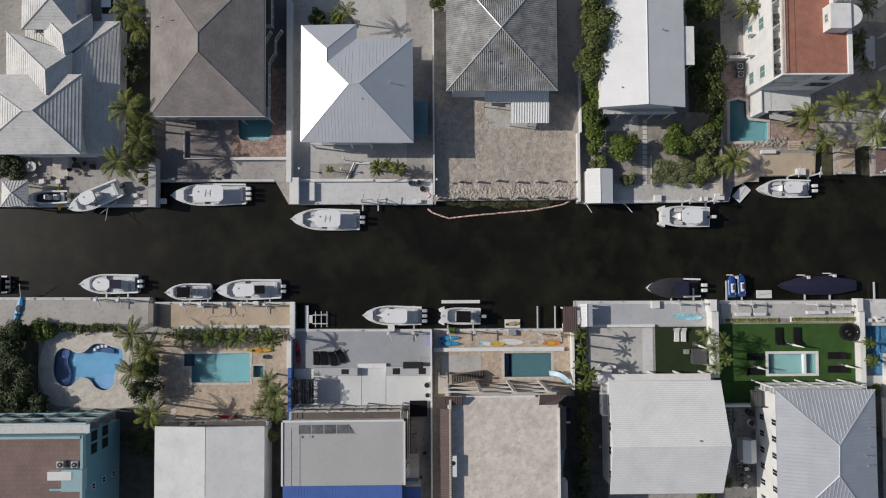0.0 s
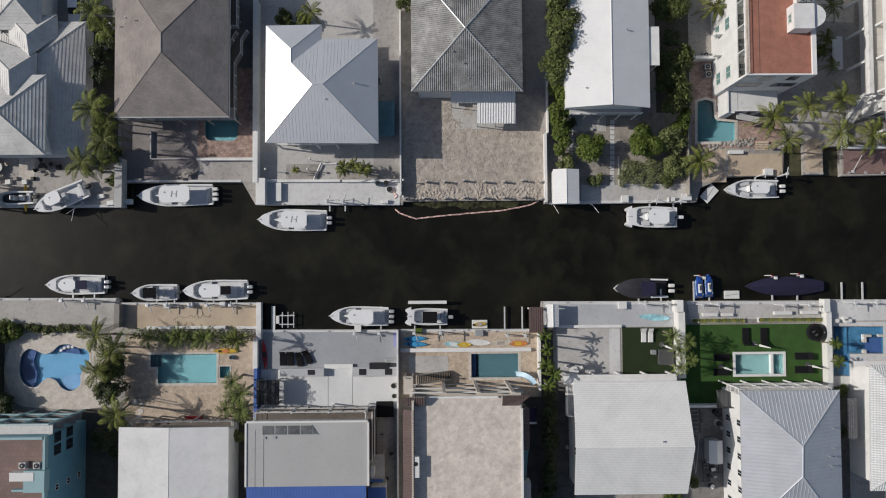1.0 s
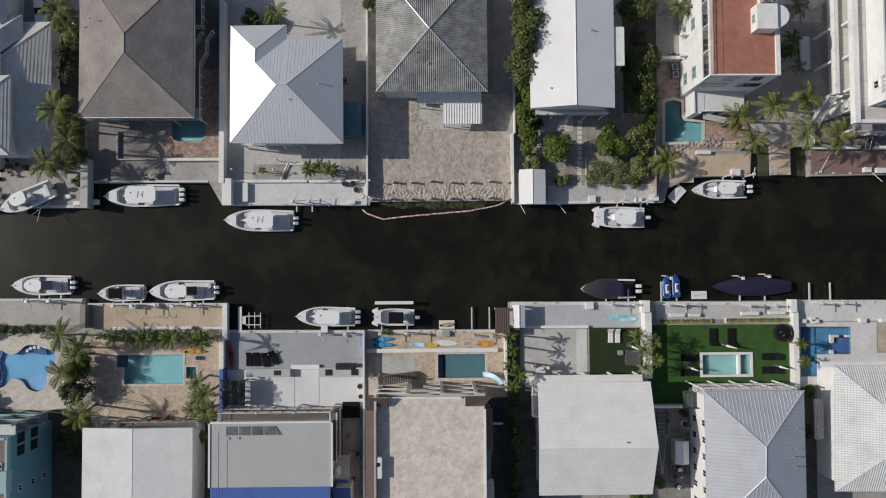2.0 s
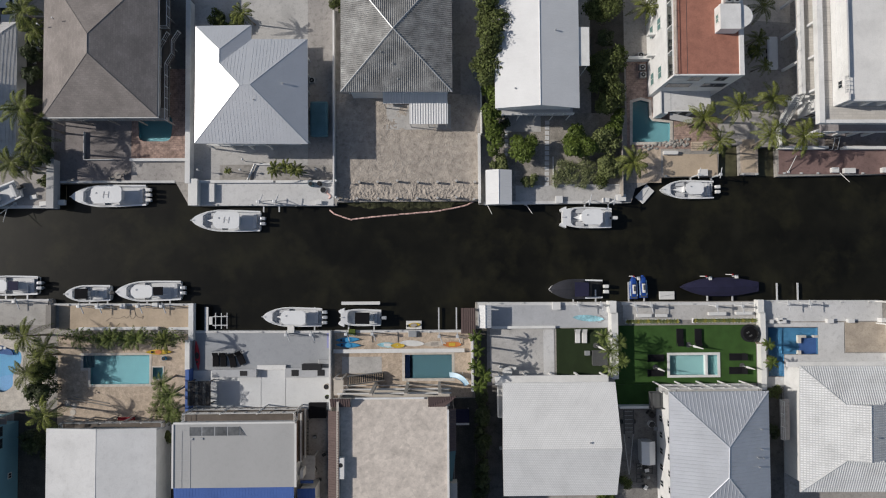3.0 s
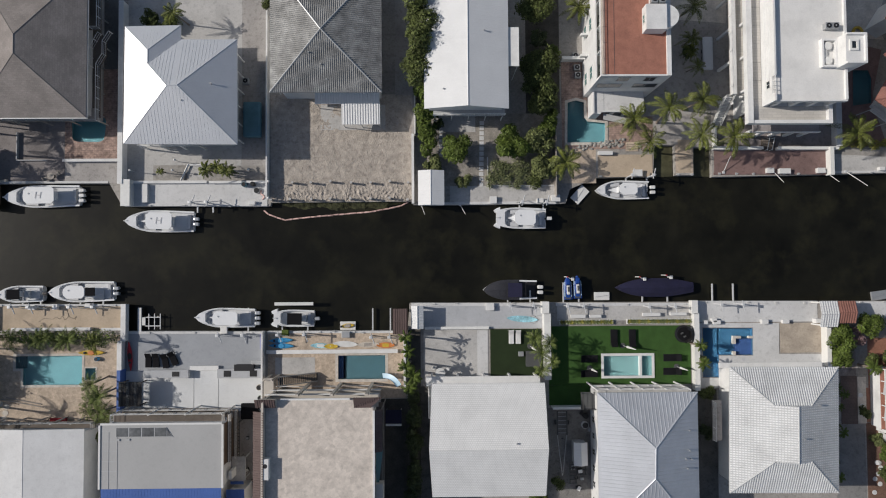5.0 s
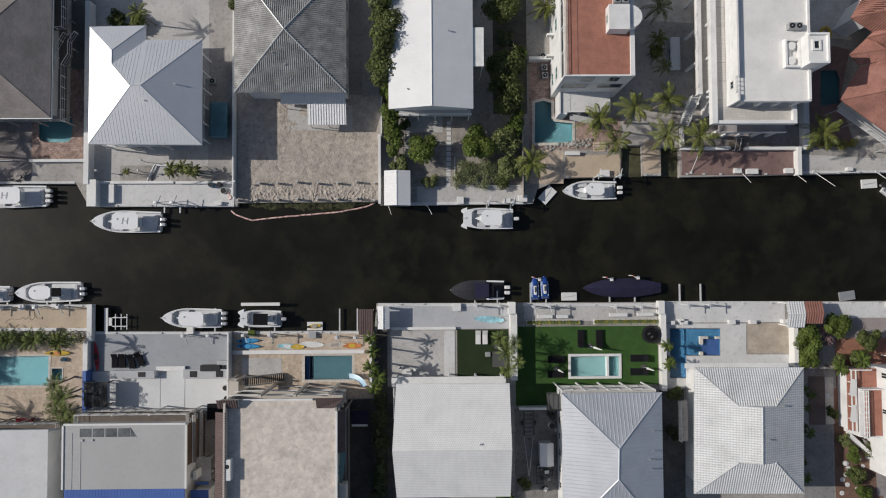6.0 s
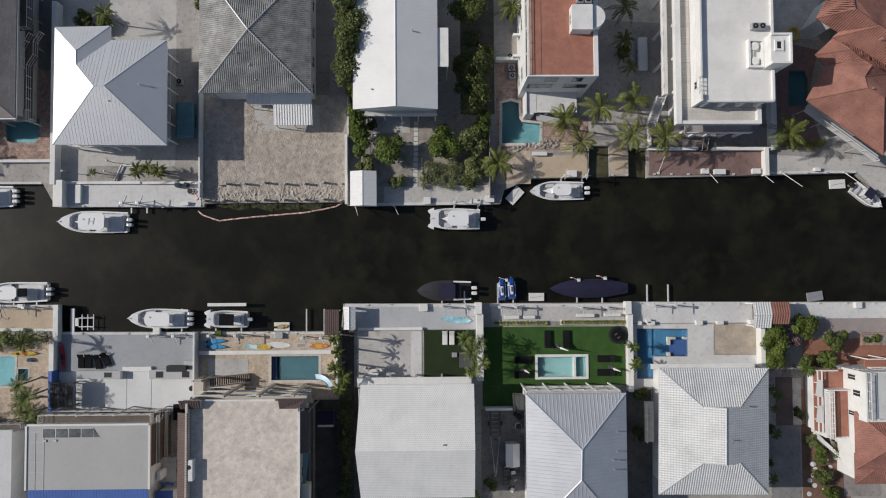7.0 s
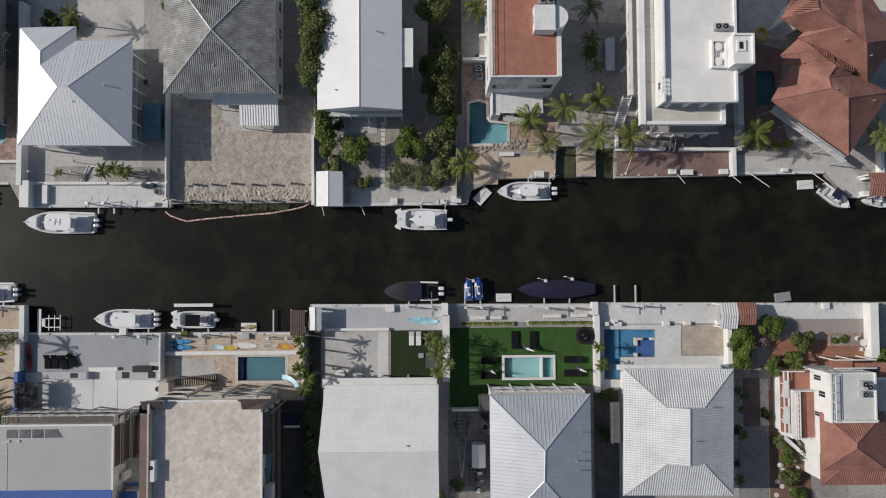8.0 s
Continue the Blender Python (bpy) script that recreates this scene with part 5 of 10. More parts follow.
    part("canal_terrace", box(B(), x0 + 0.6, y0 - 2.5, 4.3, x1 + 0.2, y0 + 1.68, 4.5), mat("mauve_terrace_tiles", (0.36, 0.335, 0.34), 0.85, var=0.1, brick=(0.6, 0.6, 0.02, 0.85)), h)
    part("terrace_parapet", box(B(), x0 + 0.6, y0 - 2.6, 4.2, x1 + 0.2, y0 - 2.51, 5.0), STUCCO_WHITE, h)
    part("lower_core", box(B(), x0 + 0.02, y0 + 0.4, 0, x1 - 0.6, y0 + 1.69, 4.2), STUCCO_WHITE, h)
    for i in range(5):
        x = x0 + 0.9 + (x1 - x0 - 1.2) * i / 4
        part("column", box(B(), x - 0.18, y0 - 2.3, 0, x + 0.18, y0 - 1.95, 4.29), STUCCO_WHITE, h)
        y = y0 + 2.6 + (y1 - y0 - 3.2) * i / 4
        part("column", box(B(), x0 - 2.2, y, 0, x0 - 1.85, y + 0.35, LOW7 - 0.26), STUCCO_WHITE, h)
        part("column", box(B(), x0 - 1.4, y, LOW7 + 0.004, x0 - 1.1, y + 0.3, TIER7 - 0.31), STUCCO_WHITE, h)
    for i in range(4):
        x = x0 + 1.2 + (x1 - x0 - 2.4) * i / 3
        window(h, x, y0 + 1.69, 9.6, 2.2, 2.0, 0, -1)
        part("loggia_pillar", box(B(), x - 0.25, y0 + 0.02, TIER7 + 0.04, x + 0.25, y0 + 0.5, ROOF7 - 0.41), STUCCO_WHITE, h)
        window(h, x - 0.3, y0 + 0.39, 2.0, 1.6, 2.2, 0, -1)
    for y in (y0 + 2.4, y1 - 4.0):
        window(h, x0 - 0.02, y, 10.1, 1.0, 0.9, -1, 0)
    # outer stair down to the yard
    for i in range(16):
        part("step", box(B(), x0 - 3.4, y0 - 0.9 + i * 0.2, 0.3 * i, x0 - 2.3, y0 - 0.705 + i * 0.2, 0.3 * i + 0.3), CONCRETE_W, h)
    for x in (x0 - 3.42, x0 - 2.25):
        rails = B()
        for dz in (0.5, 1.0):
            tube(rails, (x, y0 - 0.9, dz), (x, y0 + 2.3, 4.8 + dz), 0.05, seg=6)
        for i in range(8):
            y = y0 - 0.8 + i * 0.43
            tube(rails, (x, y, 0.645 * i), (x, y, 0.645 * i + 1.1), 0.03, seg=5)
        part("stair_railing", rails, WHITE, h)
villa(h, x0, y0, x1, y1)
def villa_wing(h):
    x0, y0, x1, y1 = 74.7, 25.35, 77.2, 29.15
    part("wing", box(B(), x0, y0, 5.0, x1, y1, 13.3), STUCCO_WHITE, h)
    for a, b, c, d in ((x0, y0, x1, y0 + 0.25), (x0, y1 - 0.25, x1, y1), (x1 - 0.25, y0 + 0.26, x1, y1 - 0.26)):
        part("parapet", box(B(), a, b, 13.3, c, d, 13.6), STUCCO_WHITE, h)
    part("skylight_kerb", slab(B(), rect(x0 + 0.4, y0 + 1.6, x0 + 1.5, y0 + 3.0), [rect(x0 + 0.65, y0 + 1.85, x0 + 1.25, y0 + 2.75)], 13.3, 13.5), WHITE, h)
    part("skylight", box(B(), x0 + 0.65, y0 + 1.85, 13.3, x0 + 1.25, y0 + 2.75, 13.36), GLASS, h)
    # sunken seat court beside it
    part("court_wall", slab(B(), rect(x0 - 2.0, y0 + 0.1, x0 - 0.02, y1 - 0.1), [rect(x0 - 1.75, y0 + 0.35, x0 - 0.25, y1 - 0.35)], ROOF7 + 0.04, ROOF7 + 0.7), STUCCO_WHITE, h)
    part("bench", box(B(), x0 - 1.7, y0 + 1.2, ROOF7 + 0.05, x0 - 1.2, y1 - 1.2, ROOF7 + 0.4, 0.05), WHITE, h)
    for py in (y1 - 0.95, y0 + 0.95):
        part("round_seat", lathe(B(), [(x0 - 1.1, py, ROOF7 + 0.05, 0.55), (x0 - 1.1, py, ROOF7 + 0.5, 0.53), (x0 - 1.1, py, ROOF7 + 0.54, 0.4)], 20), WHITE, h)
    part("pillar", box(B(), x1 - 0.5, y0 + 0.05, 0, x1 - 0.1, y0 + 0.45, 5.0), STUCCO_WHITE, h)
villa_wing(h)
ac_unit(73.6, 30.7, ROOF7 + 0.04)
ac_unit(74.5, 30.7, ROOF7 + 0.04)

# red-tiled villa turned to the canal's bend
h = thing("house", "villa with several red clay-tile hip roofs set askew", "house", (95.64, 28.24, 0))
TILE = (0.30, 0.15, 0.05)
def tiled_roofs(h):
    """Three linked hips: the canal wing, the middle wing and the street wing, with a low bay between."""
    w, s, e = (82.5, 22.5, 7.0), (92.55, 15.1, 7.0), (98.5, 23.6, 7.0)
    r0, r1, p, q = (88.7, 23.3, 10.0), (90.85, 22.0, 10.0), (88.6, 24.8, 9.7), (89.6, 26.25, 9.7)
    v, j, k = (92.25, 25.5, 8.6), (89.15, 27.6, 8.2), (85.2, 27.0, 7.0)
    roof(h, [[w, s, r1, r0], [s, e, r1], [e, v, p, r0, r1], [q, p, v], [w, r0, p, q, j, k], [q, v, (93.2, 26.3, 7.6), (89.6, 29.0, 7.6), j]], CLAY, TILE, 0.2, cap_r=0.12)
    bw, bs, be, n = (86.1, 30.8, 7.4), (95.05, 24.7, 7.4), (99.65, 30.6, 7.4), (87.4, 38.8, 7.4)
    b0, b1 = (90.1, 31.1, 10.6), (93.05, 28.95, 10.6)
    cw, cs, c0, c1 = (83.8, 33.3, 7.6), (86.7, 31.45, 7.6), (87.15, 33.35, 10.6), (87.0, 35.6, 10.4)
    roof(h, [[bw, bs, b1, b0], [bs, be, b1], [be, (94.5, 38.5, 7.4), n, c1, c0, b0, b1], [bw, b0, (87.9, 32.6, 8.4)]], CLAY, TILE, 0.2, cap_r=0.12)
    roof(h, [[cw, cs, b0, c0], [cw, c0, c1, n]], CLAY, TILE, 0.2, cap_r=0.12)
    dw, dn, dr, ds, dj = (84.0, 28.65, 6.8), (86.45, 30.9, 6.8), (87.85, 28.85, 8.2), (85.3, 27.2, 6.8), (89.15, 27.6, 8.25)
    roof(h, [[dw, dr, dn], [dw, ds, dj, dr], [dr, dj, (89.9, 29.9, 7.4), dn]], CLAY, TILE, 0.16, cap_r=0.1)
    for poly, z in (([w, s, e, (89.4, 31.0)], 7.0), ([bw, bs, be, (91.0, 37.0)], 7.4), ([cw, cs, (93.0, 35.0), n], 7.5)):
        cx, cy = sum(a[0] for a in poly) / 4, sum(a[1] for a in poly) / 4
        walls(h, [(cx + (a[0] - cx) * 0.6 + 0.5, cy + (a[1] - cy) * 0.6 + 0.5) for a in poly], 0, z - 0.1, STUCCO_WHITE)
tiled_roofs(h)
vent(h, 89.39, 23.16, 9.8, 0.4)
vent(h, 90.54, 29.53, 10.1, 0.4)
vent(h, 94.21, 27.62, 9.4, 0.4)
vent(h, 94.9, 21.93, 8.8, 0.4)
def balcony_n8(h):
    a, b = (84.95, 22.75), (94.65, 15.65)
    dx, dy = b[0] - a[0], b[1] - a[1]
    L = math.hypot(dx, dy)
    nx, ny = dy / L, -dx / L
    part("balcony_floor", prism(B(), [a, b, (b[0] + nx * 1.0, b[1] + ny * 1.0), (a[0] + nx * 1.0, a[1] + ny * 1.0)], 3.0, 3.18), CONCRETE_W, h)
    rail(h, [(a[0] + nx * 0.95, a[1] + ny * 0.95), (b[0] + nx * 0.95, b[1] + ny * 0.95)], 3.18, 1.0, STUCCO_WHITE, 2.4)
    for i in range(5):
        f = i / 4
        x, y = a[0] + dx * f + nx * 0.85, a[1] + dy * f + ny * 0.85
        part("post", tube(B(), (x, y, 0), (x, y, 3.0), 0.07), STUCCO_GREY, h)
balcony_n8(h)

# south bank: blue house with a roof terrace and stacked balconies
h = thing("house", "sea-blue stucco house with a red-brown roof terrace", "house", (-55.52, -27.17, 0))
x0, y0, x1, y1 = -60.74, -36.5, -43.71, -20.4
walls(h, rect(x0, y0, x1, y1), 0, 9.0, STUCCO_BLUE)
part("roof_terrace", prism(B(), inset(x0, y0, x1, y1, 0.25), 9.0, 9.03), PINK_TILE, h, "red-brown square terrace tiles")
part("parapet", box(B(), x1 - 0.3, y0, 9.0, x1, y1, 9.7), STUCCO_TEAL, h)
part("parapet", box(B(), x0, y1 - 0.3, 9.0, x1 - 0.31, y1, 9.8), STUCCO_TEAL, h)
def blue_house(h, x0, y0, x1, y1):
    yo = y1 + 1.5
    part("balcony_floor", box(B(), x0, y1 + 0.01, 8.0, x1, yo - 0.25, 8.15), CONCRETE_W, h)
    for z in (3.0, 6.0, 9.0):
        if z < 8:
            part("balcony_floor", box(B(), x0, y1 + 0.01, z - 0.9, x1 - 0.3, yo - 0.25, z - 0.75), DECK_BROWN, h)
        part("balcony_beam", box(B(), x0, yo - 0.24, z - 0.25, x1, yo, z), STUCCO_TEAL, h)
    part("handrail", box(B(), x0, yo - 0.16, 9.02, x1, yo - 0.08, 9.1), PLASTIC_W, h)
    for z in (8.4, 8.7):
        part("rail_bar", box(B(), x1 - 0.1, y1 + 0.02, z, x1 - 0.05, yo - 0.2, z + 0.05), PLASTIC_W, h)
    for i in range(8):
        x = x1 - 0.15 - 3.4 * i
        part("post", box(B(), x - 0.15, yo - 0.23, 0, x + 0.14, yo - 0.01, 8.74), STUCCO_TEAL, h)
    for z in (4.2, 7.0):
        for dy in (0.6, 2.2):
            window(h, x1 + 0.01, y1 - dy, z, 1.3, 1.5, 1, 0, BLACK)
    for dy, z in ((7.0, 7.0), (7.0, 4.4), (7.0, 1.8)):
        window(h, x1 + 0.01, y1 - dy, z, 0.8, 0.8, 1, 0)
    a, b, c, d = -47.8, -27.12, -43.52, -24.44
    part("stair_house", box(B(), a + 1.7, b, 9.03, c, d, 10.1), STUCCO_TEAL, h)
    part("hatch", box(B(), a, b + 1.4, 9.03, a + 3.0, d - 0.2, 10.16, 0.05), PLASTIC_W, h)
    part("low_wall", box(B(), a, b, 9.03, a + 1.69, b + 0.25, 9.7), STUCCO_TEAL, h)
blue_house(h, x0, y0, x1, y1)
ac_unit(-46.47, -23.9, 9.03)
ac_unit(-44.71, -23.92, 9.03)

# weathered white-roofed house
h = thing("house", "house with a weathered white low-pitched roof", "house", (-31.17, -26.64, 0))
xw, yn = -36.29, -20.09
xe, _u = -22.07, -20.22
xr, _u = -29.53, -20.13
ys = yn - 24
roof(h, [[(xw, ys, 6.2), (xr, ys, 6.9), (xr, yn, 6.9), (xw, yn, 6.2)], [(xr, ys, 6.9), (xe, ys, 6.2), (xe, yn - 0.1, 6.2), (xr, yn, 6.9)]], DULL_WHITE, None, 0.25, cap_r=0.03)
walls(h, rect(xw + 0.5, ys + 0.5, xe - 0.5, yn - 0.7), 0, 6.15, STUCCO_WHITE)
balcony_stack(h, xw + 0.3, yn - 0.7, xe - 0.2, yn + 0.2, (3.0,), DARK_WOOD, STEEL, 5, 4.0)

# grey flat-roofed house with balconies and a blue roof behind
h = thing("house", "flat grey-roofed house with stacked timber balconies", "house", (-12.46, -26.05, 0))
x0, y0, x1, y1 = -19.27, -27.6, -4, -19.58
walls(h, rect(x0, y0, x1, y1), 0, 7.1, STUCCO_WHITE)
part("roof", prism(B(), rect(x0 - 0.1, y0, x1 + 0.1, y1 + 0.1), 7.1, 7.3), GREY_FLAT, h)
def grey_house(h, x0, y0, x1, y1):
    part("roof_edge", box(B(), x0 - 0.15, y1 + 0.11, 7.1, x1 + 0.15, y1 + 0.35, 7.42), PLASTIC_W, h)
    part("roof_edge", box(B(), x1 + 0.11, y0, 7.1, x1 + 0.35, y1 + 0.1, 7.42), PLASTIC_W, h)
    part("roof_edge", box(B(), x0 - 0.35, y0, 7.1, x0 - 0.11, y1 + 0.1, 7.42), PLASTIC_W, h)
    bm = B()
    for i in range(6):
        y = y1 - 0.7 - i * (y1 - y0 - 1) / 5.5
        box(bm, x0, y, 7.3, x0 + 2.0, y + 0.08, 7.33)
    for x in (x0 + 0.9, x0 + 2.0):
        box(bm, x, y0, 7.3, x + 0.05, y1 - 0.8, 7.34)
    part("roof_joints", bm, STEEL, h)
    a, b, c, d = -17.42, -21, -10.88, -19.78
    sk = part("roof_panel_frame", prism(B(), [(a, b), (c + 0.75, b), (c - 0.1, d), (a, d)], 7.3, 7.36), STEEL, h)
    for i in range(4):
        w = (c - a) / 4
        part("panel", prism(B(), rect(a + w * i + 0.08, b + 0.06, a + w * (i + 1) - 0.08, d - 0.06), 7.364, 7.39), SOLAR, sk)
    part("panel", prism(B(), [(c + 0.02, b + 0.06), (c + 0.6, b + 0.06), (c + 0.02, d - 0.2)], 7.364, 7.39), SOLAR, sk)
    part("roof_vent", box(B(), a + 0.1, b - 0.5, 7.3, a + 0.5, b - 0.2, 7.42), STEEL, h)
    part("roof_vent", box(B(), a + 1.4, b - 0.45, 7.3, a + 1.8, b - 0.2, 7.42), STEEL, h)
    balcony_stack(h, x0 + 0.4, y1, x1 - 0.2, y1 + 1.2, (2.6, 5.0), DARK_WOOD, PLASTIC_W, 3, 6.0)
    part("timber_cladding", box(B(), x1 + 0.02, y0 + 2.6, 0.1, x1 + 0.1, y1 - 0.1, 7.0), mat("brown_timber_cladding", (0.13, 0.085, 0.06), 0.85, var=0.2, stain=0.2), h)
    for z, o in ((2.6, 0.75), (5.0, 0.65)):
        part("balcony_floor", box(B(), x1 + 0.02, y0 + 2.6, z - 0.16, x1 + o, y1 + 1.0, z), DARK_WOOD, h)
        rail(h, [(x1 + o - 0.06, y0 + 2.7), (x1 + o - 0.06, y1 + 1.0)], z, 1.0, PLASTIC_W, 7.0)
    a, b, c, d = -19.54, -35.04, -4.11, -27.53
    roof(h, [[(a, b, 6.2), (c, b, 6.2), (c, d, 6.9), (a, d, 6.9)]], NAVY_SHEET, (0.4, 0.05, 0.015), 0.12, label="blue ribbed metal sheet")
    part("rear_wall", box(B(), a + 0.4, b + 0.4, 0, c - 0.4, y0 - 0.02, 6.2), STUCCO_WHITE, h)
    a, b, c, d = -4.03, -35.83, -1.68, -28.59
    roof(h, [[(a, b, 4.6), (c, b, 4.6), (c, d, 5.0), (a, d, 5.0)]], NAVY_SHEET, (0.4, 0.06, 0.04), 0.12)
    part("side_wing", box(B(), a + 0.2, b + 0.3, 0, c - 0.2, d - 0.3, 4.55), STUCCO_WHITE, h)
    a, b, c, d = -3.95, -28.0, -2.0, -24.8
    part("side_deck", box(B(), a, b, 3.0, c, d, 3.2), CONCRETE, h)
    part("deck_canopy", box(B(), a, b - 0.4, 3.3, c - 0.2, b - 0.02, 3.42), NAVY_SHEET, h)
    for x in (a + 0.2, c - 0.2):
        for y in (b + 0.2, d - 0.2):
            part("post", tube(B(), (x, y, 0), (x, y, 3.0), 0.09), STUCCO_GREY, h)
    part("stair_box", box(B(), x1 + 0.36, y0 + 0.4, 3.2, x1 + 0.75, y0 + 1.5, 5.2), PLASTIC_W, h)
grey_house(h, x0, y0, x1, y1)

# beige gravel-roofed house with brown tile trim
h = thing("house", "house with a flat beige gravel roof and brown tile trim", "house", (10.49, -25.5, 0))
x0, y0, x1, y1 = 2.15, -34.26, 15.87, -15.96
walls(h, rect(x0, y0, x1, y1 - 1.7), 0, 9.38, STUCCO_BEIGE)
part("roof_slab", box(B(), x0, y1 - 1.69, 9.1, x1, y1, 9.38), STUCCO_BEIGE, h)
part("roof", prism(B(), inset(x0, y0, x1, y1, 0.15), 9.4, 9.45), GRAVEL_ROOF, h)
def beige_house(h, x0, y0, x1, y1):
    part("parapet", box(B(), x0 - 0.2, y0, 0, x0 + 0.08, y1, 10.5), STUCCO_BEIGE, h)
    roof(h, [[(x0 - 1.3, y0, 10.0), (x0 + 0.08, y0, 10.52), (x0 + 0.08, y1 - 1.4, 10.52), (x0 - 1.3, y1 - 1.4, 10.0)]], CLAY_BROWN, (0.3, 0.14, 0.05), 0.12, label="brown clay-tile coping")
    a, b, c, d = 1.14, -16.91, 3.67, -15.48
    roof(h, [[(a, b, 10.0), (c, b, 10.0), (c, d - 0.3, 10.7), (a, d - 0.3, 10.7)]], CLAY_BROWN, (0.3, 0.14, 0.05), 0.12)
    part("turret", box(B(), a + 0.3, b + 0.1, 9.4, c - 0.02, d - 0.4, 10.0), STUCCO_BEIGE, h)
    a, b, c, d = 13.36, -17.11, 16.97, -15.74
    roof(h, [[(a, b, 9.5), (c - 1.5, b, 9.5), (c, d, 9.9), (a, d, 10.3)]], CLAY_BROWN, (0.3, 0.14, 0.05), 0.12)
    part("turret", box(B(), a + 0.1, b + 0.1, 8.8, c - 1.8, d - 0.2, 9.45), STUCCO_BEIGE, h)
    part("parapet", box(B(), x0 + 2.0, y1 - 0.12, 9.4, x1 - 3.0, y1 + 0.1, 9.65), STUCCO_WHITE, h)
    part("parapet", box(B(), x1 - 0.15, y0, 9.4, x1 + 0.1, y1 - 1.5, 9.6), STUCCO_WHITE, h)
    roof(h, [[(x1 + 0.1, y1 - 6.8, 9.4), (x1 + 1.0, y1 - 6.8, 8.9), (x1 + 1.0, y1 - 1.5, 8.9), (x1 + 0.1, y1 - 1.5, 9.4)]], CLAY_BROWN, (0.3, 0.14, 0.05), 0.1)
    for i in range(4):
        window(h, x1 + 0.02, y1 - 3 - i * 3.2, 4.5, 1.2, 1.2, 1, 0)
        window(h, x1 + 0.02, y1 - 3 - i * 3.2, 7.6, 1.4, 1.5, 1, 0)
    # open galleries stacked along the side
    for z in (3.2, 6.3):
        part("gallery_floor", box(B(), x1 + 0.03, y0, z - 0.18, x1 + 0.85, y1 - 1.72, z), DARK_WOOD, h)
        rail(h, [(x1 + 0.8, y0), (x1 + 0.8, y1 - 1.75)], z, 1.0, GREY_RAIL, 6.0, "gallery_railing")
    for i in range(2):
        y = y1 - 2.0 - i * 15.0
        part("gallery_post", box(B(), x1 + 0.72, y, 0, x1 + 0.84, y + 0.14, 8.7), GREY_RAIL, h)
    part("glass_awning", prism(B(), [(x1 + 0.12, y1 - 6.9), (x1 + 1.0, y1 - 6.9), (x1 + 0.5, y1 - 11.0), (x1 + 0.12, y1 - 11.0)], 8.0, 8.05), TEAL_GLASS, h)
    part("bay_parapet", box(B(), x1 + 0.12, y1 - 13.0, 7.2, x1 + 1.1, y1 - 10.9, 8.9), STUCCO_BEIGE, h)
    for z in (3.2, 6.3):
        part("balcony_floor", box(B(), x0 - 0.6, y1 - 1.69, z - 0.2, x1 + 0.3, y1 + 0.1, z), STUCCO_BEIGE, h)
        for dz in (0.45, 1.0):
            part("balcony_rail", box(B(), x0 - 0.6, y1 + 0.12, z + dz, x1 + 0.5, y1 + 0.2, z + dz + 0.14), STUCCO_WHITE, h)
    part("balcony_rail", box(B(), x0 - 0.6, y1 + 0.12, 1.0, x1 + 0.5, y1 + 0.2, 1.14), STUCCO_WHITE, h)
    for x in (x0 + 3.9, x0 + 8.3, x0 + 12.7):
        part("post", box(B(), x - 0.2, y1 + 0.21, 0, x + 0.2, y1 + 0.5, 9.0), STUCCO_BEIGE, h)
    for i in range(4):
        window(h, x0 + 1.8 + i * 3.6, y1 - 1.69, 4.6, 2.2, 2.0, 0, 1)
        window(h, x0 + 1.8 + i * 3.6, y1 - 1.69, 7.6, 2.2, 2.0, 0, 1)
    part("landing", box(B(), x0 - 1.5, y1 - 0.6, 3.9, x0 - 0.2, y1 + 1.8, 4.1), STUCCO_BEIGE, h)
    for x in (x0 - 1.45, x0 - 0.4):
        part("landing_post", box(B(), x, y1 + 1.55, 0, x + 0.2, y1 + 1.75, 5.0), STUCCO_BEIGE, h)
    part("landing_rail", box(B(), x0 - 1.5, y1 + 1.72, 4.9, x0 - 0.2, y1 + 1.8, 5.05), STUCCO_BEIGE, h)
beige_house(h, x0, y0, x1, y1)
def rooftop_unit(x, y, z):
    t = thing("air_conditioner", "long white rooftop air-conditioning unit", "air conditioner", (x, y, z), "air conditioners")
    part("casing", box(B(), x - 0.45, y - 1.3, z, x + 0.45, y + 1.3, z + 1.0, 0.05), PLASTIC_W, t)
    part("fan_grille", lathe(B(), [(x, y + 0.4, z + 1.0, 0.28), (x, y + 0.4, z + 1.03, 0.25)]), BLACK, t)
rooftop_unit(2.45, -24.42, 9.45)

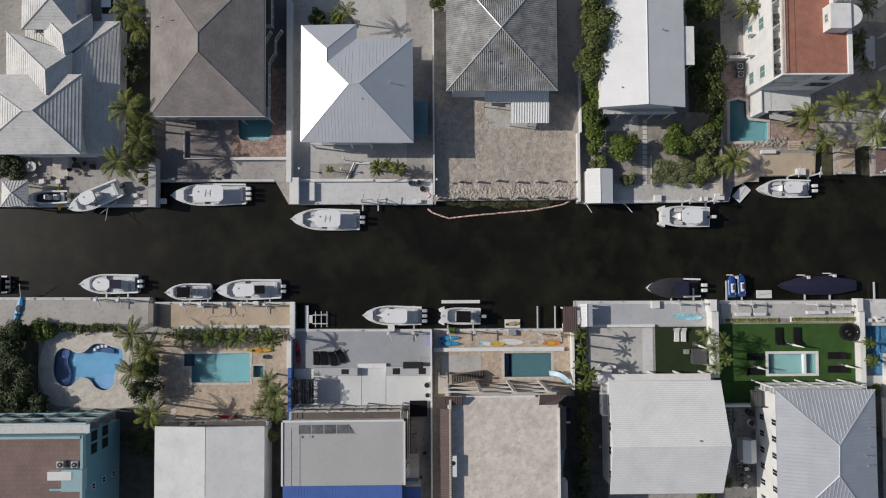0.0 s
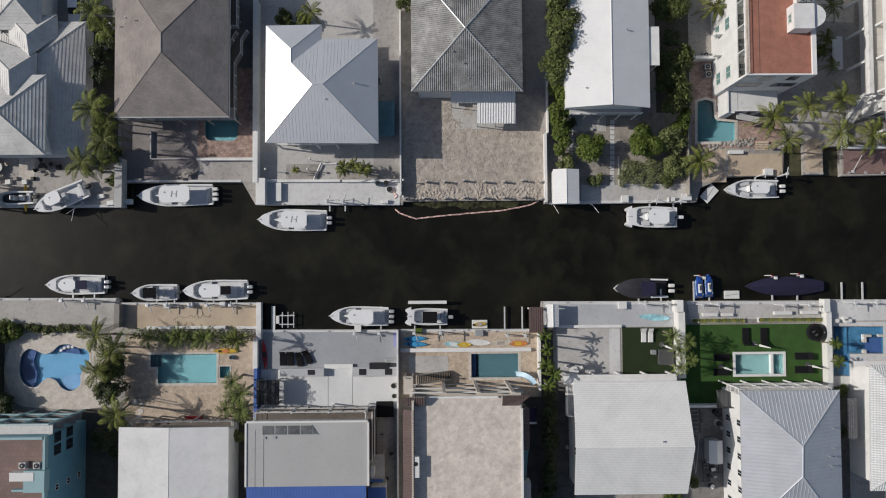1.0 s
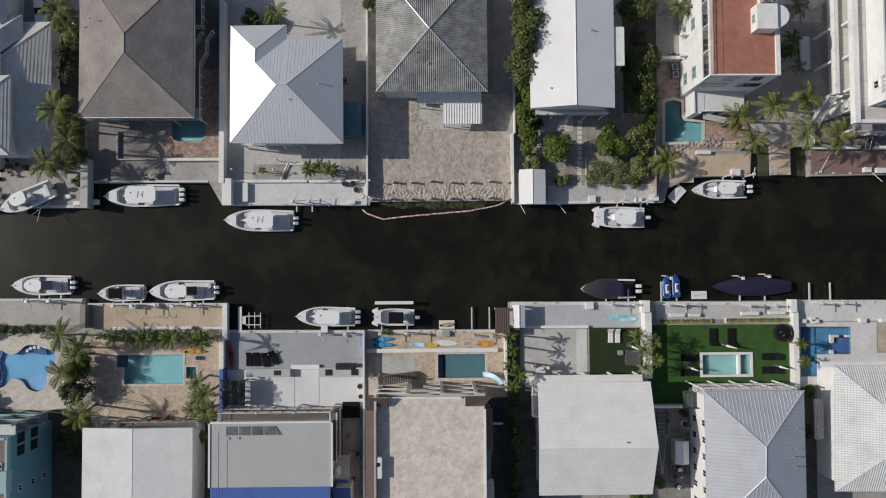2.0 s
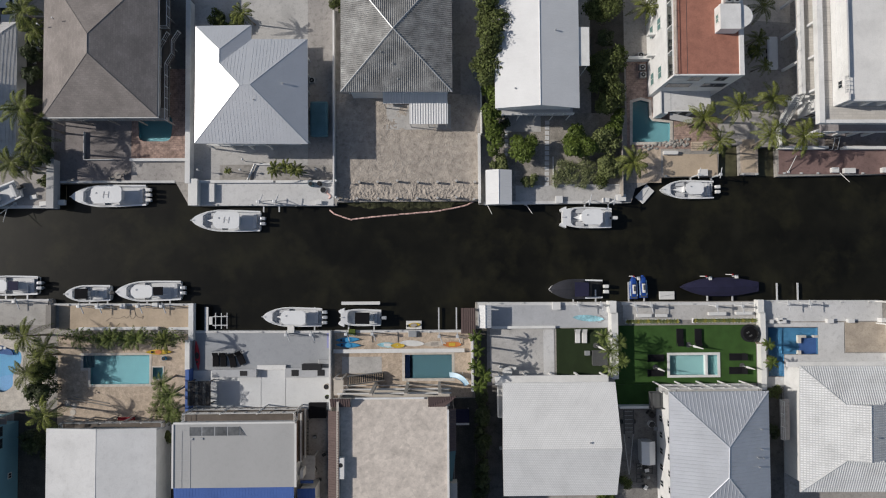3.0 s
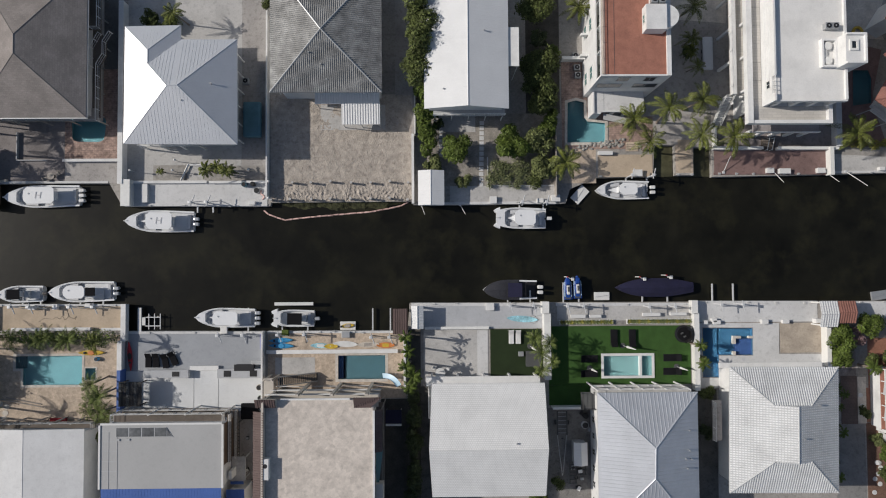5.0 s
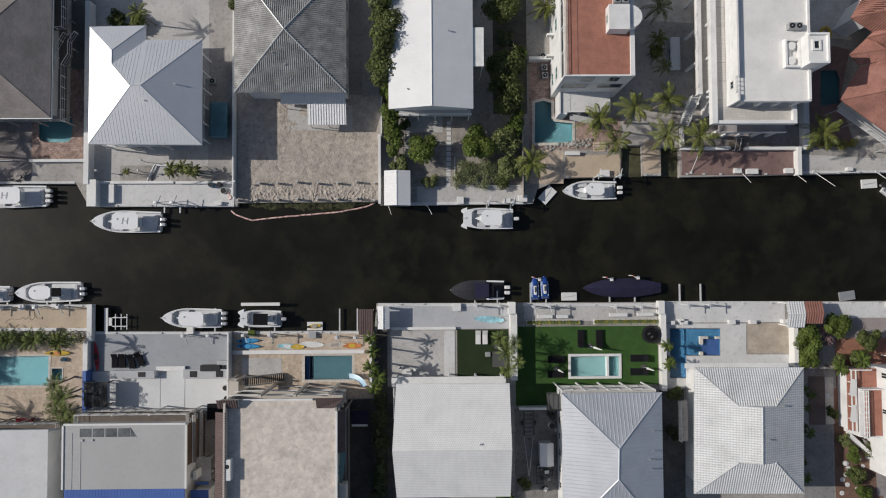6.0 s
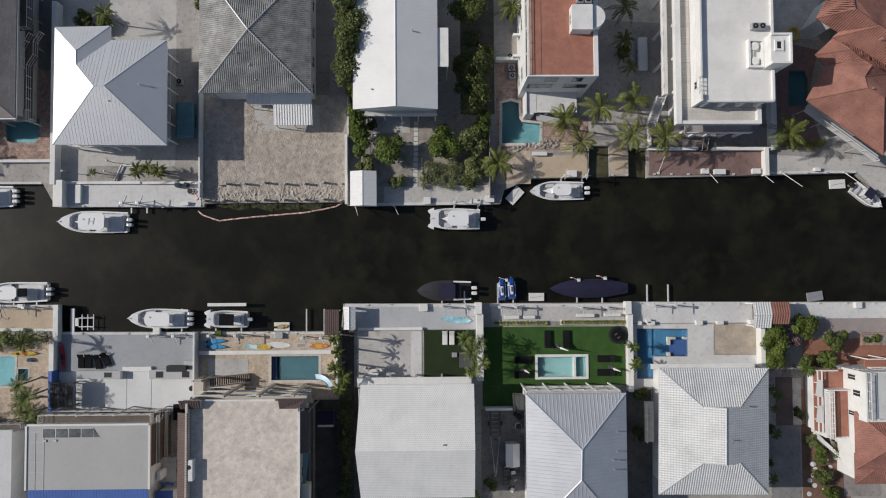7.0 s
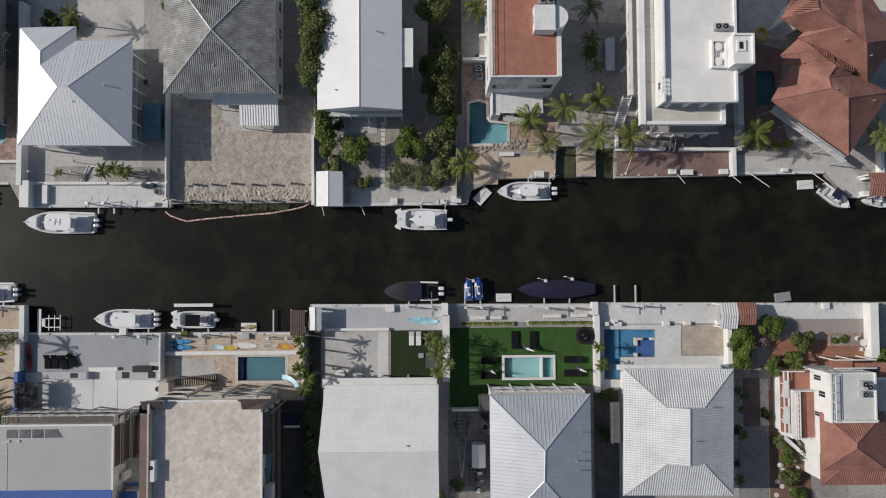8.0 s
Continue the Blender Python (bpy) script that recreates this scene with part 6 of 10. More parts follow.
# white metal gable house
h = thing("house", "house with a broad white ribbed metal gable roof", "house", (32.81, -24.94, 0))
x0, y0, x1, y1 = 23.17, -29.56, 38.1, -14.8
ym = -22.7
rw, re = 22.8, 38.02
roof(h, [[(x0, y0, 5.9), (x1, y0, 5.9), (re, ym, 8.9), (rw, ym, 8.9)], [(rw, ym, 8.9), (re, ym, 8.9), (x1, y1, 5.9), (x0, y1, 5.9)]], FINE_LINES, None, 0.2, cap_r=0.04)
walls(h, inset(x0, y0, x1, y1, 0.5), 0, 5.8, STUCCO_WHITE)
def gable_house(h, x0, y0, x1, y1, ym):
    bm = B()
    for x in (x0 + 0.5, x1 - 0.5):
        bm.faces.new([bm.verts.new(p) for p in ((x, y0 + 0.5, 5.8), (x, y1 - 0.5, 5.8), (x, ym, 8.6))])
    part("gable", bm, STUCCO_WHITE, h)
    part("porch_roof", box(B(), x0 - 0.8, y1 - 0.8, 3.0, x1 - 0.2, y1 + 0.5, 3.2), STUCCO_WHITE, h)
    part("side_balcony", box(B(), x0 - 0.5, y1 - 5.0, 2.9, x0 + 0.49, y1 - 0.8, 3.1), STUCCO_GREY, h)
    rail(h, [(x0 - 0.45, y1 - 0.9), (x0 - 0.45, y1 - 4.9), (x0 + 0.4, y1 - 4.9)], 3.1, 1.0, WHITE)
    for i in range(5):
        x = x0 + (x1 - x0 - 0.6) * i / 4
        part("post", box(B(), x - 0.12, y1 + 0.25, 0, x + 0.12, y1 + 0.48, 3.0), STUCCO_WHITE, h)
    for i in range(4):
        window(h, x0 + 0.48, y1 - 3 - i * 3.2, 4.5, 1.2, 1.3, -1, 0)
gable_house(h, x0, y0, x1, y1, ym)
vent(h, 34.0, -22.0, 8.55, 0.3)

# tall white house with a blue-grey seamed hip roof
h = thing("house", "tall white house with a blue-grey metal hip roof", "house", (55.65, -25.95, 0))
x0, y0, x1, y1 = 44.73, -34.2, 57.8, -15.94
roof(h, hip(x0, y0, x1, y1, 7.2, (51.35, -26.36, 9.6), (51.46, -22.54, 9.6)), BLUE_METAL, (0.48, 0.08, 0.04), 0.22, cap_r=0.09)
walls(h, rect(x0 + 0.7, y0 + 0.7, x1 - 0.7, y1 - 0.7), 0, 7.1, STUCCO_WHITE)
def tall_house(h, x0, y0, x1, y1):
    for z in (2.0, 5.2):
        windows_row(h, (x0 + 0.68, y1 - 3.5), (x0 + 0.68, y0 + 1.5), z, 6, 0.9, 1.3, -1, 0)
    balcony_stack(h, x0 + 0.2, y1 - 0.7, x1 - 0.4, y1 + 0.25, (2.8, 5.2), CONCRETE, STUCCO_WHITE, 4, 6.0)
    part("side_balcony", box(B(), x0 - 1.2, y1 - 3.0, 2.7, x0 + 0.69, y1 - 0.71, 2.9), GREY_FABRIC, h)
    rail(h, [(x0 - 1.1, y1 - 0.8), (x0 - 1.1, y1 - 2.9), (x0 + 0.6, y1 - 2.9)], 2.9, 1.0, BLACK)
tall_house(h, x0, y0, x1, y1)
vent(h, 56.41, -20.72, 7.6, 0.5)
vent(h, 56.33, -23.25, 7.7, 0.5)
vent(h, 55.79, -24.3, 7.9, 0.5)
vent(h, 56.51, -24.37, 7.7, 0.5)
vent(h, 55.98, -25.53, 7.8, 0.5)

# white-tiled Dutch gable house
h = thing("house", "house with a white barrel-tile roof and small gablets", "house", (71.81, -22.33, 0))
a, b, c, d = (62.16, -29.32, 6.3), (76.62, -29.46, 6.3), (76.99, -12.99, 6.3), (62.5, -12.87, 6.3)
n1, n2, s1_, s2_ = (67.45, -17.64, 8.1), (72.26, -17.68, 8.1), (67.31, -24.83, 8.1), (72.12, -24.87, 8.1)
rn, rs = (70.09, -17.62, 9), (69.95, -24.88, 9)
roof(h, [[a, b, s2_, s1_], [b, c, n2, rn, rs, s2_], [c, d, n1, n2], [d, a, s1_, rs, rn, n1]], WHITE_TILE, (0.31, 0.16, 0.07), 0.2, cap_r=0.1)
bm = B()
bm.faces.new([bm.verts.new(p) for p in (n1, n2, rn)])
bm.faces.new([bm.verts.new(p) for p in (s1_, s2_, rs)])
part("gablet", bm, STUCCO_WHITE, h)
walls(h, [(a[0] + 1.3, a[1] + 0.6), (b[0] - 0.6, b[1] + 0.6), (c[0] - 0.6, c[1] - 0.6), (d[0] + 1.3, d[1] - 0.6)], 0, 6.3, STUCCO_WHITE)
part("side_walk", box(B(), a[0] - 0.7, a[1] + 6.0, 2.9, a[0] + 0.55, d[1] - 5.0, 3.1), CONCRETE_D, h)
rail(h, [(a[0] - 0.65, d[1] - 5.1), (a[0] - 0.65, a[1] + 6.1)], 3.1, 1.0, WHITE)
part("porch_roof", box(B(), a[0] + 0.3, d[1] - 0.6, 3.0, c[0] - 0.3, d[1] + 0.1, 3.15), STUCCO_WHITE, h)
vent(h, 70.95, -21.81, 8.5, 0.4)
vent(h, 73.48, -17.71, 7.6, 0.4)

# white terraced villa with a red tile roof
h = thing("house", "white terraced villa with a red clay-tile hip roof", "house", (95.84, -22.54, 0))
x0, y0, x1, y1 = 88.75, -26.5, 97.4, -18.95
roof(h, hip(x0, y0, x1, y1, 5.6, (92.1, -23.1, 7.8), (92.16, -22.45, 7.8)), CLAY, TILE, 0.2, cap_r=0.1)
walls(h, inset(x0, y0, x1, y1, 0.4), 0, 5.6, STUCCO_WHITE)
roof(h, hip(89.1, -28.75, 99.6, -24.6, 4.8, (91.2, -26.65, 5.5), (97.2, -26.65, 5.5)), CLAY, TILE, 0.2, cap_r=0.1)
walls(h, inset(89.1, -28.75, 99.6, -24.6, 0.45), 0, 4.75, STUCCO_WHITE)
def terraced(h):
    a, b, c, d = 89.1, -19.95, 95.3, -13.5
    part("wall", box(B(), a, b, 0, c, d, 7.0), STUCCO_WHITE, h)
    part("roof_deck", prism(B(), rect(a + 0.25, b + 0.2, c - 0.2, d - 0.2), 7.0, 7.05), mat("pale_grey_roof_coating", (0.55, 0.56, 0.55), 0.85, var=0.05, dirt=0.06), h)
    part("parapet", box(B(), a, b, 7.0, a + 0.22, d, 7.5), STUCCO_WHITE, h)
    part("parapet", box(B(), a + 0.23, b, 7.0, c, b + 0.2, 7.35), STUCCO_WHITE, h)
    part("parapet", box(B(), c - 0.2, b + 0.21, 7.0, c, d, 7.25), STUCCO_WHITE, h)
    part("roof_bench", box(B(), a + 0.75, b + 0.3, 7.05, a + 1.35, d - 0.4, 7.3, 0.03), GREY_PAINT, h)
    rail(h, [(a + 0.35, b + 0.3), (a + 0.35, d)], 7.05, 1.0, WHITE, 1.3)
    rail(h, [(a + 0.3, b + 0.35), (c - 0.2, b + 0.35)], 7.05, 0.8, WHITE, 1.6)
    for y, z, w, t in ((d - 1.0, 4.6, 0.8, 1.7), (d - 3.0, 5.6, 0.9, 1.6), (b + 0.6, 4.4, 0.7, 1.3)):
        window(h, a - 0.01, y, z, w, t, -1, 0)
    for x in (a + 1.2, a + 3.4, a + 5.2):
        window(h, x, d + 0.01, 4.6, 1.2, 1.6, 0, 1)
    # middle terrace: red floor behind a white lattice rail
    a2, b2, d2 = 86.0, -22.85, -16.3
    part("terrace_wall", box(B(), a2, b2, 0, a - 0.02, d2, 3.7), STUCCO_WHITE, h)
    part("terrace_floor", box(B(), a2 + 0.75, b2 + 0.15, 3.702, a - 0.1, d2 - 0.15, 3.75), RED_DECK, h)
    part("terrace_end_wall", box(B(), a2, d2 - 0.14, 3.7, a - 0.03, d2, 4.3), STUCCO_WHITE, h)
    lattice = B()
    for x in (a2 + 0.05, a2 + 0.35, a2 + 0.65):
        box(lattice, x, b2, 4.5, x + 0.1, d2 - 0.15, 4.6)
    for i in range(10):
        y = b2 + (d2 - b2 - 0.3) * i / 9
        box(lattice, a2 + 0.02, y, 4.42, a2 + 0.78, y + 0.1, 4.49)
    part("lattice", lattice, WHITE, h)
    for y in (b2 + 0.1, (b2 + d2) / 2, d2 - 0.4):
        for x in (a2 + 0.1, a2 + 0.65):
            part("lattice_post", box(B(), x - 0.06, y, 3.7, x + 0.06, y + 0.12, 4.42), WHITE, h)
    part("terrace_seat", box(B(), a2 + 1.3, b2 + 0.2, 3.75, a2 + 1.42, d2 - 0.2, 3.8), CLAY_BROWN, h)
    # lower gallery beside the walk, with hung sails
    a3, b3, d3 = 85.0, -22.2, -13.75
    part("gallery_wall", box(B(), a3 + 0.3, b3 + 0.1, 0, a2 - 0.02, d3 - 0.1, 2.6), STUCCO_WHITE, h)
    part("gallery_floor", box(B(), a3, b3, 2.6, a2 - 0.02, d3, 2.75), RED_DECK, h)
    part("gallery_floor", box(B(), a2 - 0.01, d2 + 0.02, 2.6, a - 0.03, d3, 2.75), RED_DECK, h)
    part("gallery_wall", box(B(), a2 - 0.01, d2 + 0.05, 0, a - 0.05, d3 - 0.1, 2.59), STUCCO_WHITE, h)
    for x in (a3, a3 + 0.6):
        part("gallery_beam", box(B(), x, b3, 3.5, x + 0.14, d3, 3.64), WHITE, h)
    part("gallery_beam", box(B(), a3 + 0.75, d3 - 0.16, 3.5, a3 + 2.9, d3, 3.64), WHITE, h)
    for i in range(6):
        y = b3 + (d3 - b3 - 0.14) * i / 5
        part("gallery_beam", box(B(), a3 + 0.15, y, 3.5, a3 + 0.59, y + 0.14, 3.62), WHITE, h)
        part("gallery_post", box(B(), a3 + 0.01, y, 2.75, a3 + 0.13, y + 0.13, 3.5), WHITE, h)
    for y in (-17.3, -20.8):
        part("shade_sail", prism(B(), [(a3 - 0.35, y + 0.1), (a3 + 0.6, y - 0.1), (a3 + 0.55, y + 2.2), (a3 - 0.05, y + 2.35)], 3.66, 3.69), PLASTIC_W, h)
    part("retaining_wall", prism(B(), [(86.3, -23.0), (92.0, -28.3), (92.0, -28.9), (86.3, -23.6)], 0, 1.3), STUCCO_WHITE, h)
    part("side_stair", prism(B(), [(88.3, -25.2), (89.4, -26.2), (89.4, -24.6), (88.3, -23.9)], 0, 0.9), DECK_BROWN, h)
    # wing toward the canal
    part("wall", box(B(), c + 0.02, -19.3, 0, 99.6, -14.6, 5.2), STUCCO_WHITE, h)
    part("wing_deck", box(B(), c + 0.2, -19.1, 5.2, 99.4, -14.8, 5.25), CONCRETE, h)
    roof(h, [[(94.7, -14.6, 4.3), (101.0, -14.6, 4.3), (101.0, -12.7, 3.8), (94.7, -12.7, 3.8)]], CLAY, TILE, 0.12)
    part("roof_light", box(B(), 95.8, -14.0, 4.2, 97.6, -13.2, 4.32, 0.02), GLASS, h)
    part("canal_balcony", box(B(), 91.7, -13.49, 3.2, 94.65, -12.2, 3.4), RED_DECK, h)
    for y in (-12.3, -13.4):
        part("balcony_beam", box(B(), 91.5, y, 4.2, 97.4, y + 0.14, 4.34), WHITE, h)
    for x in (91.6, 94.4, 97.2):
        part("balcony_post", box(B(), x, -12.3, 0, x + 0.14, -12.16, 4.2), WHITE, h)
terraced(h)
ac_unit(93.54, -14.92, 7.05)
ac_unit(93.5, -16.24, 7.05)
ac_unit(94.13, -15.29, 7.05)

# small huts at the seawalls
def hut(x0, y0, x1, y1, ze, zr, material, seam, label, axis="y"):
    t = thing("hut", label, "hut", ((x0 + x1) / 2, (y0 + y1) / 2, 0))
    if axis == "x":
        ym = (y0 + y1) / 2
        faces = [[(x0, y0, ze), (x1, y0, ze), (x1, ym, zr), (x0, ym, zr)], [(x0, ym, zr), (x1, ym, zr), (x1, y1, ze), (x0, y1, ze)]]
    elif axis == "y":
        xm = (x0 + x1) / 2
        faces = [[(x0, y0, ze), (xm, y0, zr), (xm, y1, zr), (x0, y1, ze)], [(xm, y0, zr), (x1, y0, ze), (x1, y1, ze), (xm, y1, zr)]]
    else:
        ap = ((x0 + x1) / 2, (y0 + y1) / 2, zr)
        q = [(x0, y0, ze), (x1, y0, ze), (x1, y1, ze), (x0, y1, ze)]
        faces = [[q[i], q[(i + 1) % 4], ap] for i in range(4)]
    roof(t, faces, material, seam, 0.1, cap_r=0.06)
    for x in (x0 + 0.25, x1 - 0.25):
        for y in (y0 + 0.25, y1 - 0.25):
            part("post", box(B(), x - 0.09, y - 0.09, 0, x + 0.09, y + 0.09, ze - 0.05), WHITE, t)
    part("counter", box(B(), x0 + 0.4, y0 + 0.4, 0, x1 - 0.4, y0 + 1.0, 1.0), STUCCO_WHITE, t)
    return t
hut(-58.84, 9.13, -55.26, 12.63, 2.8, 3.6, SILVER_METAL, (0.4, 0.07, 0.05), "small open pavilion with a silver pyramid roof", "p")
hut(17.87, -8.59, 19.85, -5.09, 2.6, 2.7, CLAY_BROWN, (0.3, 0.12, 0.04), "tiki-size dock shelter with a brown tiled roof", "x")
hut(20.38, -7.87, 22.06, -4.74, 2.2, 2.5, WHITE_METAL, (0.4, 0.1, 0.04), "white ribbed dock shelter", "y")
hut(76.9, -8.05, 79.33, -4.46, 2.6, 3.1, WHITE_TILE, (0.34, 0.18, 0.06), "dock shelter with white tiles", "x")
hut(79.41, -7.53, 81.92, -4.48, 2.6, 3.1, CLAY, (0.34, 0.18, 0.06), "dock shelter with red tiles", "x")
hut(98.01, 10.09, 100.52, 13.42, 2.8, 3.3, CLAY, (0.34, 0.18, 0.06), "boat hut with a red tile roof", "x")

# ---- boats ----
def loft_hull(L, W, bow=1.15, stern=0.8, blunt=0.0, keel=-0.35):
    """Half-widths and rail heights from bow (s = 0) to stern (s = 1)."""
    n = 18
    out = []
    for i in range(n + 1):
        s = i / n
        w = W / 2 * (blunt + (1 - blunt) * min(1.0, math.sin(math.pi / 2 * min(1.0, s / 0.45)) ** 0.62)) * (1 - 0.07 * max(0.0, (s - 0.6) / 0.4))
        out.append((-L / 2 + L * s, max(w, 0.04), bow + (stern - bow) * min(1.0, s * 1.3), keel * min(1.0, 0.15 + s * 2.2)))
    return out


def hull_mesh(sec, sole=0.3, rim=0.22, fore=3, aft=1):
    bm = B()
    n = len(sec)
    rows = []
    for x, w, g, k in sec:
        rows.append([bm.verts.new(p) for p in ((x, -w, g), (x, -w * 0.97, g - 0.18), (x, -w * 0.86, 0.05), (x, 0, k), (x, w * 0.86, 0.05), (x, w * 0.97, g - 0.18), (x, w, g))])
    for a, b in zip(rows, rows[1:]):
        for j in range(6):
            bm.faces.new((a[j], b[j], b[j + 1], a[j + 1]))
    bm.faces.new(rows[0])
    bm.faces.new(rows[-1][::-1])
    top, low = {}, {}
    for i in range(fore, n - aft + 1 if aft else n):
        if i >= n:
            break
        x, w, g, k = sec[i]
        iw = max(0.06, w - rim)
        if i == fore:
            iw *= 0.75
        top[i] = (bm.verts.new((x, -iw, g)), bm.verts.new((x, iw, g)))
        low[i] = (bm.verts.new((x, -iw * 0.96, sole)), bm.verts.new((x, iw * 0.96, sole)))
    ks = sorted(top)
    for a, b in zip(ks, ks[1:]):
        bm.faces.new((rows[a][0], top[a][0], top[b][0], rows[b][0]))
        bm.faces.new((rows[a][6], rows[b][6], top[b][1], top[a][1]))
        bm.faces.new((top[a][0], low[a][0], low[b][0], top[b][0]))
        bm.faces.new((top[a][1], top[b][1], low[b][1], low[a][1]))
    f, l = ks[0], ks[-1]
    for a, b in zip(range(0, f), range(1, f + 1)):
        bm.faces.new((rows[a][0], rows[a][6], rows[b][6], rows[b][0]) if b < f else (rows[a][0], rows[a][6], rows[b][6], top[b][1], top[b][0], rows[b][0]))
    bm.faces.new((top[f][0], top[f][1], low[f][1], low[f][0]))
    bm.faces.new((top[l][0], low[l][0], low[l][1], top[l][1]))
    for a, b in zip(range(l, n - 1), range(l + 1, n)):
        bm.faces.new((rows[a][0], top[a][0], top[a][1], rows[a][6], rows[b][6], rows[b][0]) if a == l else (rows[a][0], rows[a][6], rows[b][6], rows[b][0]))
    bmesh.ops.recalc_face_normals(bm, faces=bm.faces)
    deck = B()
    left = [deck.verts.new(low[k][0].co) for k in ks]
    right = [deck.verts.new(low[k][1].co) for k in ks]
    for i in range(len(ks) - 1):
        deck.faces.new((left[i], left[i + 1], right[i + 1], right[i]))
    return bm, deck


def outboard(parent, x, y, z, material, s=1.0):
    """One outboard motor: cowling, leg and lower unit."""
    m = part("outboard_motor", box(B(), x, y - 0.24 * s, z, x + 0.75 * s, y + 0.24 * s, z + 0.62 * s, 0.13 * s), material, parent)
    part("motor_leg", box(B(), x + 0.2 * s, y - 0.09 * s, z - 0.9, x + 0.5 * s, y + 0.09 * s, z + 0.02, 0.03), COWL_GREY, m)
    part("tilt_bracket", box(B(), x - 0.2, y - 0.12 * s, z - 0.35, x + 0.22 * s, y + 0.12 * s, z + 0.1, 0.02), BLACK, m)


def boat(label, L, W, engines=2, motor=None, top=(-0.05, 0.22, 0.62), top_material=None, marks=False, seat=None, dark=None, blunt=0.0, rim=0.22, group="moored boats", sole_material=None, cushions=True):
    """An open motor boat; its bow points to -x, z = 0 is the waterline. top: start, end and width of the hard top as shares of L and W."""
    t = thing("boat", label, "boat", (0, 0, 0), group)
    sec = loft_hull(L, W, blunt=blunt)
    hb, db = hull_mesh(sec, rim=rim)
    part("hull", hb, GEL, t)
    part("deck", db, sole_material or GEL_GREY, t)
    bm = B()
    tube(bm, (-L / 2 - 0.12, 0, 1.17), (-L / 2 + 0.4, 0, 1.17), 0.06, 0.09)
    part("bow_roller", bm, ALU, t)
    if cushions:
        for sgn in (-1, 1):
            bm = B()
            a, b = 5, 8
            pts = [(sec[a][0], sgn * (sec[a][1] - rim) * 0.5), (sec[a][0], sgn * (sec[a][1] - rim - 0.04)), (sec[b][0], sgn * (sec[b][1] - rim - 0.06)), (sec[b][0], sgn * (sec[b][1] - rim - 0.6))]
            prism(bm, pts, 0.3, 0.78)
            part("bow_cushion", bm, CUSHION, t)
        a, b = 4, 7
        pts = [(sec[a][0], 0.0), (sec[b][0] + 0.25, -(sec[b][1] - rim) * 0.42), (sec[b][0] + 0.25, (sec[b][1] - rim) * 0.42)]
        part("bow_platform", prism(B(), pts, 0.3, 0.86), GEL, t)
        part("bow_floor", prism(B(), [(sec[4][0], -(sec[4][1] - rim) * 0.9), (sec[9][0], -(sec[9][1] - rim) * 0.9), (sec[9][0], (sec[9][1] - rim) * 0.9), (sec[4][0], (sec[4][1] - rim) * 0.9)], 0.302, 0.32), BOW_GREY, t)
    x0, x1, w = top
    cx0, cx1 = L * (x0 + 0.02), L * (x0 + (x1 - x0) * 0.62)
    cw = W * 0.17
    part("console", box(B(), cx0, -cw, 0.3, cx1, cw, 1.45, 0.1), GEL, t)
    bm = B()
    bm.faces.new([bm.verts.new(p) for p in ((cx0 + 0.1, -cw, 1.4), (cx0 + 0.1, cw, 1.4), (cx0 + 0.45, cw * 0.9, 1.95), (cx0 + 0.45, -cw * 0.9, 1.95))])
    r = bmesh.ops.extrude_face_region(bm, geom=list(bm.faces))
    bmesh.ops.translate(bm, verts=[v for v in r["geom"] if isinstance(v, bmesh.types.BMVert)], vec=(0.03, 0, 0.01))
    part("windscreen", bm, GLASS, t)
    lx = cx1 + 0.5
    part("leaning_post", box(B(), lx, -cw * 1.1, 0.3, lx + 0.6, cw * 1.1, 1.15, 0.08), seat or PLASTIC_W, t)
    part("stern_seat", box(B(), L / 2 - 0.95, -W * 0.33, 0.3, L / 2 - 0.5, W * 0.33, 0.72, 0.06), seat or CUSHION, t)
    if w > 0:
        bm = B()
        tx0, tx1, ty = L * x0, L * x1, W * w / 2
        rr = min(0.35, ty * 0.5)
        prism(bm, [(tx0 + rr * 1.6, -ty), (tx1 - rr, -ty), (tx1, -ty + rr), (tx1, ty - rr), (tx1 - rr, ty), (tx0 + rr * 1.6, ty), (tx0 + 0.1, ty - rr * 1.2), (tx0, 0), (tx0 + 0.1, -ty + rr * 1.2)], 2.3, 2.42)
        hard = part("hard_top", bm, top_material or GEL, t)
        for px in (cx0 + 0.25, cx1 + 0.3):
            for sgn in (-1, 1):
                part("top_post", tube(B(), (px, sgn * cw * 1.15, 0.35), (px, sgn * ty * 0.8, 2.3), 0.035, seg=6), ALU, t)
        if marks:
            bm = B()
            mx = tx0 + (tx1 - tx0) * 0.42
            for px, sx, sy in ((mx, 0.14, 0.9), (mx + 0.65, 0.14, 0.9), (mx + 0.32, 0.6, 0.14)):
                obox(bm, px, 0, 2.42, sx, sy, 0.05, -8)
            part("antenna_mount", bm, GEL_GREY if marks == 1 else CUSHION, hard)
        part("radar_dome", lathe(B(), [(tx0 + 0.8, 0.25, 2.42, 0.12), (tx0 + 0.8, 0.25, 2.5, 0.10)], 10), COWL_GREY, hard)
    if dark:
        a, b, ww, m = dark
        part("dark_canopy", box(B(), L * a, -W * ww / 2, 2.25, L * b, W * ww / 2, 2.33, 0.03), m, t)
        for px in (L * a + 0.1, L * b - 0.1):
            for sgn in (-1, 1):
                part("canopy_post", tube(B(), (px, sgn * (W * ww / 2 - 0.08), 0.5), (px, sgn * (W * ww / 2 - 0.08), 2.25), 0.03, seg=6), ALU, t)
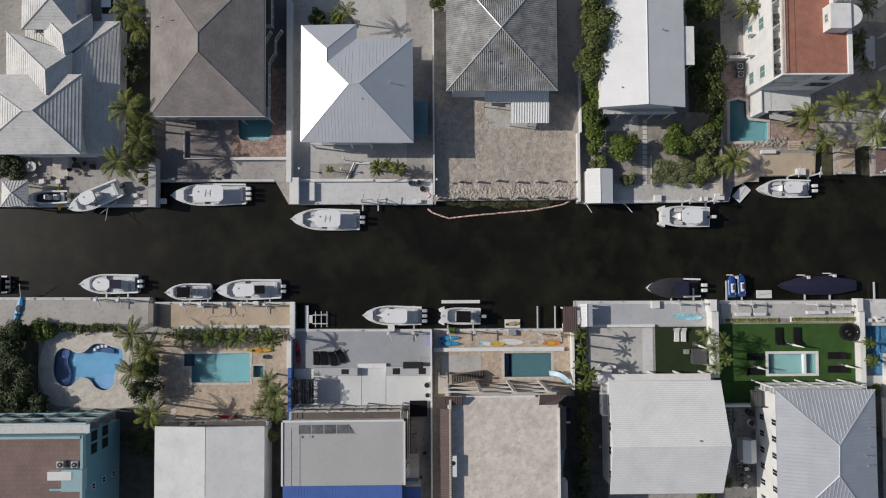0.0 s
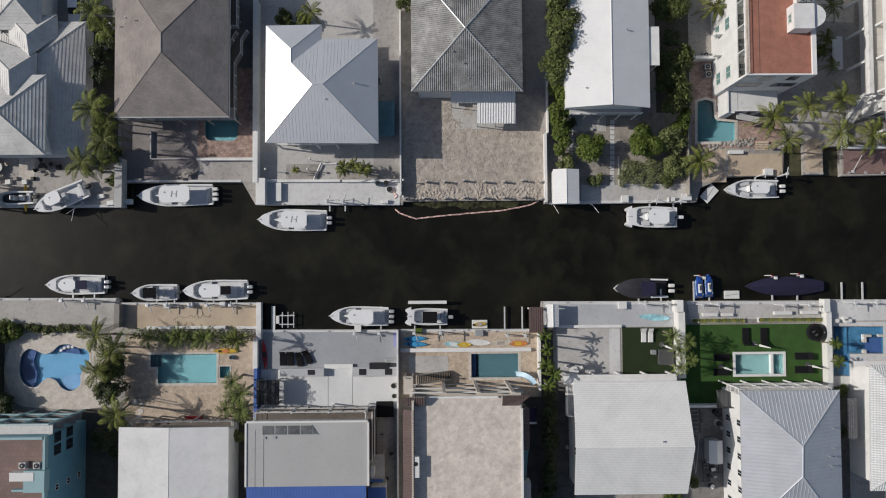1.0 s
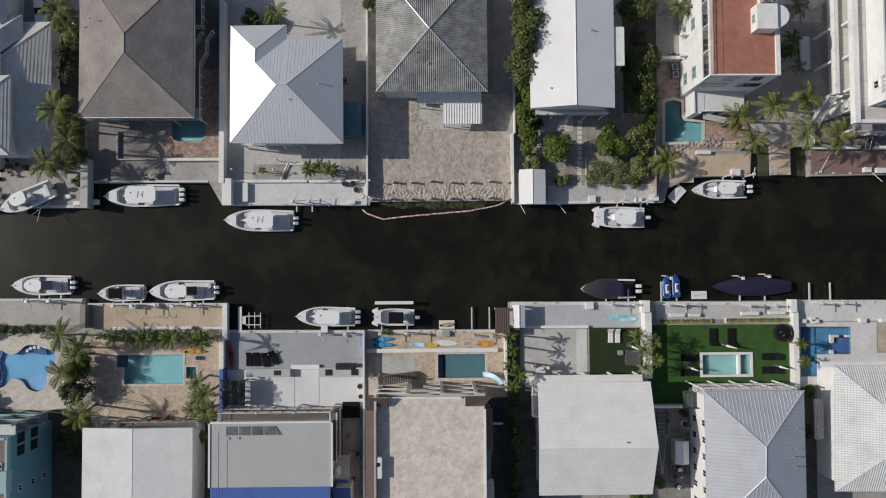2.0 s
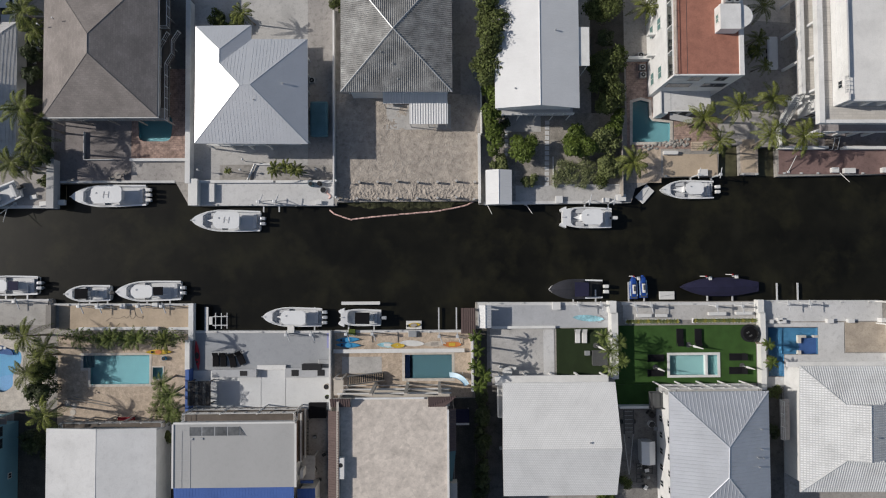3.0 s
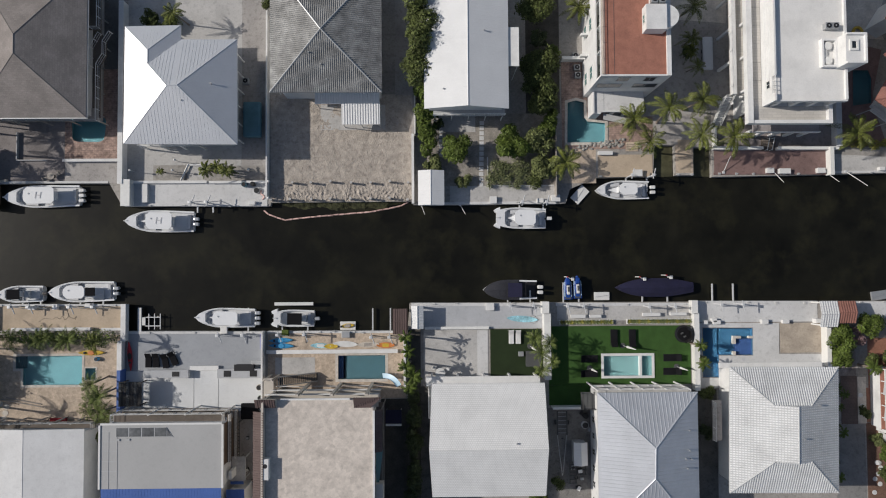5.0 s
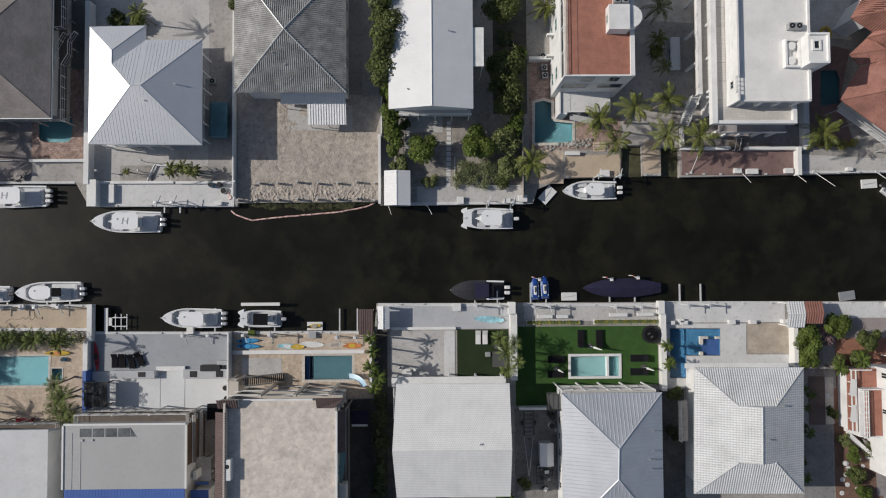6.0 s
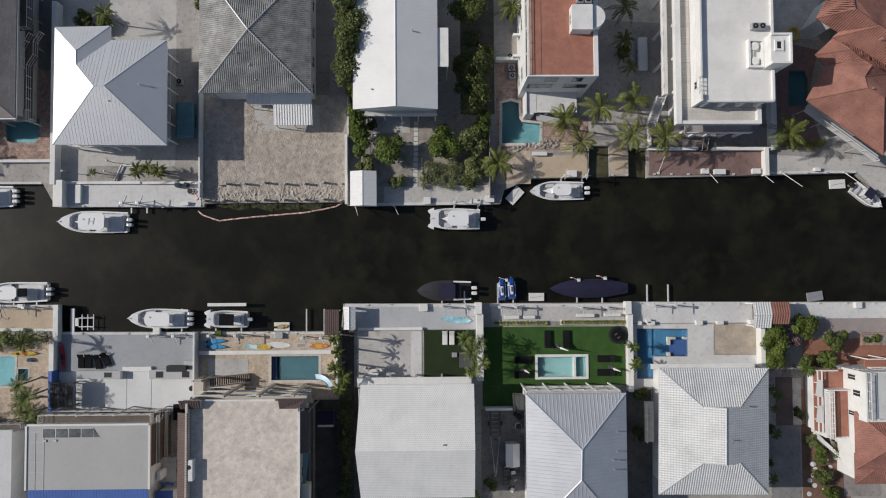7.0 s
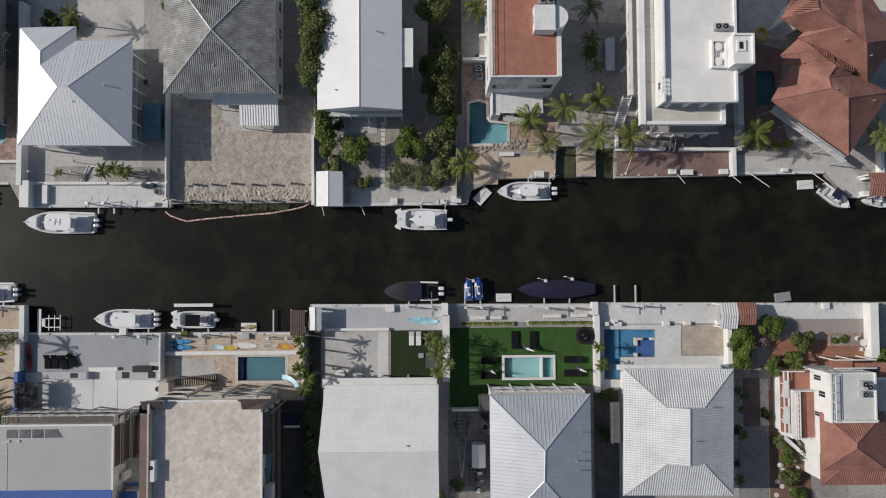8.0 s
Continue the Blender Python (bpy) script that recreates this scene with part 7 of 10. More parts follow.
    if blunt:
        for sgn in (-1, 1):
            y = sgn * W * 0.34
            part("twin_bow", prism(B(), [(-L / 2 + 0.5, y - 0.5), (-L / 2 + 0.5, y + 0.5), (-L / 2 + 0.05, y + 0.34), (-L / 2 - 0.22, y + 0.2), (-L / 2 - 0.36, y + sgn * 0.08), (-L / 2 - 0.22, y - 0.2), (-L / 2 + 0.05, y - 0.34)], 0.1, 1.1), GEL, t)
    for i in range(engines):
        outboard(t, L / 2 + 0.08, (i - (engines - 1) / 2) * 0.72, 0.6, motor or PLASTIC_W)
    for sgn in (-1, 1):
        bm = B()
        for s0, s1 in zip(sec[2:9], sec[3:10]):
            tube(bm, (s0[0], sgn * (s0[1] - 0.1), s0[2] + 0.16), (s1[0], sgn * (s1[1] - 0.1), s1[2] + 0.16), 0.018, seg=5)
        part("bow_rail", bm, ALU, t)
    return t


def covered_boat(label, L, W, material, engines=2, stern_open=0.0, taper=False, motor=None):
    """A boat under a fitted canvas cover."""
    t = thing("boat", label, "boat", (0, 0, 0), "moored boats")
    sec = loft_hull(L, W)
    if taper:
        sec = [(x, w * (1 - 0.45 * max(0.0, (i / (len(sec) - 1) - 0.62) / 0.38) ** 1.5), g, k) for i, (x, w, g, k) in enumerate(sec)]
    hb, db = hull_mesh(sec)
    part("hull", hb, GEL if stern_open else material, t)
    part("deck", db, BLACK if stern_open else GEL_GREY, t)
    bm = B()
    rows = []
    last = int(len(sec) * (1 - stern_open))
    for i, (x, w, g, k) in enumerate(sec[:last]):
        peak = g + 0.12 + 0.75 * math.sin(math.pi * min(1.0, (i + 1) / last)) ** 0.8
        prof = [(-1.03, g - 0.25), (-1.01, g + 0.02), (-0.6, g + (peak - g) * 0.55), (0, peak), (0.6, g + (peak - g) * 0.55), (1.01, g + 0.02), (1.03, g - 0.25)]
        rows.append([bm.verts.new((x, w * a, z + 0.03 * noise.noise((x * 1.3, a * 2, L)))) for a, z in prof])
    for a, b in zip(rows, rows[1:]):
        for j in range(6):
            bm.faces.new((a[j], b[j], b[j + 1], a[j + 1]))
    bm.faces.new(rows[-1])
    bm.faces.new(rows[0])
    bmesh.ops.recalc_face_normals(bm, faces=bm.faces)
    part("canvas_cover", bm, SLATE if stern_open else material, t, smooth=False)
    if stern_open:
        part("top_canvas", prism(B(), [(-0.06 * L, -W * 0.36), (0.2 * L, -W * 0.34), (0.2 * L, W * 0.34), (-0.06 * L, W * 0.36)], 2.2, 2.28), material, t)
        for px in (0.0, 0.17 * L):
            for sgn in (-1, 1):
                part("canopy_post", tube(B(), (px, sgn * W * 0.3, 0.5), (px, sgn * W * 0.32, 2.2), 0.03, seg=6), ALU, t)
    for i in range(engines):
        outboard(t, L / 2 + 0.05, (i - (engines - 1) / 2) * 0.75, 0.6, motor or PLASTIC_W, 1.05)
    return t


def put(t, x, y, z, turn=0.0):
    t.matrix_basis = pose(x, y, z, 0, 0, turn)
    return t


FLOAT = -0.95
put(boat("large white triple-engine centre-console boat with a broad hard top", 10.4, 3.15, 3, top=(-0.17, 0.24, 0.74), marks=2), -31.64, 10.93, FLOAT, 1)
put(boat("white centre-console boat with a hard top and twin silver engines", 9.6, 3.1, 2, COWL_GREY, top=(-0.14, 0.24, 0.76), marks=2), -15.15, 7.33, FLOAT, -1)
put(boat("white catamaran with a hard top held on a lift", 7.0, 3.0, 1, top=(-0.16, 0.26, 0.72), blunt=0.62), 35.94, 7.45, FLOAT + 0.5, -1)
put(boat("white open boat with a pale console at a tan dock", 7.6, 2.7, 2, top=(-0.12, 0.22, 0.62)), 50.54, 11.43, FLOAT, 0)
put(boat("white centre-console boat with a dark bimini and twin engines", 8.0, 2.8, 2, COWL_GREY, top=(-0.20, 0.09, 0.56), dark=(0.10, 0.28, 0.44, NAVY)), -45.46, -1.61, FLOAT, 0)
put(boat("small white runabout with a black canopy and open cockpit", 6.2, 2.35, 1, BLACK, top=(-0.12, 0.1, 0.0), dark=(-0.17, 0.12, 0.6, DARK_MESH), seat=CUSHION), -34.38, -2.79, FLOAT + 0.1, 1)
put(boat("white centre-console boat with hard top and dark cockpit shade", 9.0, 2.9, 2, COWL_GREY, top=(-0.20, 0.13, 0.6), dark=(0.14, 0.29, 0.40, DARK_MESH)), -25.96, -2.53, FLOAT, 1)
put(boat("white centre-console boat with three engines on a lift", 8.2, 2.75, 3, COWL_GREY, top=(-0.16, 0.26, 0.7)), -5.71, -6.28, FLOAT + 0.4, -1)
put(boat("small white bowrider with a black seat pad on a lift", 5.6, 2.4, 1, COWL_GREY, top=(-0.02, 0.2, 0.0), dark=(-0.12, 0.24, 0.66, DARK_MESH), cushions=False, blunt=0.55), 3.9, -6.43, FLOAT + 0.4, -1)
put(covered_boat("boat under a navy cover with open dark cockpit and white stern", 7.6, 2.8, NAVY, 2, 0.28), 34.34, -2.68, FLOAT, 0)
put(covered_boat("long boat under a full navy canvas cover", 11.0, 2.6, NAVY, 0, 0.0, True), 54.91, -2.5, FLOAT + 0.1, 0)
put(boat("white walkaround boat with a windscreen on a dock cradle", 7.4, 2.8, 1, BLACK, top=(-0.2, 0.1, 0.62), seat=CUSHION), -46.98, 10.36, 0.45, 24)
put(boat("small grey skiff with a low console on a dock cradle", 5.4, 1.9, 1, BLACK, top=(-0.05, 0.15, 0.0), cushions=False, sole_material=GREY_FABRIC), -53.56, 10.5, 0.35, 2)
put(boat("small white boat with a navy canopy tied at an angle", 4.6, 2.0, 1, BLACK, top=(-0.2, 0.0, 0.0), dark=(-0.02, 0.26, 0.72, NAVY)), 95.04, 10.33, FLOAT, 142)
put(boat("white boat at a boat hut by the quay", 5.2, 2.4, 1, BLACK, top=(-0.1, 0.1, 0.0)), 101.86, 10.04, FLOAT, 2)
put(covered_boat("dark covered boat with black engines", 7.5, 2.6, SLATE, 2, 0.1, motor=BLACK), -63.53, -1.57, FLOAT, 0)


def jet_ski(label):
    t = thing("jet_ski", label, "jet ski", (0, 0, 0), "jet skis on a lift")
    bm = B()
    rows = []
    for i in range(11):
        s = i / 10
        w = 0.58 * min(1.0, math.sin(math.pi / 2 * min(1, (s + 0.06) / 0.5)))
        z = 0.55 + 0.12 * math.sin(math.pi * s)
        rows.append([bm.verts.new((x, y, zz)) for x, y, zz in ((-w, 1.6 - 3.2 * s, 0.25), (-w, 1.6 - 3.2 * s, 0.5), (-w * 0.45, 1.6 - 3.2 * s, z), (w * 0.45, 1.6 - 3.2 * s, z), (w, 1.6 - 3.2 * s, 0.5), (w, 1.6 - 3.2 * s, 0.25), (0, 1.6 - 3.2 * s, -0.05))])
    for a, b in zip(rows, rows[1:]):
        for j in range(7):
            bm.faces.new((a[j], b[j], b[(j + 1) % 7], a[(j + 1) % 7]))
    bm.faces.new(rows[0])
    bm.faces.new(rows[-1])
    bmesh.ops.recalc_face_normals(bm, faces=bm.faces)
    part("hull", bm, BLUE_GEL, t)
    part("seat", box(B(), -0.2, -0.9, 0.55, 0.2, 0.4, 0.98, 0.1), PLASTIC_W, t)
    part("seat_pad", box(B(), -0.13, -0.5, 0.97, 0.13, 0.2, 1.02, 0.04), GREY_FABRIC, t)
    part("cowl", box(B(), -0.3, 0.5, 0.5, 0.3, 1.3, 0.9, 0.14), BLUE_GEL, t)
    for x in (-0.46, 0.46):
        part("side_stripe", box(B(), x - 0.07, -1.2, 0.5, x + 0.07, 0.9, 0.56, 0.02), PALE_BLUE, t)
    part("handlebar", tube(B(), (-0.4, 0.45, 1.1), (0.4, 0.45, 1.1), 0.03), BLACK, t)
    part("stern_pad", box(B(), -0.42, -1.55, 0.5, 0.42, -1.0, 0.58, 0.03), GREY_FABRIC, t)
    part("foot_well", box(B(), -0.42, -1.0, 0.56, -0.22, 0.3, 0.6, 0.01), GREY_FABRIC, t)
    part("foot_well", box(B(), 0.22, -1.0, 0.56, 0.42, 0.3, 0.6, 0.01), GREY_FABRIC, t)
    return t
put(jet_ski("blue and white jet ski on a lift"), 42.49, -2.5, -0.4, 2)
put(jet_ski("blue and white jet ski on a lift"), 43.86, -2.35, -0.4, 2)


def raft(x, y, sx, sy, turn, label, z=FLOAT, m=None):
    t = thing("floating_platform", label, "float", (x, y, z))
    part("deck_panel", obox(B(), x, y, z + 0.12, sx, sy, 0.18, turn, 0.05), m or PLASTIC_W, t)
    part("float_body", obox(B(), x, y, z - 0.2, sx * 0.94, sy * 0.92, 0.31, turn), STEEL, t)
    bm = B()
    c = Vector((x, y, 0))
    r = Matrix.Rotation(radians(turn), 3, "Z")
    p, q = c + r @ Vector((-sx / 2 + 0.2, -sy * 0.1, z + 0.33)), c + r @ Vector((sx / 2 - 0.2, sy * 0.1, z + 0.33))
    tube(bm, p, q, 0.03, seg=6)
    part("grab_line", bm, STEEL, t)
raft(44.56, 10.87, 2.5, 1.5, 48, "white square float moored at a corner")
raft(47.49, -3.69, 2.2, 1.15, 0, "white dock float beside a long boat")
raft(91.14, 12.25, 2.3, 1.3, 3, "white float moored off the dock")
raft(87.47, -3.88, 2.3, 1.3, 8, "grey float moored along the dock", m=STEEL)
raft(11.3, -7.62, 2.2, 1.2, 0, "white dock float carrying a yellow kayak")


def lift(x, ya, yb, width, label, n=2, z=-0.45, group="boat lifts"):
    """A cradle of beams that reach out over the water from posts on the quay."""
    t = thing("boat_lift", label, "boat lift", (x, ya, 0), group)
    for i in range(n):
        xx = x + (i - (n - 1) / 2) * width
        part("beam", box(B(), xx - 0.09, min(ya, yb), z - 0.12, xx + 0.09, max(ya, yb), z + 0.08), ALU, t)
        land = 1 if ya > yb else -1
        part("post", box(B(), xx - 0.08, ya - 0.08, -1.2, xx + 0.08, ya + 0.08, 2.5), ALU, t)
        part("motor_box", box(B(), xx - 0.2, ya - 0.2, 2.5, xx + 0.2, ya + 0.2, 2.75, 0.05), ALU, t)
        part("arm", tube(B(), (xx, ya - 0.5 * land, 2.4), (xx + 0.45, ya + 1.0 * land, 2.1), 0.07, seg=6), ALU, t)
        part("brace", tube(B(), (xx + 0.05, ya, 2.2), (xx + 1.2, ya + 0.4 * land, 0.1), 0.05, seg=6), ALU, t)
    return t
def lift_at(p, out, width, label, n=2):
    x, y = p
    lift(x, y, y + out, width, label, n)
lift_at((37.51, 9.53), -2.4, 3.4, "aluminium boat lift with two beams")
lift_at((52.65, 13.2), -2.0, 3.0, "aluminium boat lift with two beams")
lift_at((-44.5, -3.76), 2.2, 3.0, "aluminium boat lift with two beams")
lift_at((-33.05, -4.47), 2.0, 2.5, "aluminium boat lift with two beams")
lift_at((-24.67, -4.53), 2.2, 3.2, "aluminium boat lift with two beams")
lift_at((-4.42, -8.57), 3.6, 3.4, "aluminium boat lift with two beams")
lift_at((3.87, -8.55), 3.2, 3.6, "aluminium boat lift with two beams")
lift_at((16.09, -8.96), 3.8, 2.5, "aluminium boat lift with two bare beams")
lift_at((35.6, -4.79), 2.0, 3.2, "aluminium boat lift with two beams")
lift_at((43.03, -4.92), 3.2, 2.2, "aluminium jet ski lift")
lift_at((55.01, -5.08), 3.4, 3.6, "aluminium boat lift with two beams")
lift_at((64.75, -4.82), 2.8, 3.0, "bare white boat lift with two beams")
lift_at((-8.83, 9.75), -1.2, 2.2, "white davit pair on the dock edge")
def cross_beam(p, sx, z, label):
    x, y = p
    t = thing("lift_beam", label, "boat lift", (x, y, z))
    part("beam", box(B(), x - sx / 2, y - 0.22, z, x + sx / 2, y + 0.22, z + 0.25), PLASTIC_W, t)
    for d in (-0.7, 0.3):
        part("pile", tube(B(), (x + d * sx / 2, y, -2.6), (x + d * sx / 2, y, z), 0.16), WOOD, t)
cross_beam((3.9, -4.41), 5.4, 0.3, "white outer beam of a boat lift on piles")

def slip_frame():
    """Jet-ski ramp frame beside a grey patio."""
    x, y = -16.73, -6.73
    t = thing("drive_on_dock", "white aluminium drive-on dock frame over the water", "dock frame", (x, y, -0.4))
    a, b, c, d = -18.01, -8.31, -17.52, -4.82
    part("side_walk", box(B(), a, b, -0.1, c, d, 0.08), PLASTIC_W, t)
    a, b, c, d = -17.92, -7.28, -16.97, -6.17
    part("plate", box(B(), a + 0.5, b, -0.12, c, d, 0.04), PLASTIC_W, t)
    x0, y0, x1, y1 = -16.97, -7.38, -14.83, -6.17
    for yy in (y0, y1):
        part("rail", box(B(), x0, yy - 0.06, -0.15, x1, yy + 0.06, 0.0), ALU, t)
    for i in range(3):
        xx = x0 + 0.4 + i * 0.8
        part("crossbar", box(B(), xx - 0.05, y0 - 0.5, -0.22, xx + 0.05, y1 + 0.5, -0.151), ALU, t)
    for xx in (x0 + 0.3, x1 - 0.5):
        part("pile", tube(B(), (xx, y1 + 0.1, -2.6), (xx, y1 + 0.1, -0.22), 0.1), WOOD, t)
        part("pile", tube(B(), (xx, y0 - 0.1, -2.6), (xx, y0 - 0.1, -0.22), 0.1), WOOD, t)
slip_frame()

def outrigger(p, q, label):
    """Mooring whips: poles that lean out over the water."""
    (ax, ay), (bx, by) = p, q
    t = thing("mooring_whip", label, "mooring pole", (ax, ay, 0), "mooring whips")
    part("pole", tube(B(), (ax, ay, 0.1), (bx, by, 1.6), 0.06, 0.035, 6), PLASTIC_W, t)
    part("foot", obox(B(), ax, ay, 0.0, 0.35, 0.35, 0.25, 0, 0.03), ALU, t)
for p, q in (([(21.8, 9.45), (22.34, 7.91)]), ([(27.3, 9.42), (28, 7.96)]), ([(-44.58, 9.92), (-45.99, 8.17)]), ([(-45.68, 9.37), (-45.26, 7.21)]), ([(72.1, 14.05), (72.87, 12.18)]), ([(79.64, 13.93), (80.73, 12.22)]), ([(82.64, 13.91), (84.78, 11.63)]), ([(91.66, 13.87), (93.71, 11.51)]), ([(64.98, 13.84), (65.41, 15.94)]), ([(-57.63, -3.67), (-56.96, -1.46)])):
    outrigger(p, q, "white mooring whip leaning from the dock")

# guide posts with red caps at the outer ends of the lifts
def guide_post(x, y):
    t = thing("guide_post", "white lift guide post with a red cap", "post", (x, y, WATER), "lift guide posts")
    part("pole", tube(B(), (x, y, -2.6), (x, y, 1.1), 0.07), PLASTIC_W, t)
    part("cap", tube(B(), (x, y, 1.1), (x, y, 1.3), 0.1, 0.08), RED_PLASTIC, t)
    part("pad", obox(B(), x + 0.9, y - 0.3, 0.2, 0.4, 0.5, 0.35, 0, 0.04), PLASTIC_W, t)
    part("pad_arm", tube(B(), (x, y, 0.4), (x + 0.8, y - 0.3, 0.4), 0.05, seg=6), ALU, t)
    part("pad_leg", tube(B(), (x + 0.9, y - 0.3, -2.6), (x + 0.9, y - 0.3, 0.2), 0.07, seg=6), ALU, t)
for p in ([(52.44, -0.97), (56.19, -0.75), (42.23, -0.9)]):
    guide_post(*p)

# ---- plants ----
def palm(label, height, reach, fronds, seed, lean=0.4, material=None, droop=1.0, thin=1.0):
    """A palm: a ringed, slightly bent trunk and a crown of arching fronds with leaflets."""
    rnd = random.Random(seed)
    t = thing("palm_tree", label, "palm tree", (0, 0, 0), "palm trees")
    bm = B()
    ang = rnd.uniform(0, 6.28)
    pts = []
    for i in range(8):
        s = i / 7
        off = lean * (s - 1) * (1 - 0.3 * s)
        pts.append((off * math.cos(ang), off * math.sin(ang), height * s))
    lathe(bm, [(x, y, z, (0.20 if i == 0 else 0.13) * (1 - 0.25 * i / 7) + (0.015 if i % 2 else 0)) for i, (x, y, z) in enumerate(pts)], 8)
    part("trunk", bm, BARK, t)
    bm = B()
    for k in range(fronds):
        a = 2.399 * k + rnd.uniform(-0.25, 0.25)
        tier = k / max(1, fronds - 1)
        L = reach * rnd.uniform(0.82, 1.1) * (0.72 + 0.28 * tier)
        rise = (1.25 - 1.15 * tier) * rnd.uniform(0.8, 1.2)
        d, side = Vector((math.cos(a), math.sin(a), 0)), Vector((-math.sin(a), math.cos(a), 0))
        spine = []
        n = 13
        sway = rnd.uniform(-0.25, 0.25)
        for i in range(n + 1):
            s = i / n
            z = rise * L * 0.42 * math.sin(s * 1.9) - droop * (0.15 + 0.55 * tier) * L * s * s
            spine.append(Vector((0, 0, height)) + d * (L * s * (1 - 0.10 * s)) + side * (sway * L * s * s * 0.5) + Vector((0, 0, z)))
        for p, q in zip(spine, spine[1:]):
            w = 0.025
            bm.faces.new([bm.verts.new(v) for v in (p - side * w, q - side * w, q + side * w, p + side * w)])
        for i in range(1, n + 1):
            for half in (0.0, 0.5):
                s = (i - half) / n
                p = spine[i] * (1 - half) + spine[i - 1] * half
                ll = reach * 0.165 * (math.sin(math.pi * min(1, 0.12 + s * 0.86)) ** 0.6) * rnd.uniform(0.8, 1.15)
                fwd = (spine[i] - spine[i - 1]).normalized()
                for sg in (-1, 1):
                    tip = p + side * sg * ll * 0.85 + fwd * ll * 0.55 + Vector((0, 0, -ll * rnd.uniform(0.2, 0.55)))
                    mid = (p + tip) / 2 + Vector((0, 0, ll * 0.08))
                    wv = fwd * (0.024 + 0.008 * reach) * thin
                    bm.faces.new([bm.verts.new(v) for v in (p, mid - wv, tip, mid + wv)])
    part("crown", bm, material or FROND, t)
    return t


def leaf_cloud(bm, clumps, count, size, rnd):
    """Leaves scattered over lumpy clumps (x, y, z, rx, ry, rz)."""
    vol = [c[3] * c[4] + c[3] * c[5] for c in clumps]
    total = sum(vol)
    for c, v in zip(clumps, vol):
        for _ in range(max(6, int(count * v / total))):
            d = Vector((rnd.gauss(0, 1), rnd.gauss(0, 1), abs(rnd.gauss(0, 1)) * 0.9 - 0.25)).normalized()
            r = (1.18 - 0.7 * rnd.random() ** 1.6) * (1 + 0.42 * noise.noise((d.x * 2.2 + c[0], d.y * 2.2 + c[1], d.z * 2.2)))
            p = Vector((c[0] + d.x * c[3] * r, c[1] + d.y * c[4] * r, max(0.08, c[2] + d.z * c[5] * r)))
            u = Vector((rnd.gauss(0, 1), rnd.gauss(0, 1), rnd.gauss(0, 0.5))).normalized()
            n = (d + Vector((rnd.gauss(0, 0.5), rnd.gauss(0, 0.5), rnd.gauss(0, 0.4) + 0.5))).normalized()
            w = n.cross(u)
            if w.length < 0.1:
                continue
            w.normalize()
            u = w.cross(n)
            s = size * rnd.uniform(0.55, 1.6)
            bm.faces.new([bm.verts.new(q) for q in (p - u * s, p + w * s * 0.42, p + u * s, p - w * s * 0.42)])


def bush(x, y, r, h, label, material, seed, lumps=7, count=700, size=0.16, trunk=False, name="shrub", category="shrub", base=0.0):
    rnd = random.Random(seed)
    t = thing(name, label, category, (x, y, base))
    clumps = []
    for i in range(lumps):
        a, d = rnd.uniform(0, 6.28), r * 0.74 * math.sqrt(rnd.uniform(0, 1))
        q = r * rnd.uniform(0.24, 0.5)
        clumps.append((x + d * math.cos(a), y + d * math.sin(a), base + h * rnd.uniform(0.45, 0.8), q, q, min(q, h * 0.4)))
    bm = B()
    tube(bm, (x, y, base), (x + rnd.uniform(-0.1, 0.1), y, base + h * 0.5), 0.05 + 0.03 * h if trunk else 0.05, 0.04, 7)
    for c in clumps:
        tube(bm, (x, y, base + h * 0.22), (c[0], c[1], c[2]), 0.035 + (0.02 * r if trunk else 0), 0.015, 5)
    part("trunk", bm, BARK, t)
    bm = B()
    leaf_cloud(bm, clumps, int(count * 3.0), size * 0.86, rnd)
    part("crown", bm, material, t)
    return t


def hedge(path, r, h, label, material, seed, count=2500, size=0.18, step=0.9, name="hedge"):
    rnd = random.Random(seed)
    x, y = path[0]
    t = thing(name, label, "hedge", (x, y, 0))
    clumps, stems = [], B()
    for (ax, ay), (bx, by) in zip(path, path[1:]):
        k = max(1, int(math.hypot(bx - ax, by - ay) / step))
        for i in range(k + 1):
            f = i / k
            cx, cy = ax + (bx - ax) * f + rnd.uniform(-0.5, 0.5) * r, ay + (by - ay) * f + rnd.uniform(-0.3, 0.3)
            q = r * rnd.uniform(0.5, 0.95)
            cz = h * rnd.uniform(0.45, 0.8)
            clumps.append((cx, cy, cz, q, q, min(q, h * 0.45)))
            tube(stems, (cx, cy, 0), (cx + rnd.uniform(-0.2, 0.2), cy, cz), 0.06, 0.02, 5)
    part("stems", stems, BARK, t, kind="stuff")
    bm = B()
    leaf_cloud(bm, clumps, count, size, rnd)
    part("leaves", bm, material, t)
    return t


# palms: a few grown forms, repeated with their own turn
PALMS = [palm("tall palm with a full green crown", 6.0, 3.1, 15, 11), palm("tall palm with arching yellow-green fronds", 6.0, 2.9, 13, 12, 0.7),
         palm("young palm with a small dense crown", 3.4, 1.6, 15, 13, 0.2), palm("sparse feathery palm beside a patio", 4.6, 2.4, 14, 14, 0.5),
         palm("low feathery palm with long fronds", 3.0, 2.6, 17, 15, 0.3), palm("slender palm with a narrow tuft", 4.6, 1.35, 12, 16, 0.3, LEAF_BRIGHT)]
PALMS.append(palm("feathery areca palm clump beside a pool deck", 0.9, 2.1, 22, 17, 0.1, ARECA, 0.5, 0.5))
PALMS.append(palm("tall feathery areca palm beside a boundary wall", 4.4, 2.2, 22, 18, 0.3, ARECA, 0.6, 0.55))
PALM_H = (6.0, 6.0, 3.4, 4.6, 3.0, 4.6, 0.9, 4.4)
PLACED = [0] * len(PALMS)
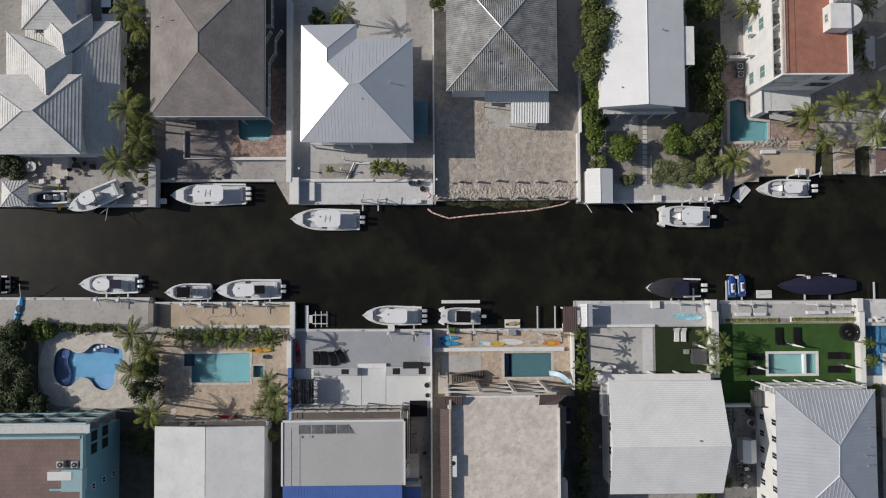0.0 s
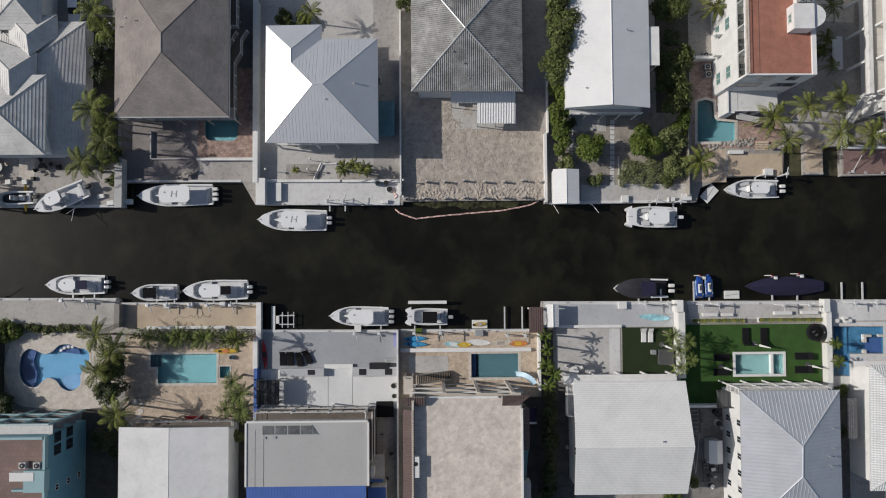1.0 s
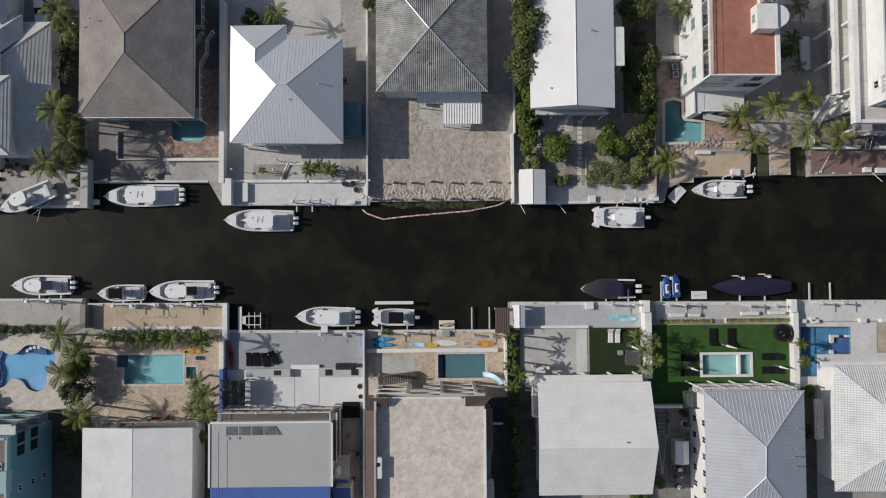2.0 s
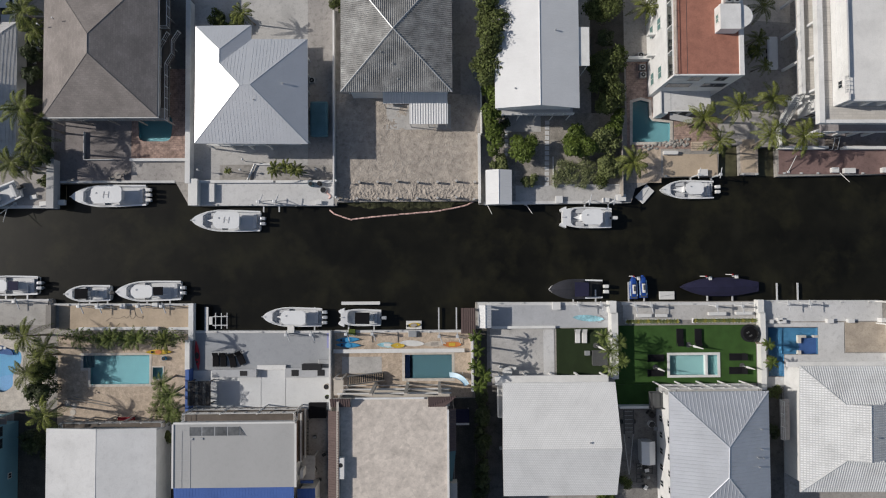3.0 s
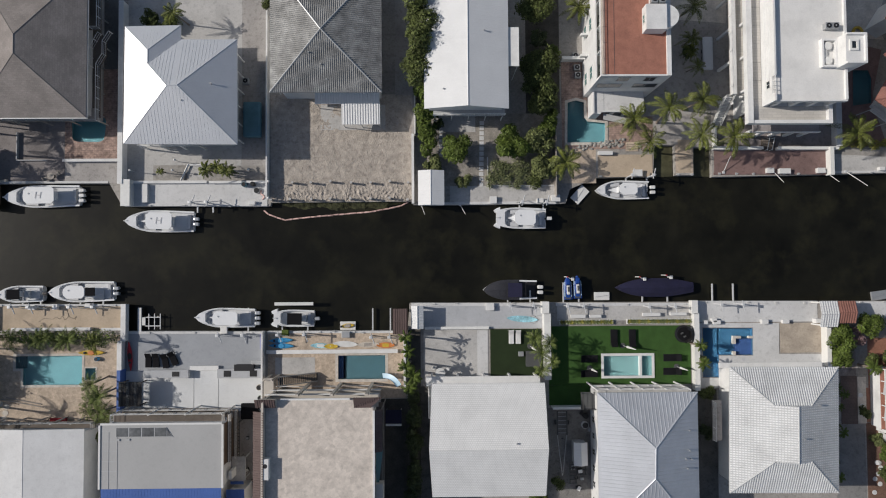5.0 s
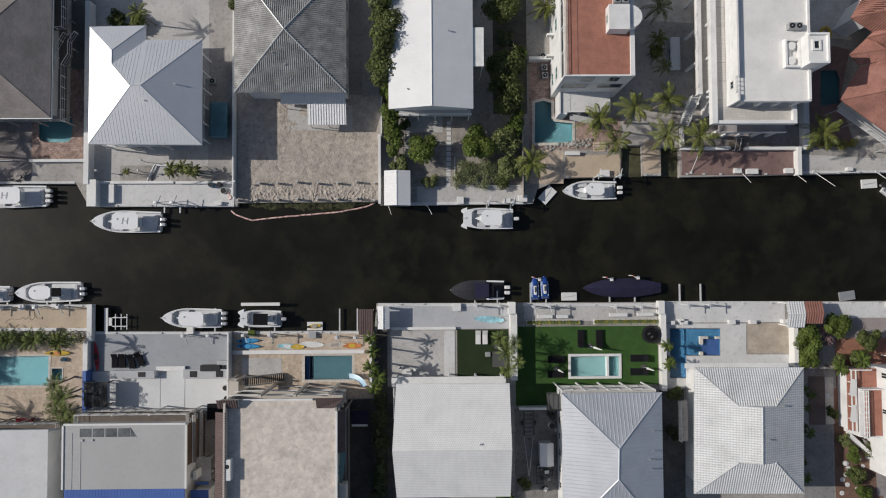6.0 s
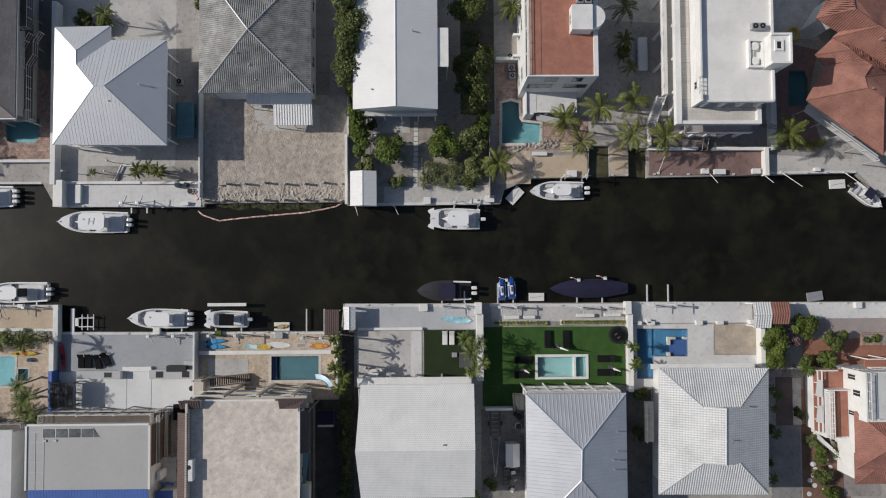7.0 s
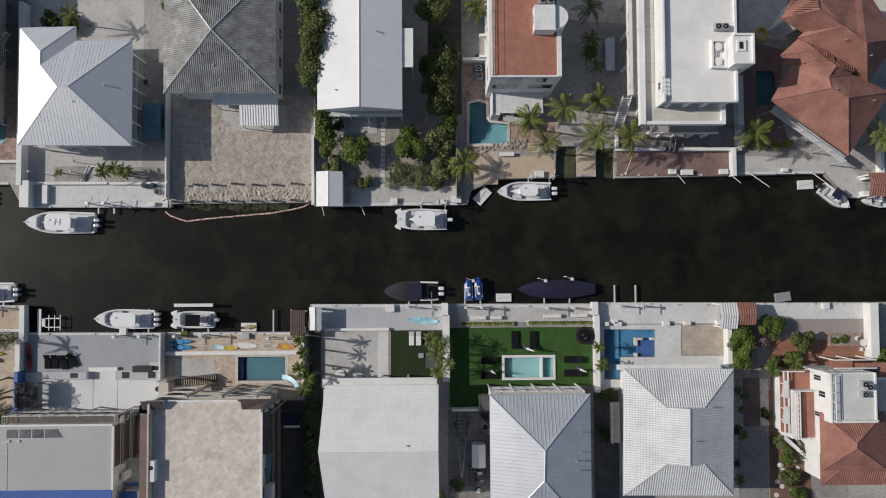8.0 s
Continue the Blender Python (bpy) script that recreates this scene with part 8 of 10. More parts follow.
def plant_palm(kind, p, s=1.0):
    x, y, z = p
    turn = (x * 37 + y * 53) % 360
    m = pose(x, y, 0.0, 0, 0, turn)
    src = PALMS[kind]
    ob = src if PLACED[kind] == 0 else copy_thing(src, m)
    PLACED[kind] += 1
    ob.matrix_basis = m @ Matrix.Diagonal((s, s, z / PALM_H[kind], 1))
for kind, p, s in (
        (0, (-40.07, 21.74, 6.6), 1.25), (1, (-38.47, 17.46, 6.6), 1.2), (0, (-41.88, 14.66, 5.6), 1.1), (1, (-38.54, 20, 6), 0.95), (1, (-39.68, 14.52, 5), 0.8), (0, (-40.35, 34.98, 6), 1.1), (1, (-39.24, 32.61, 5.4), 0.9),
        (2, (-7.49, 14.12, 3.4), 1.0), (2, (-6.03, 14.53, 3.2), 0.9), (2, (-4.54, 13.99, 3.6), 1.0), (2, (-14.27, 14.13, 2), 0.5), (1, (-11.63, 35.37, 4.6), 0.75),
        (4, (41.9, 15.0, 3), 1.15), (0, (50.52, 20.24, 6.2), 1.05), (1, (52.85, 17.32, 5.6), 1.0), (1, (55.18, 21.69, 6.4), 1.08), (0, (59.72, 22.74, 6.4), 1.05), (1, (59.6, 18.12, 6), 1.1),
        (0, (64.06, 17.87, 6), 1.1), (4, (43.75, 36.11, 4.4), 1.0), (1, (58.86, 35.58, 6), 0.9), (0, (81.16, 18.62, 5.4), 1.15), (1, (98.21, 18.04, 5.6), 1.2),
        (0, (-39.67, -8.16, 5.8), 1.0), (1, (-38.0, -9.9, 4.0), 0.95), (0, (-40.2, -13.2, 4.4), 1.0), (1, (-37, -18.53, 5.6), 1.1), (3, (-38.9, -11.1, 3.6), 1.1),
        (6, (-34.7, -9.0, 1.3), 0.95), (6, (-31.9, -9.3, 1.2), 0.85), (6, (-30.3, -8.9, 1.4), 1.0), (6, (-26.9, -9.0, 1.4), 1.05), (6, (-28.4, -9.4, 1.1), 0.8), (3, (-21.5, -9.1, 5.0), 0.85), (6, (-24.2, -9.6, 1.0), 0.6),
        (7, (-21.9, -14.6, 5.0), 0.9), (7, (-20.8, -16.1, 5.0), 0.95), (7, (-22.1, -16.9, 4.4), 0.9), (7, (-20.9, -18.3, 4.6), 0.9), (6, (-24.0, -18.9, 1.3), 0.8), (6, (-21.6, -19.6, 1.6), 0.9),
        (5, (19.73, -8.81, 5.2), 1.0), (5, (20.03, -10.66, 4.8), 1.0), (5, (19.79, -12.68, 5.4), 1.15), (5, (20.77, -13.95, 5), 1.3), (5, (20.23, -15.51, 4.6), 1.1),
        (7, (37.2, -9.0, 4.2), 0.72), (7, (37.9, -10.9, 4.6), 0.8), (7, (39.0, -9.7, 4.8), 0.7), (7, (38.2, -13.3, 4.0), 0.75), (7, (39.5, -12.2, 4.4), 0.65),
        (5, (60.15, -10.41, 3), 0.95), (5, (60.55, -12.89, 3), 1.0), (4, (59.46, 31.97, 3.6), 0.7), (4, (59.42, 30.44, 3), 0.6), (1, (60.08, 28.06, 4), 0.55), (5, (80.41, -17.44, 2), 0.8), (5, (80, -19.26, 1.8), 0.6), (5, (80.05, -22.65, 2.2), 0.85), (5, (79.44, -28.79, 2.2), 0.8), (5, (79.49, -16.51, 2), 0.7), (5, (86.73, -12.46, 3.6), 1.3), (5, (84.07, -13.68, 3), 1.2)):
    plant_palm(kind, p, s)

# broadleaf trees, hedges and shrubs
hedge([(21.93, 41.34), (21.7, 37.21), (21.66, 33.91), (22.11, 31.44), (21.82, 28.16), (22.03, 25.7)], 1.7, 10.0, "tall dense dark-green hedge beside a white roof", LEAF, 31, 15000, 0.2)
hedge([(22.51, 25.29), (22.8, 22.43), (22.42, 19.17), (22.63, 16.73)], 1.4, 3.6, "leafy green hedge along a garden wall", LEAF_BRIGHT, 32, 5000, 0.2)
for p, r, h_, m, seed, lab, cnt in (
        ((26.92, 17.3), 2.2, 3.6, LEAF_BRIGHT, 41, "bright green broad-leaved garden tree", 1500), ((23.57, 15.1), 1.3, 2.2, LEAF_DRY, 42, "olive rounded shrub beside a shed", 800), ((27.7, 12.83), 1.1, 1.4, LEAF_DRY, 43, "low olive shrub in gravel", 420),
        ((38.4, 28.0), 2.7, 5.0, LEAF, 44, "large dark broad-leaved tree", 2900), ((38.2, 24.5), 2.6, 4.6, LEAF, 45, "large dark green tree beside a house", 2200), ((37.72, 36.53), 2.7, 6.0, LEAF, 46, "dense green tree", 1800), ((38.68, 32.62), 1.4, 3.8, LEAF_DARK, 47, "small dark tree", 600), ((40.3, 30.39), 1.2, 4.0, LEAF_BRIGHT, 48, "yellow-green shrub at a fence", 500), ((39.99, 21.49), 1.2, 3.6, LEAF_BRIGHT, 49, "yellow-green shrub at a fence", 600),
        ((34.49, 17.91), 2.2, 3.4, LEAF_BRIGHT, 50, "round green garden tree", 2200), ((38.47, 17.9), 1.9, 3.0, LEAF_DRY, 51, "loose olive shrub", 900), ((39.2, 14.4), 1.7, 2.2, LEAF_DRY, 54, "dense olive shrub", 1100), ((37.98, 12.79), 1.2, 1.4, LEAF, 55, "low green shrub", 500),
        ((24.3, 20.73), 0.8, 2.0, LEAF_DARK, 57, "small dark shrub", 300), ((-16.27, 35.69), 1.4, 2.0, LEAF, 58, "shrub at the rear of a house", 600), ((-13.87, 35.37), 1.3, 1.8, LEAF, 59, "shrub at the rear of a house", 600), ((0.94, 37.38), 1.2, 3.0, LEAF, 60, "shrub at a boundary wall", 600),
        ((-58.89, 15.27), 2.4, 2.0, LEAF_DARK, 61, "dark reddish planting beside a terrace", 1500), ((-58.91, 17.45), 2.0, 3.0, LEAF_DARK, 62, "dark shrub in shade", 900), ((-39.65, 16.2), 1.4, 3.2, LEAF_DARK, 63, "dark shrub by a wall", 700), ((-40.05, 12.81), 0.9, 1.6, LEAF, 64, "green shrub by a wall", 400),
        ((60.21, 30.88), 1.0, 1.6, LEAF_DARK, 65, "dark shrub in a shaded driveway", 500),
        ((-58.28, -9.14), 2.6, 3.0, LEAF_DARK, 70, "dense dark shrub beside a pool", 2200), ((-57.45, -12.83), 2.6, 3.0, LEAF_DARK, 71, "dense dark shrub beside a pool", 2400), ((-57.54, -16.66), 2.8, 3.0, LEAF_DARK, 72, "dense dark shrub beside a house", 2000), ((-54.47, -17.83), 1.8, 3.0, LEAF_DARK, 73, "dark shrub beside a house", 900), ((-54.06, -8.18), 1.6, 1.6, LEAF_BRIGHT, 74, "bright green clipped shrub", 900), ((-56.39, -7.93), 1.4, 1.6, LEAF, 75, "green shrub beside a boardwalk", 700),
        ((-39.02, -16.06), 2.0, 3.6, LEAF_DARK, 76, "dark shrub among palms", 1100), ((-39.59, -13.36), 1.9, 3.4, LEAF, 77, "green shrub among palms", 1100), ((-38.6, -12.3), 1.0, 2.2, LEAF, 78, "green shrub at a boundary", 500),
        ((80.35, -9.56), 1.6, 3.0, LEAF_BRIGHT, 80, "green flowering shrub at a white wall", 1300), ((80.61, -12.31), 1.6, 3.0, LEAF_BRIGHT, 81, "green flowering shrub at a white wall", 1100), ((84.63, -7.9), 1.7, 2.2, LEAF_BRIGHT, 82, "spreading garden shrub", 900), ((88.9, -9.4), 1.7, 2.8, LEAF, 84, "round green garden tree", 1500), ((82.6, -9.6), 1.3, 1.6, BLOSSOM, 88, "pale mauve flowering shrub in gravel", 700), ((87.6, -12.6), 1.3, 1.8, LEAF, 89, "low spreading shrub on terracotta", 700), ((85.0, -13.05), 1.1, 1.6, LEAF, 85, "low green shrub", 500), ((88.5, -14.4), 0.9, 1.8, LEAF, 86, "green shrub at a villa corner", 400),
        ((79.83, -22.16), 0.7, 1.4, LEAF_DARK, 87, "dark shrub in a side passage", 260), ((79.57, -26.84), 0.7, 1.6, LEAF, 90, "dark shrub in a side passage", 260), ((84.1, -19.9), 1.0, 1.2, LEAF, 92, "low shrub on a terracotta walk", 400),
        ((86.6, -25.9), 1.1, 1.8, LEAF_BRIGHT, 93, "yellow-green shrub in red mulch", 800), ((86.9, -28.85), 1.4, 1.6, LEAF, 94, "dark green shrub in red mulch", 800), ((87.99, -31.58), 1.2, 1.6, LEAF_BRIGHT, 96, "yellow-green shrub in red mulch", 700), ((85.62, -24.04), 1.0, 1.2, LEAF_DRY, 97, "dry brown shrub", 350), ((89.01, -25.08), 1.1, 1.2, LEAF, 98, "green shrub against a wall", 400),
        ((94.05, -9.92), 0.5, 0.8, LEAF, 99, "small potted shrub", 160), ((95.34, -9.77), 0.6, 0.8, LEAF_BRIGHT, 100, "small potted shrub", 200), ((100.45, -12.29), 1.4, 1.6, LEAF_BRIGHT, 101, "green shrub by a wall", 600),
        ((61.65, -17.32), 1.1, 1.6, LEAF, 102, "green shrub in a side path", 450), ((61.33, -12.62), 0.5, 1.2, LEAF_DRY, 103, "small dry shrub", 160), ((61.33, -22.78), 1.1, 1.8, LEAF_DARK, 104, "dark shrub in a side path", 400),
        ((37.85, -31.57), 1.2, 1.6, LEAF_BRIGHT, 109, "bright shrub at a house corner", 500), ((40.67, -29.42), 1.0, 1.6, LEAF, 110, "green shrub in a side yard", 400),
        ((-41.2, 30.46), 1.4, 3.4, LEAF_DARK, 112, "dark shrub between two houses", 700), ((-41.49, 27.67), 1.3, 3.0, LEAF_DARK, 113, "dark shrub between two houses", 700), ((-40.05, 32.45), 1.5, 4.0, LEAF_DARK, 114, "dark tree between two houses", 800),
        ((-40.64, -22.16), 1.8, 3.0, LEAF_DARK, 115, "dark shrub in a shaded passage", 900), ((-38.94, -24.47), 1.0, 2.4, LEAF_DARK, 116, "dark shrub in a shaded passage", 500),
        ((39.47, 19.89), 1.4, 3.0, LEAF_BRIGHT, 120, "yellow-green shrub at a fence", 700),
        ((-22.21, -22.34), 1.1, 2.6, LEAF_DRY, 111, "leggy olive shrub beside a house", 500)):
    big = h_ > 3.0
    x, y = p
    bush(x, y, r, h_, lab if len(lab.split()) > 3 else lab + " in a garden", m, seed, int(6 + r * 3.2), cnt, 0.2 if r > 1.2 else 0.15, big, "tree" if big else "shrub", "tree" if big else "shrub")
hedge([(20.5, -16.9), (20.8, -20.0), (20.55, -23.5), (20.75, -27.0), (20.5, -31.0), (20.7, -34.5)], 0.95, 3.0, "dark feathery planting in a shaded passage", LEAF_DARK, 37, 4200, 0.22, 0.8)
def grass_clump(x, y, r, h, seed):
    """Ornamental grass: fine arching blades in loose tufts."""
    rnd = random.Random(seed)
    t = thing("grass_clump", "loose olive ornamental grass in a gravel bed", "grass", (x, y, 0.04), "ornamental grasses")
    bm = B()
    for k in range(int(15 * r)):
        a, d = rnd.uniform(0, 6.28), r * math.sqrt(rnd.uniform(0, 1))
        bx, by = x + d * math.cos(a), y + d * math.sin(a)
        for i in range(26):
            q, L = rnd.uniform(0, 6.28), rnd.uniform(0.35, 0.75)
            u, s = Vector((math.cos(q), math.sin(q), 0)), Vector((-math.sin(q), math.cos(q), 0)) * 0.022
            b0 = Vector((bx, by, 0.04))
            m1 = b0 + u * L * 0.4 + Vector((0, 0, h * rnd.uniform(0.6, 1.0)))
            tip = b0 + u * L + Vector((0, 0, h * rnd.uniform(0.3, 0.8)))
            bm.faces.new([bm.verts.new(v) for v in (b0, m1 - s, tip, m1 + s)])
    part("tuft", bm, GRASS, t)
for (x, y), r, h_, seed in (((32.32, 14.26), 1.2, 1.3, 1), ((33.36, 13.28), 1.1, 1.2, 2), ((31.89, 12.8), 1.0, 1.0, 3), ((35.59, 15.06), 1.3, 1.4, 4), ((36.38, 13.75), 1.3, 1.3, 5), ((35.14, 12.79), 1.1, 1.1, 6), ((33.55, 14.74), 0.9, 1.2, 7)):
    grass_clump(x, y, r, h_, seed)
for r in ((31.2, 12.05, 40.7, 12.2), (31.2, 12.21, 31.35, 16.2)):
    strip("garden_kerb", rect(*r), 0.0, 0.2, CONCRETE_W, "low pale kerb round a planted bed", "kerb")
hedge([(-52.86, -7.65), (-50.35, -7.75), (-47.21, -7.69), (-43.9, -7.8)], 0.7, 1.0, "low mixed planting along a boardwalk", LEAF, 33, 1500, 0.14, 0.7)
hedge([(-36.97, -8.56), (-33.81, -8.74), (-29.08, -8.78), (-25.92, -8.64), (-21.17, -8.84)], 0.9, 2.0, "scrubby dry planting behind a low wall", ARECA, 34, 1500, 0.14, 0.8)
for x, y in ((-36.95, -18.0), (-36.05, -18.45), (-36.2, -19.3), (-36.4, -20.1)):
    solid("stepping_stone", lathe(B(), [(x, y, 0.04, 0.40), (x, y, 0.09, 0.40), (x, y, 0.10, 0.36)], 18), PAVER_PALE, "round pale stepping stone on flagstones", "stepping stone", group="round stepping stones")
hedge([(83.3, 17.73), (85.58, 17.89), (88.18, 17.79)], 0.7, 1.0, "yellow-flowering low hedge above a dock", FLOWER, 35, 1400, 0.12, 0.6)
hedge([(79.26, -10.5), (80.01, -13.29)], 0.8, 2.2, "flowering shrub row on a wall", LEAF_BRIGHT, 36, 700, 0.15, 0.7)
def planter_row(x0, y0, x1, y1, label, seed):
    t = thing("planter", "long low planter with olive rosettes in dark soil", "planter", (x0, y0, 0))
    part("trough", slab(B(), rect(x0, y0, x1, y1), [rect(x0 + 0.12, y0 + 0.12, x1 - 0.12, y1 - 0.12)], 0, 0.35), STUCCO_WHITE, t)
    part("soil", box(B(), x0 + 0.12, y0 + 0.12, 0.02, x1 - 0.12, y1 - 0.12, 0.25), DARK_GROUND, t)
    rnd = random.Random(seed)
    n = int((x1 - x0) / 0.45)
    for i in range(n):
        bm = B()
        cx, cy = x0 + 0.3 + (x1 - x0 - 0.6) * i / max(1, n - 1), (y0 + y1) / 2
        for k in range(9):
            a = k * 0.7 + rnd.uniform(-0.2, 0.2)
            d, s = Vector((math.cos(a), math.sin(a), 0)), Vector((-math.sin(a), math.cos(a), 0))
            c = Vector((cx, cy, 0.27))
            bm.faces.new([bm.verts.new(v) for v in (c, c + d * 0.2 + s * 0.08 + Vector((0, 0, 0.12)), c + d * 0.42 + Vector((0, 0, 0.26)), c + d * 0.2 - s * 0.08 + Vector((0, 0, 0.12)))])
        part("rosette", bm, LEAF_DRY if i % 3 else FLOWER, t)
planter_row(41.21, -7.6, 48.79, -6.99, "", 1)
planter_row(50.75, -7.6, 59.89, -6.9, "", 2)

# ---- loose things on docks, patios and lawns ----
def board(p, L, W, turn, material, label, name="paddleboard", z=0.06, stripe=None, group="boards and kayaks", category=""):
    """A surf or paddle board, or the deck of a kayak: a tapered, slightly rockered body."""
    x, y = p
    t = thing(name, label, category or name.replace("_", " "), (x, y, z), group)
    bm = B()
    rows = []
    kayak = name == "kayak"
    for i in range(13):
        s = i / 12
        w = W / 2 * max(0.08, math.sin(math.pi * s) ** (0.55 if not kayak else 0.75))
        lift_ = 0.12 * (2 * s - 1) ** 4
        hh = 0.3 if kayak else 0.1
        rows.append([bm.verts.new(v) for v in ((L * (s - 0.5), -w, lift_ + hh * 0.6), (L * (s - 0.5), 0, lift_ + hh), (L * (s - 0.5), w, lift_ + hh * 0.6), (L * (s - 0.5), w * 0.6, lift_), (L * (s - 0.5), -w * 0.6, lift_))])
    for a, b in zip(rows, rows[1:]):
        for j in range(5):
            bm.faces.new((a[j], b[j], b[(j + 1) % 5], a[(j + 1) % 5]))
    bm.faces.new(rows[0])
    bm.faces.new(rows[-1])
    bmesh.ops.recalc_face_normals(bm, faces=bm.faces)
    m = pose(x, y, z, 0, 0, turn)
    bmesh.ops.transform(bm, verts=bm.verts, matrix=m)
    part("hull" if kayak else "deck", bm, material, t)
    if kayak:
        bm = lathe(B(), [(0, 0, 0.24, 0.30), (0, 0, 0.325, 0.30), (0, 0, 0.33, 0.22)], 14)
        bmesh.ops.transform(bm, verts=bm.verts, matrix=m @ Matrix.Diagonal((1.6, W / 0.75, 1, 1)))
        part("cockpit", bm, stripe or BLACK, t)
        bm = box(B(), -1.0, -0.15, 0.28, -0.75, 0.15, 0.45, 0.03)
        bmesh.ops.transform(bm, verts=bm.verts, matrix=m)
        part("seat_back", bm, BLACK, t)
    else:
        bm = box(B(), -L * 0.18, -W * 0.3, 0.08, L * 0.16, W * 0.3, 0.115, 0.01)
        bmesh.ops.transform(bm, verts=bm.verts, matrix=m)
        part("traction_pad", bm, stripe or material, t)
    return t
board((-57.84, -4.93), 4.2, 0.85, 76, KAYAK_BLUE, "blue plastic kayak lying on a boardwalk", "kayak", 0.09)
board((-52.34, 10.6), 3.8, 0.85, 92, KAYAK_YELLOW, "yellow plastic kayak standing across the dock", "kayak", 0.2)
board((-24.32, -11.02), 3.6, 0.75, 0, KAYAK_YELLOW, "yellow kayak lying in garden litter", "kayak", 0.06, ORANGE)
board((-18.95, -11.54), 4.0, 0.7, 95, RED_PLASTIC, "red kayak leaning along a white wall", "kayak", 0.1)
board((2.03, -9.52), 3.4, 0.72, 2, KAYAK_BLUE, "blue kayak on a flagstone strip", "kayak", 0.06, KAYAK_BLUE)
board((2.1, -10.28), 3.5, 0.74, -2, KAYAK_BLUE, "blue kayak on a flagstone strip", "kayak", 0.06, KAYAK_BLUE)
board((7.6, -10.32), 2.9, 0.72, -2, CYAN_FADE, "pale turquoise surfboard leaning by a low wall", "surfboard", 0.06, PLASTIC_W)
board((9.04, -10.41), 2.0, 0.7, 0, KAYAK_YELLOW, "yellow bodyboard by a low wall", "surfboard", 0.12)
board((11.04, -10.11), 3.5, 0.85, -3, PLASTIC_W, "white paddleboard by a low wall", "paddleboard", 0.08)
board((14.24, -10.22), 3.2, 0.8, 2, WOOD_PALE, "beige paddleboard with a black pad", "paddleboard", 0.08, WOOD)
board((16.71, -10.31), 2.6, 0.8, 0, ORANGE, "orange and yellow paddleboard by a wall", "paddleboard", 0.1, KAYAK_YELLOW)
board((11.28, -7.61), 2.0, 0.65, 6, KAYAK_YELLOW, "yellow kayak resting on a float", "kayak", -0.64, WOOD)
board((35.97, -6.79), 4.4, 0.9, -4, CYAN_FADE, "faded turquoise and white paddleboard on a dock", "paddleboard", 0.09)


def lounger(label, material, frame_material, w=0.33, foot=1.0):
    t = thing("sun_lounger", label, "lounger", (0, 0, 0), "sun loungers")
    part("seat", box(B(), -w, -foot, 0.26, w, 0.35, 0.36, 0.03), material, t)
    bm = box(B(), -w, 0, 0, w, 0.75, 0.09, 0.03)
    bmesh.ops.transform(bm, verts=bm.verts, matrix=pose(0, 0.35, 0.28, 35))
    part("backrest", bm, material, t)
    for x in (-w - 0.01, w + 0.01):
        part("side_rail", box(B(), x - 0.03, -foot, 0.22, x + 0.03, 0.95, 0.27), frame_material, t)
        for y in (0.15 - foot, 0.7):
            part("leg", box(B(), x - 0.03, y - 0.03, 0, x + 0.03, y + 0.03, 0.22), frame_material, t)
    return t
DARK_LOUNGER = lounger("black mesh sun lounger on an artificial lawn", DARK_MESH, BLACK, 0.46, 1.5)
first = True
for (x, y), turn in (((48.89, -9.84), 180), ((51.48, -9.86), 180), ((45.04, -12.45), 90), ((44.99, -14.52), 90), ((57.32, -12.39), -90), ((57.27, -14.3), -90)):
    if first:
        put(DARK_LOUNGER, x, y, 0.07, turn)
        first = False
    else:
        copy_thing(DARK_LOUNGER, pose(x, y, 0.07, 0, 0, turn))
WHITE_LOUNGER = lounger("white sun lounger on dark turf", PLASTIC_W, PLASTIC_W)
put(WHITE_LOUNGER, 34.39, -9.25, 0.07, 0)
copy_thing(WHITE_LOUNGER, pose(35.36, -9.26, 0.07))
GREY_LOUNGER = lounger("dark grey folding deck chair on a painted patio", DARK_MESH, BLACK, 0.42)
put(GREY_LOUNGER, -16.33, -12.11, 0.07, 0)
for (x, y), turn in (((-15.3, -12.12), 2), ((-14.04, -12.21), 12), ((-12.93, -11.9), 24)):
    copy_thing(GREY_LOUNGER, pose(x, y, 0.07, 0, 0, turn))


def closed_umbrella(p, h, lean, label):
    x, y = p
    t = thing("parasol", label, "parasol", (x, y, 0), "closed parasols")
    lx, ly = lean
    top = (x + lx, y + ly, h)
    mid = (x + lx * 0.35, y + ly * 0.35, h * 0.38)
    part("pole", tube(B(), (x, y, 0.1), top, 0.03), ALU, t)
    part("folded_canopy", tube(B(), mid, top, 0.17, 0.05, 10), PLASTIC_W, t)
    part("base", lathe(B(), [(x, y, 0.05, 0.4), (x, y, 0.14, 0.38), (x, y, 0.18, 0.1)], 14), GREY_FABRIC, t)
closed_umbrella((50.17, -10.65), 2.6, (1.1, -0.3), "closed white parasol leaning over a lawn")
closed_umbrella((45.41, -13.8), 2.4, (0.5, -0.2), "closed white parasol beside loungers")
closed_umbrella((57.77, -13.67), 2.4, (0.7, -0.2), "closed white parasol beside loungers")
closed_umbrella((37.02, -10.63), 2.6, (0.7, -0.4), "closed white parasol beside a covered table")

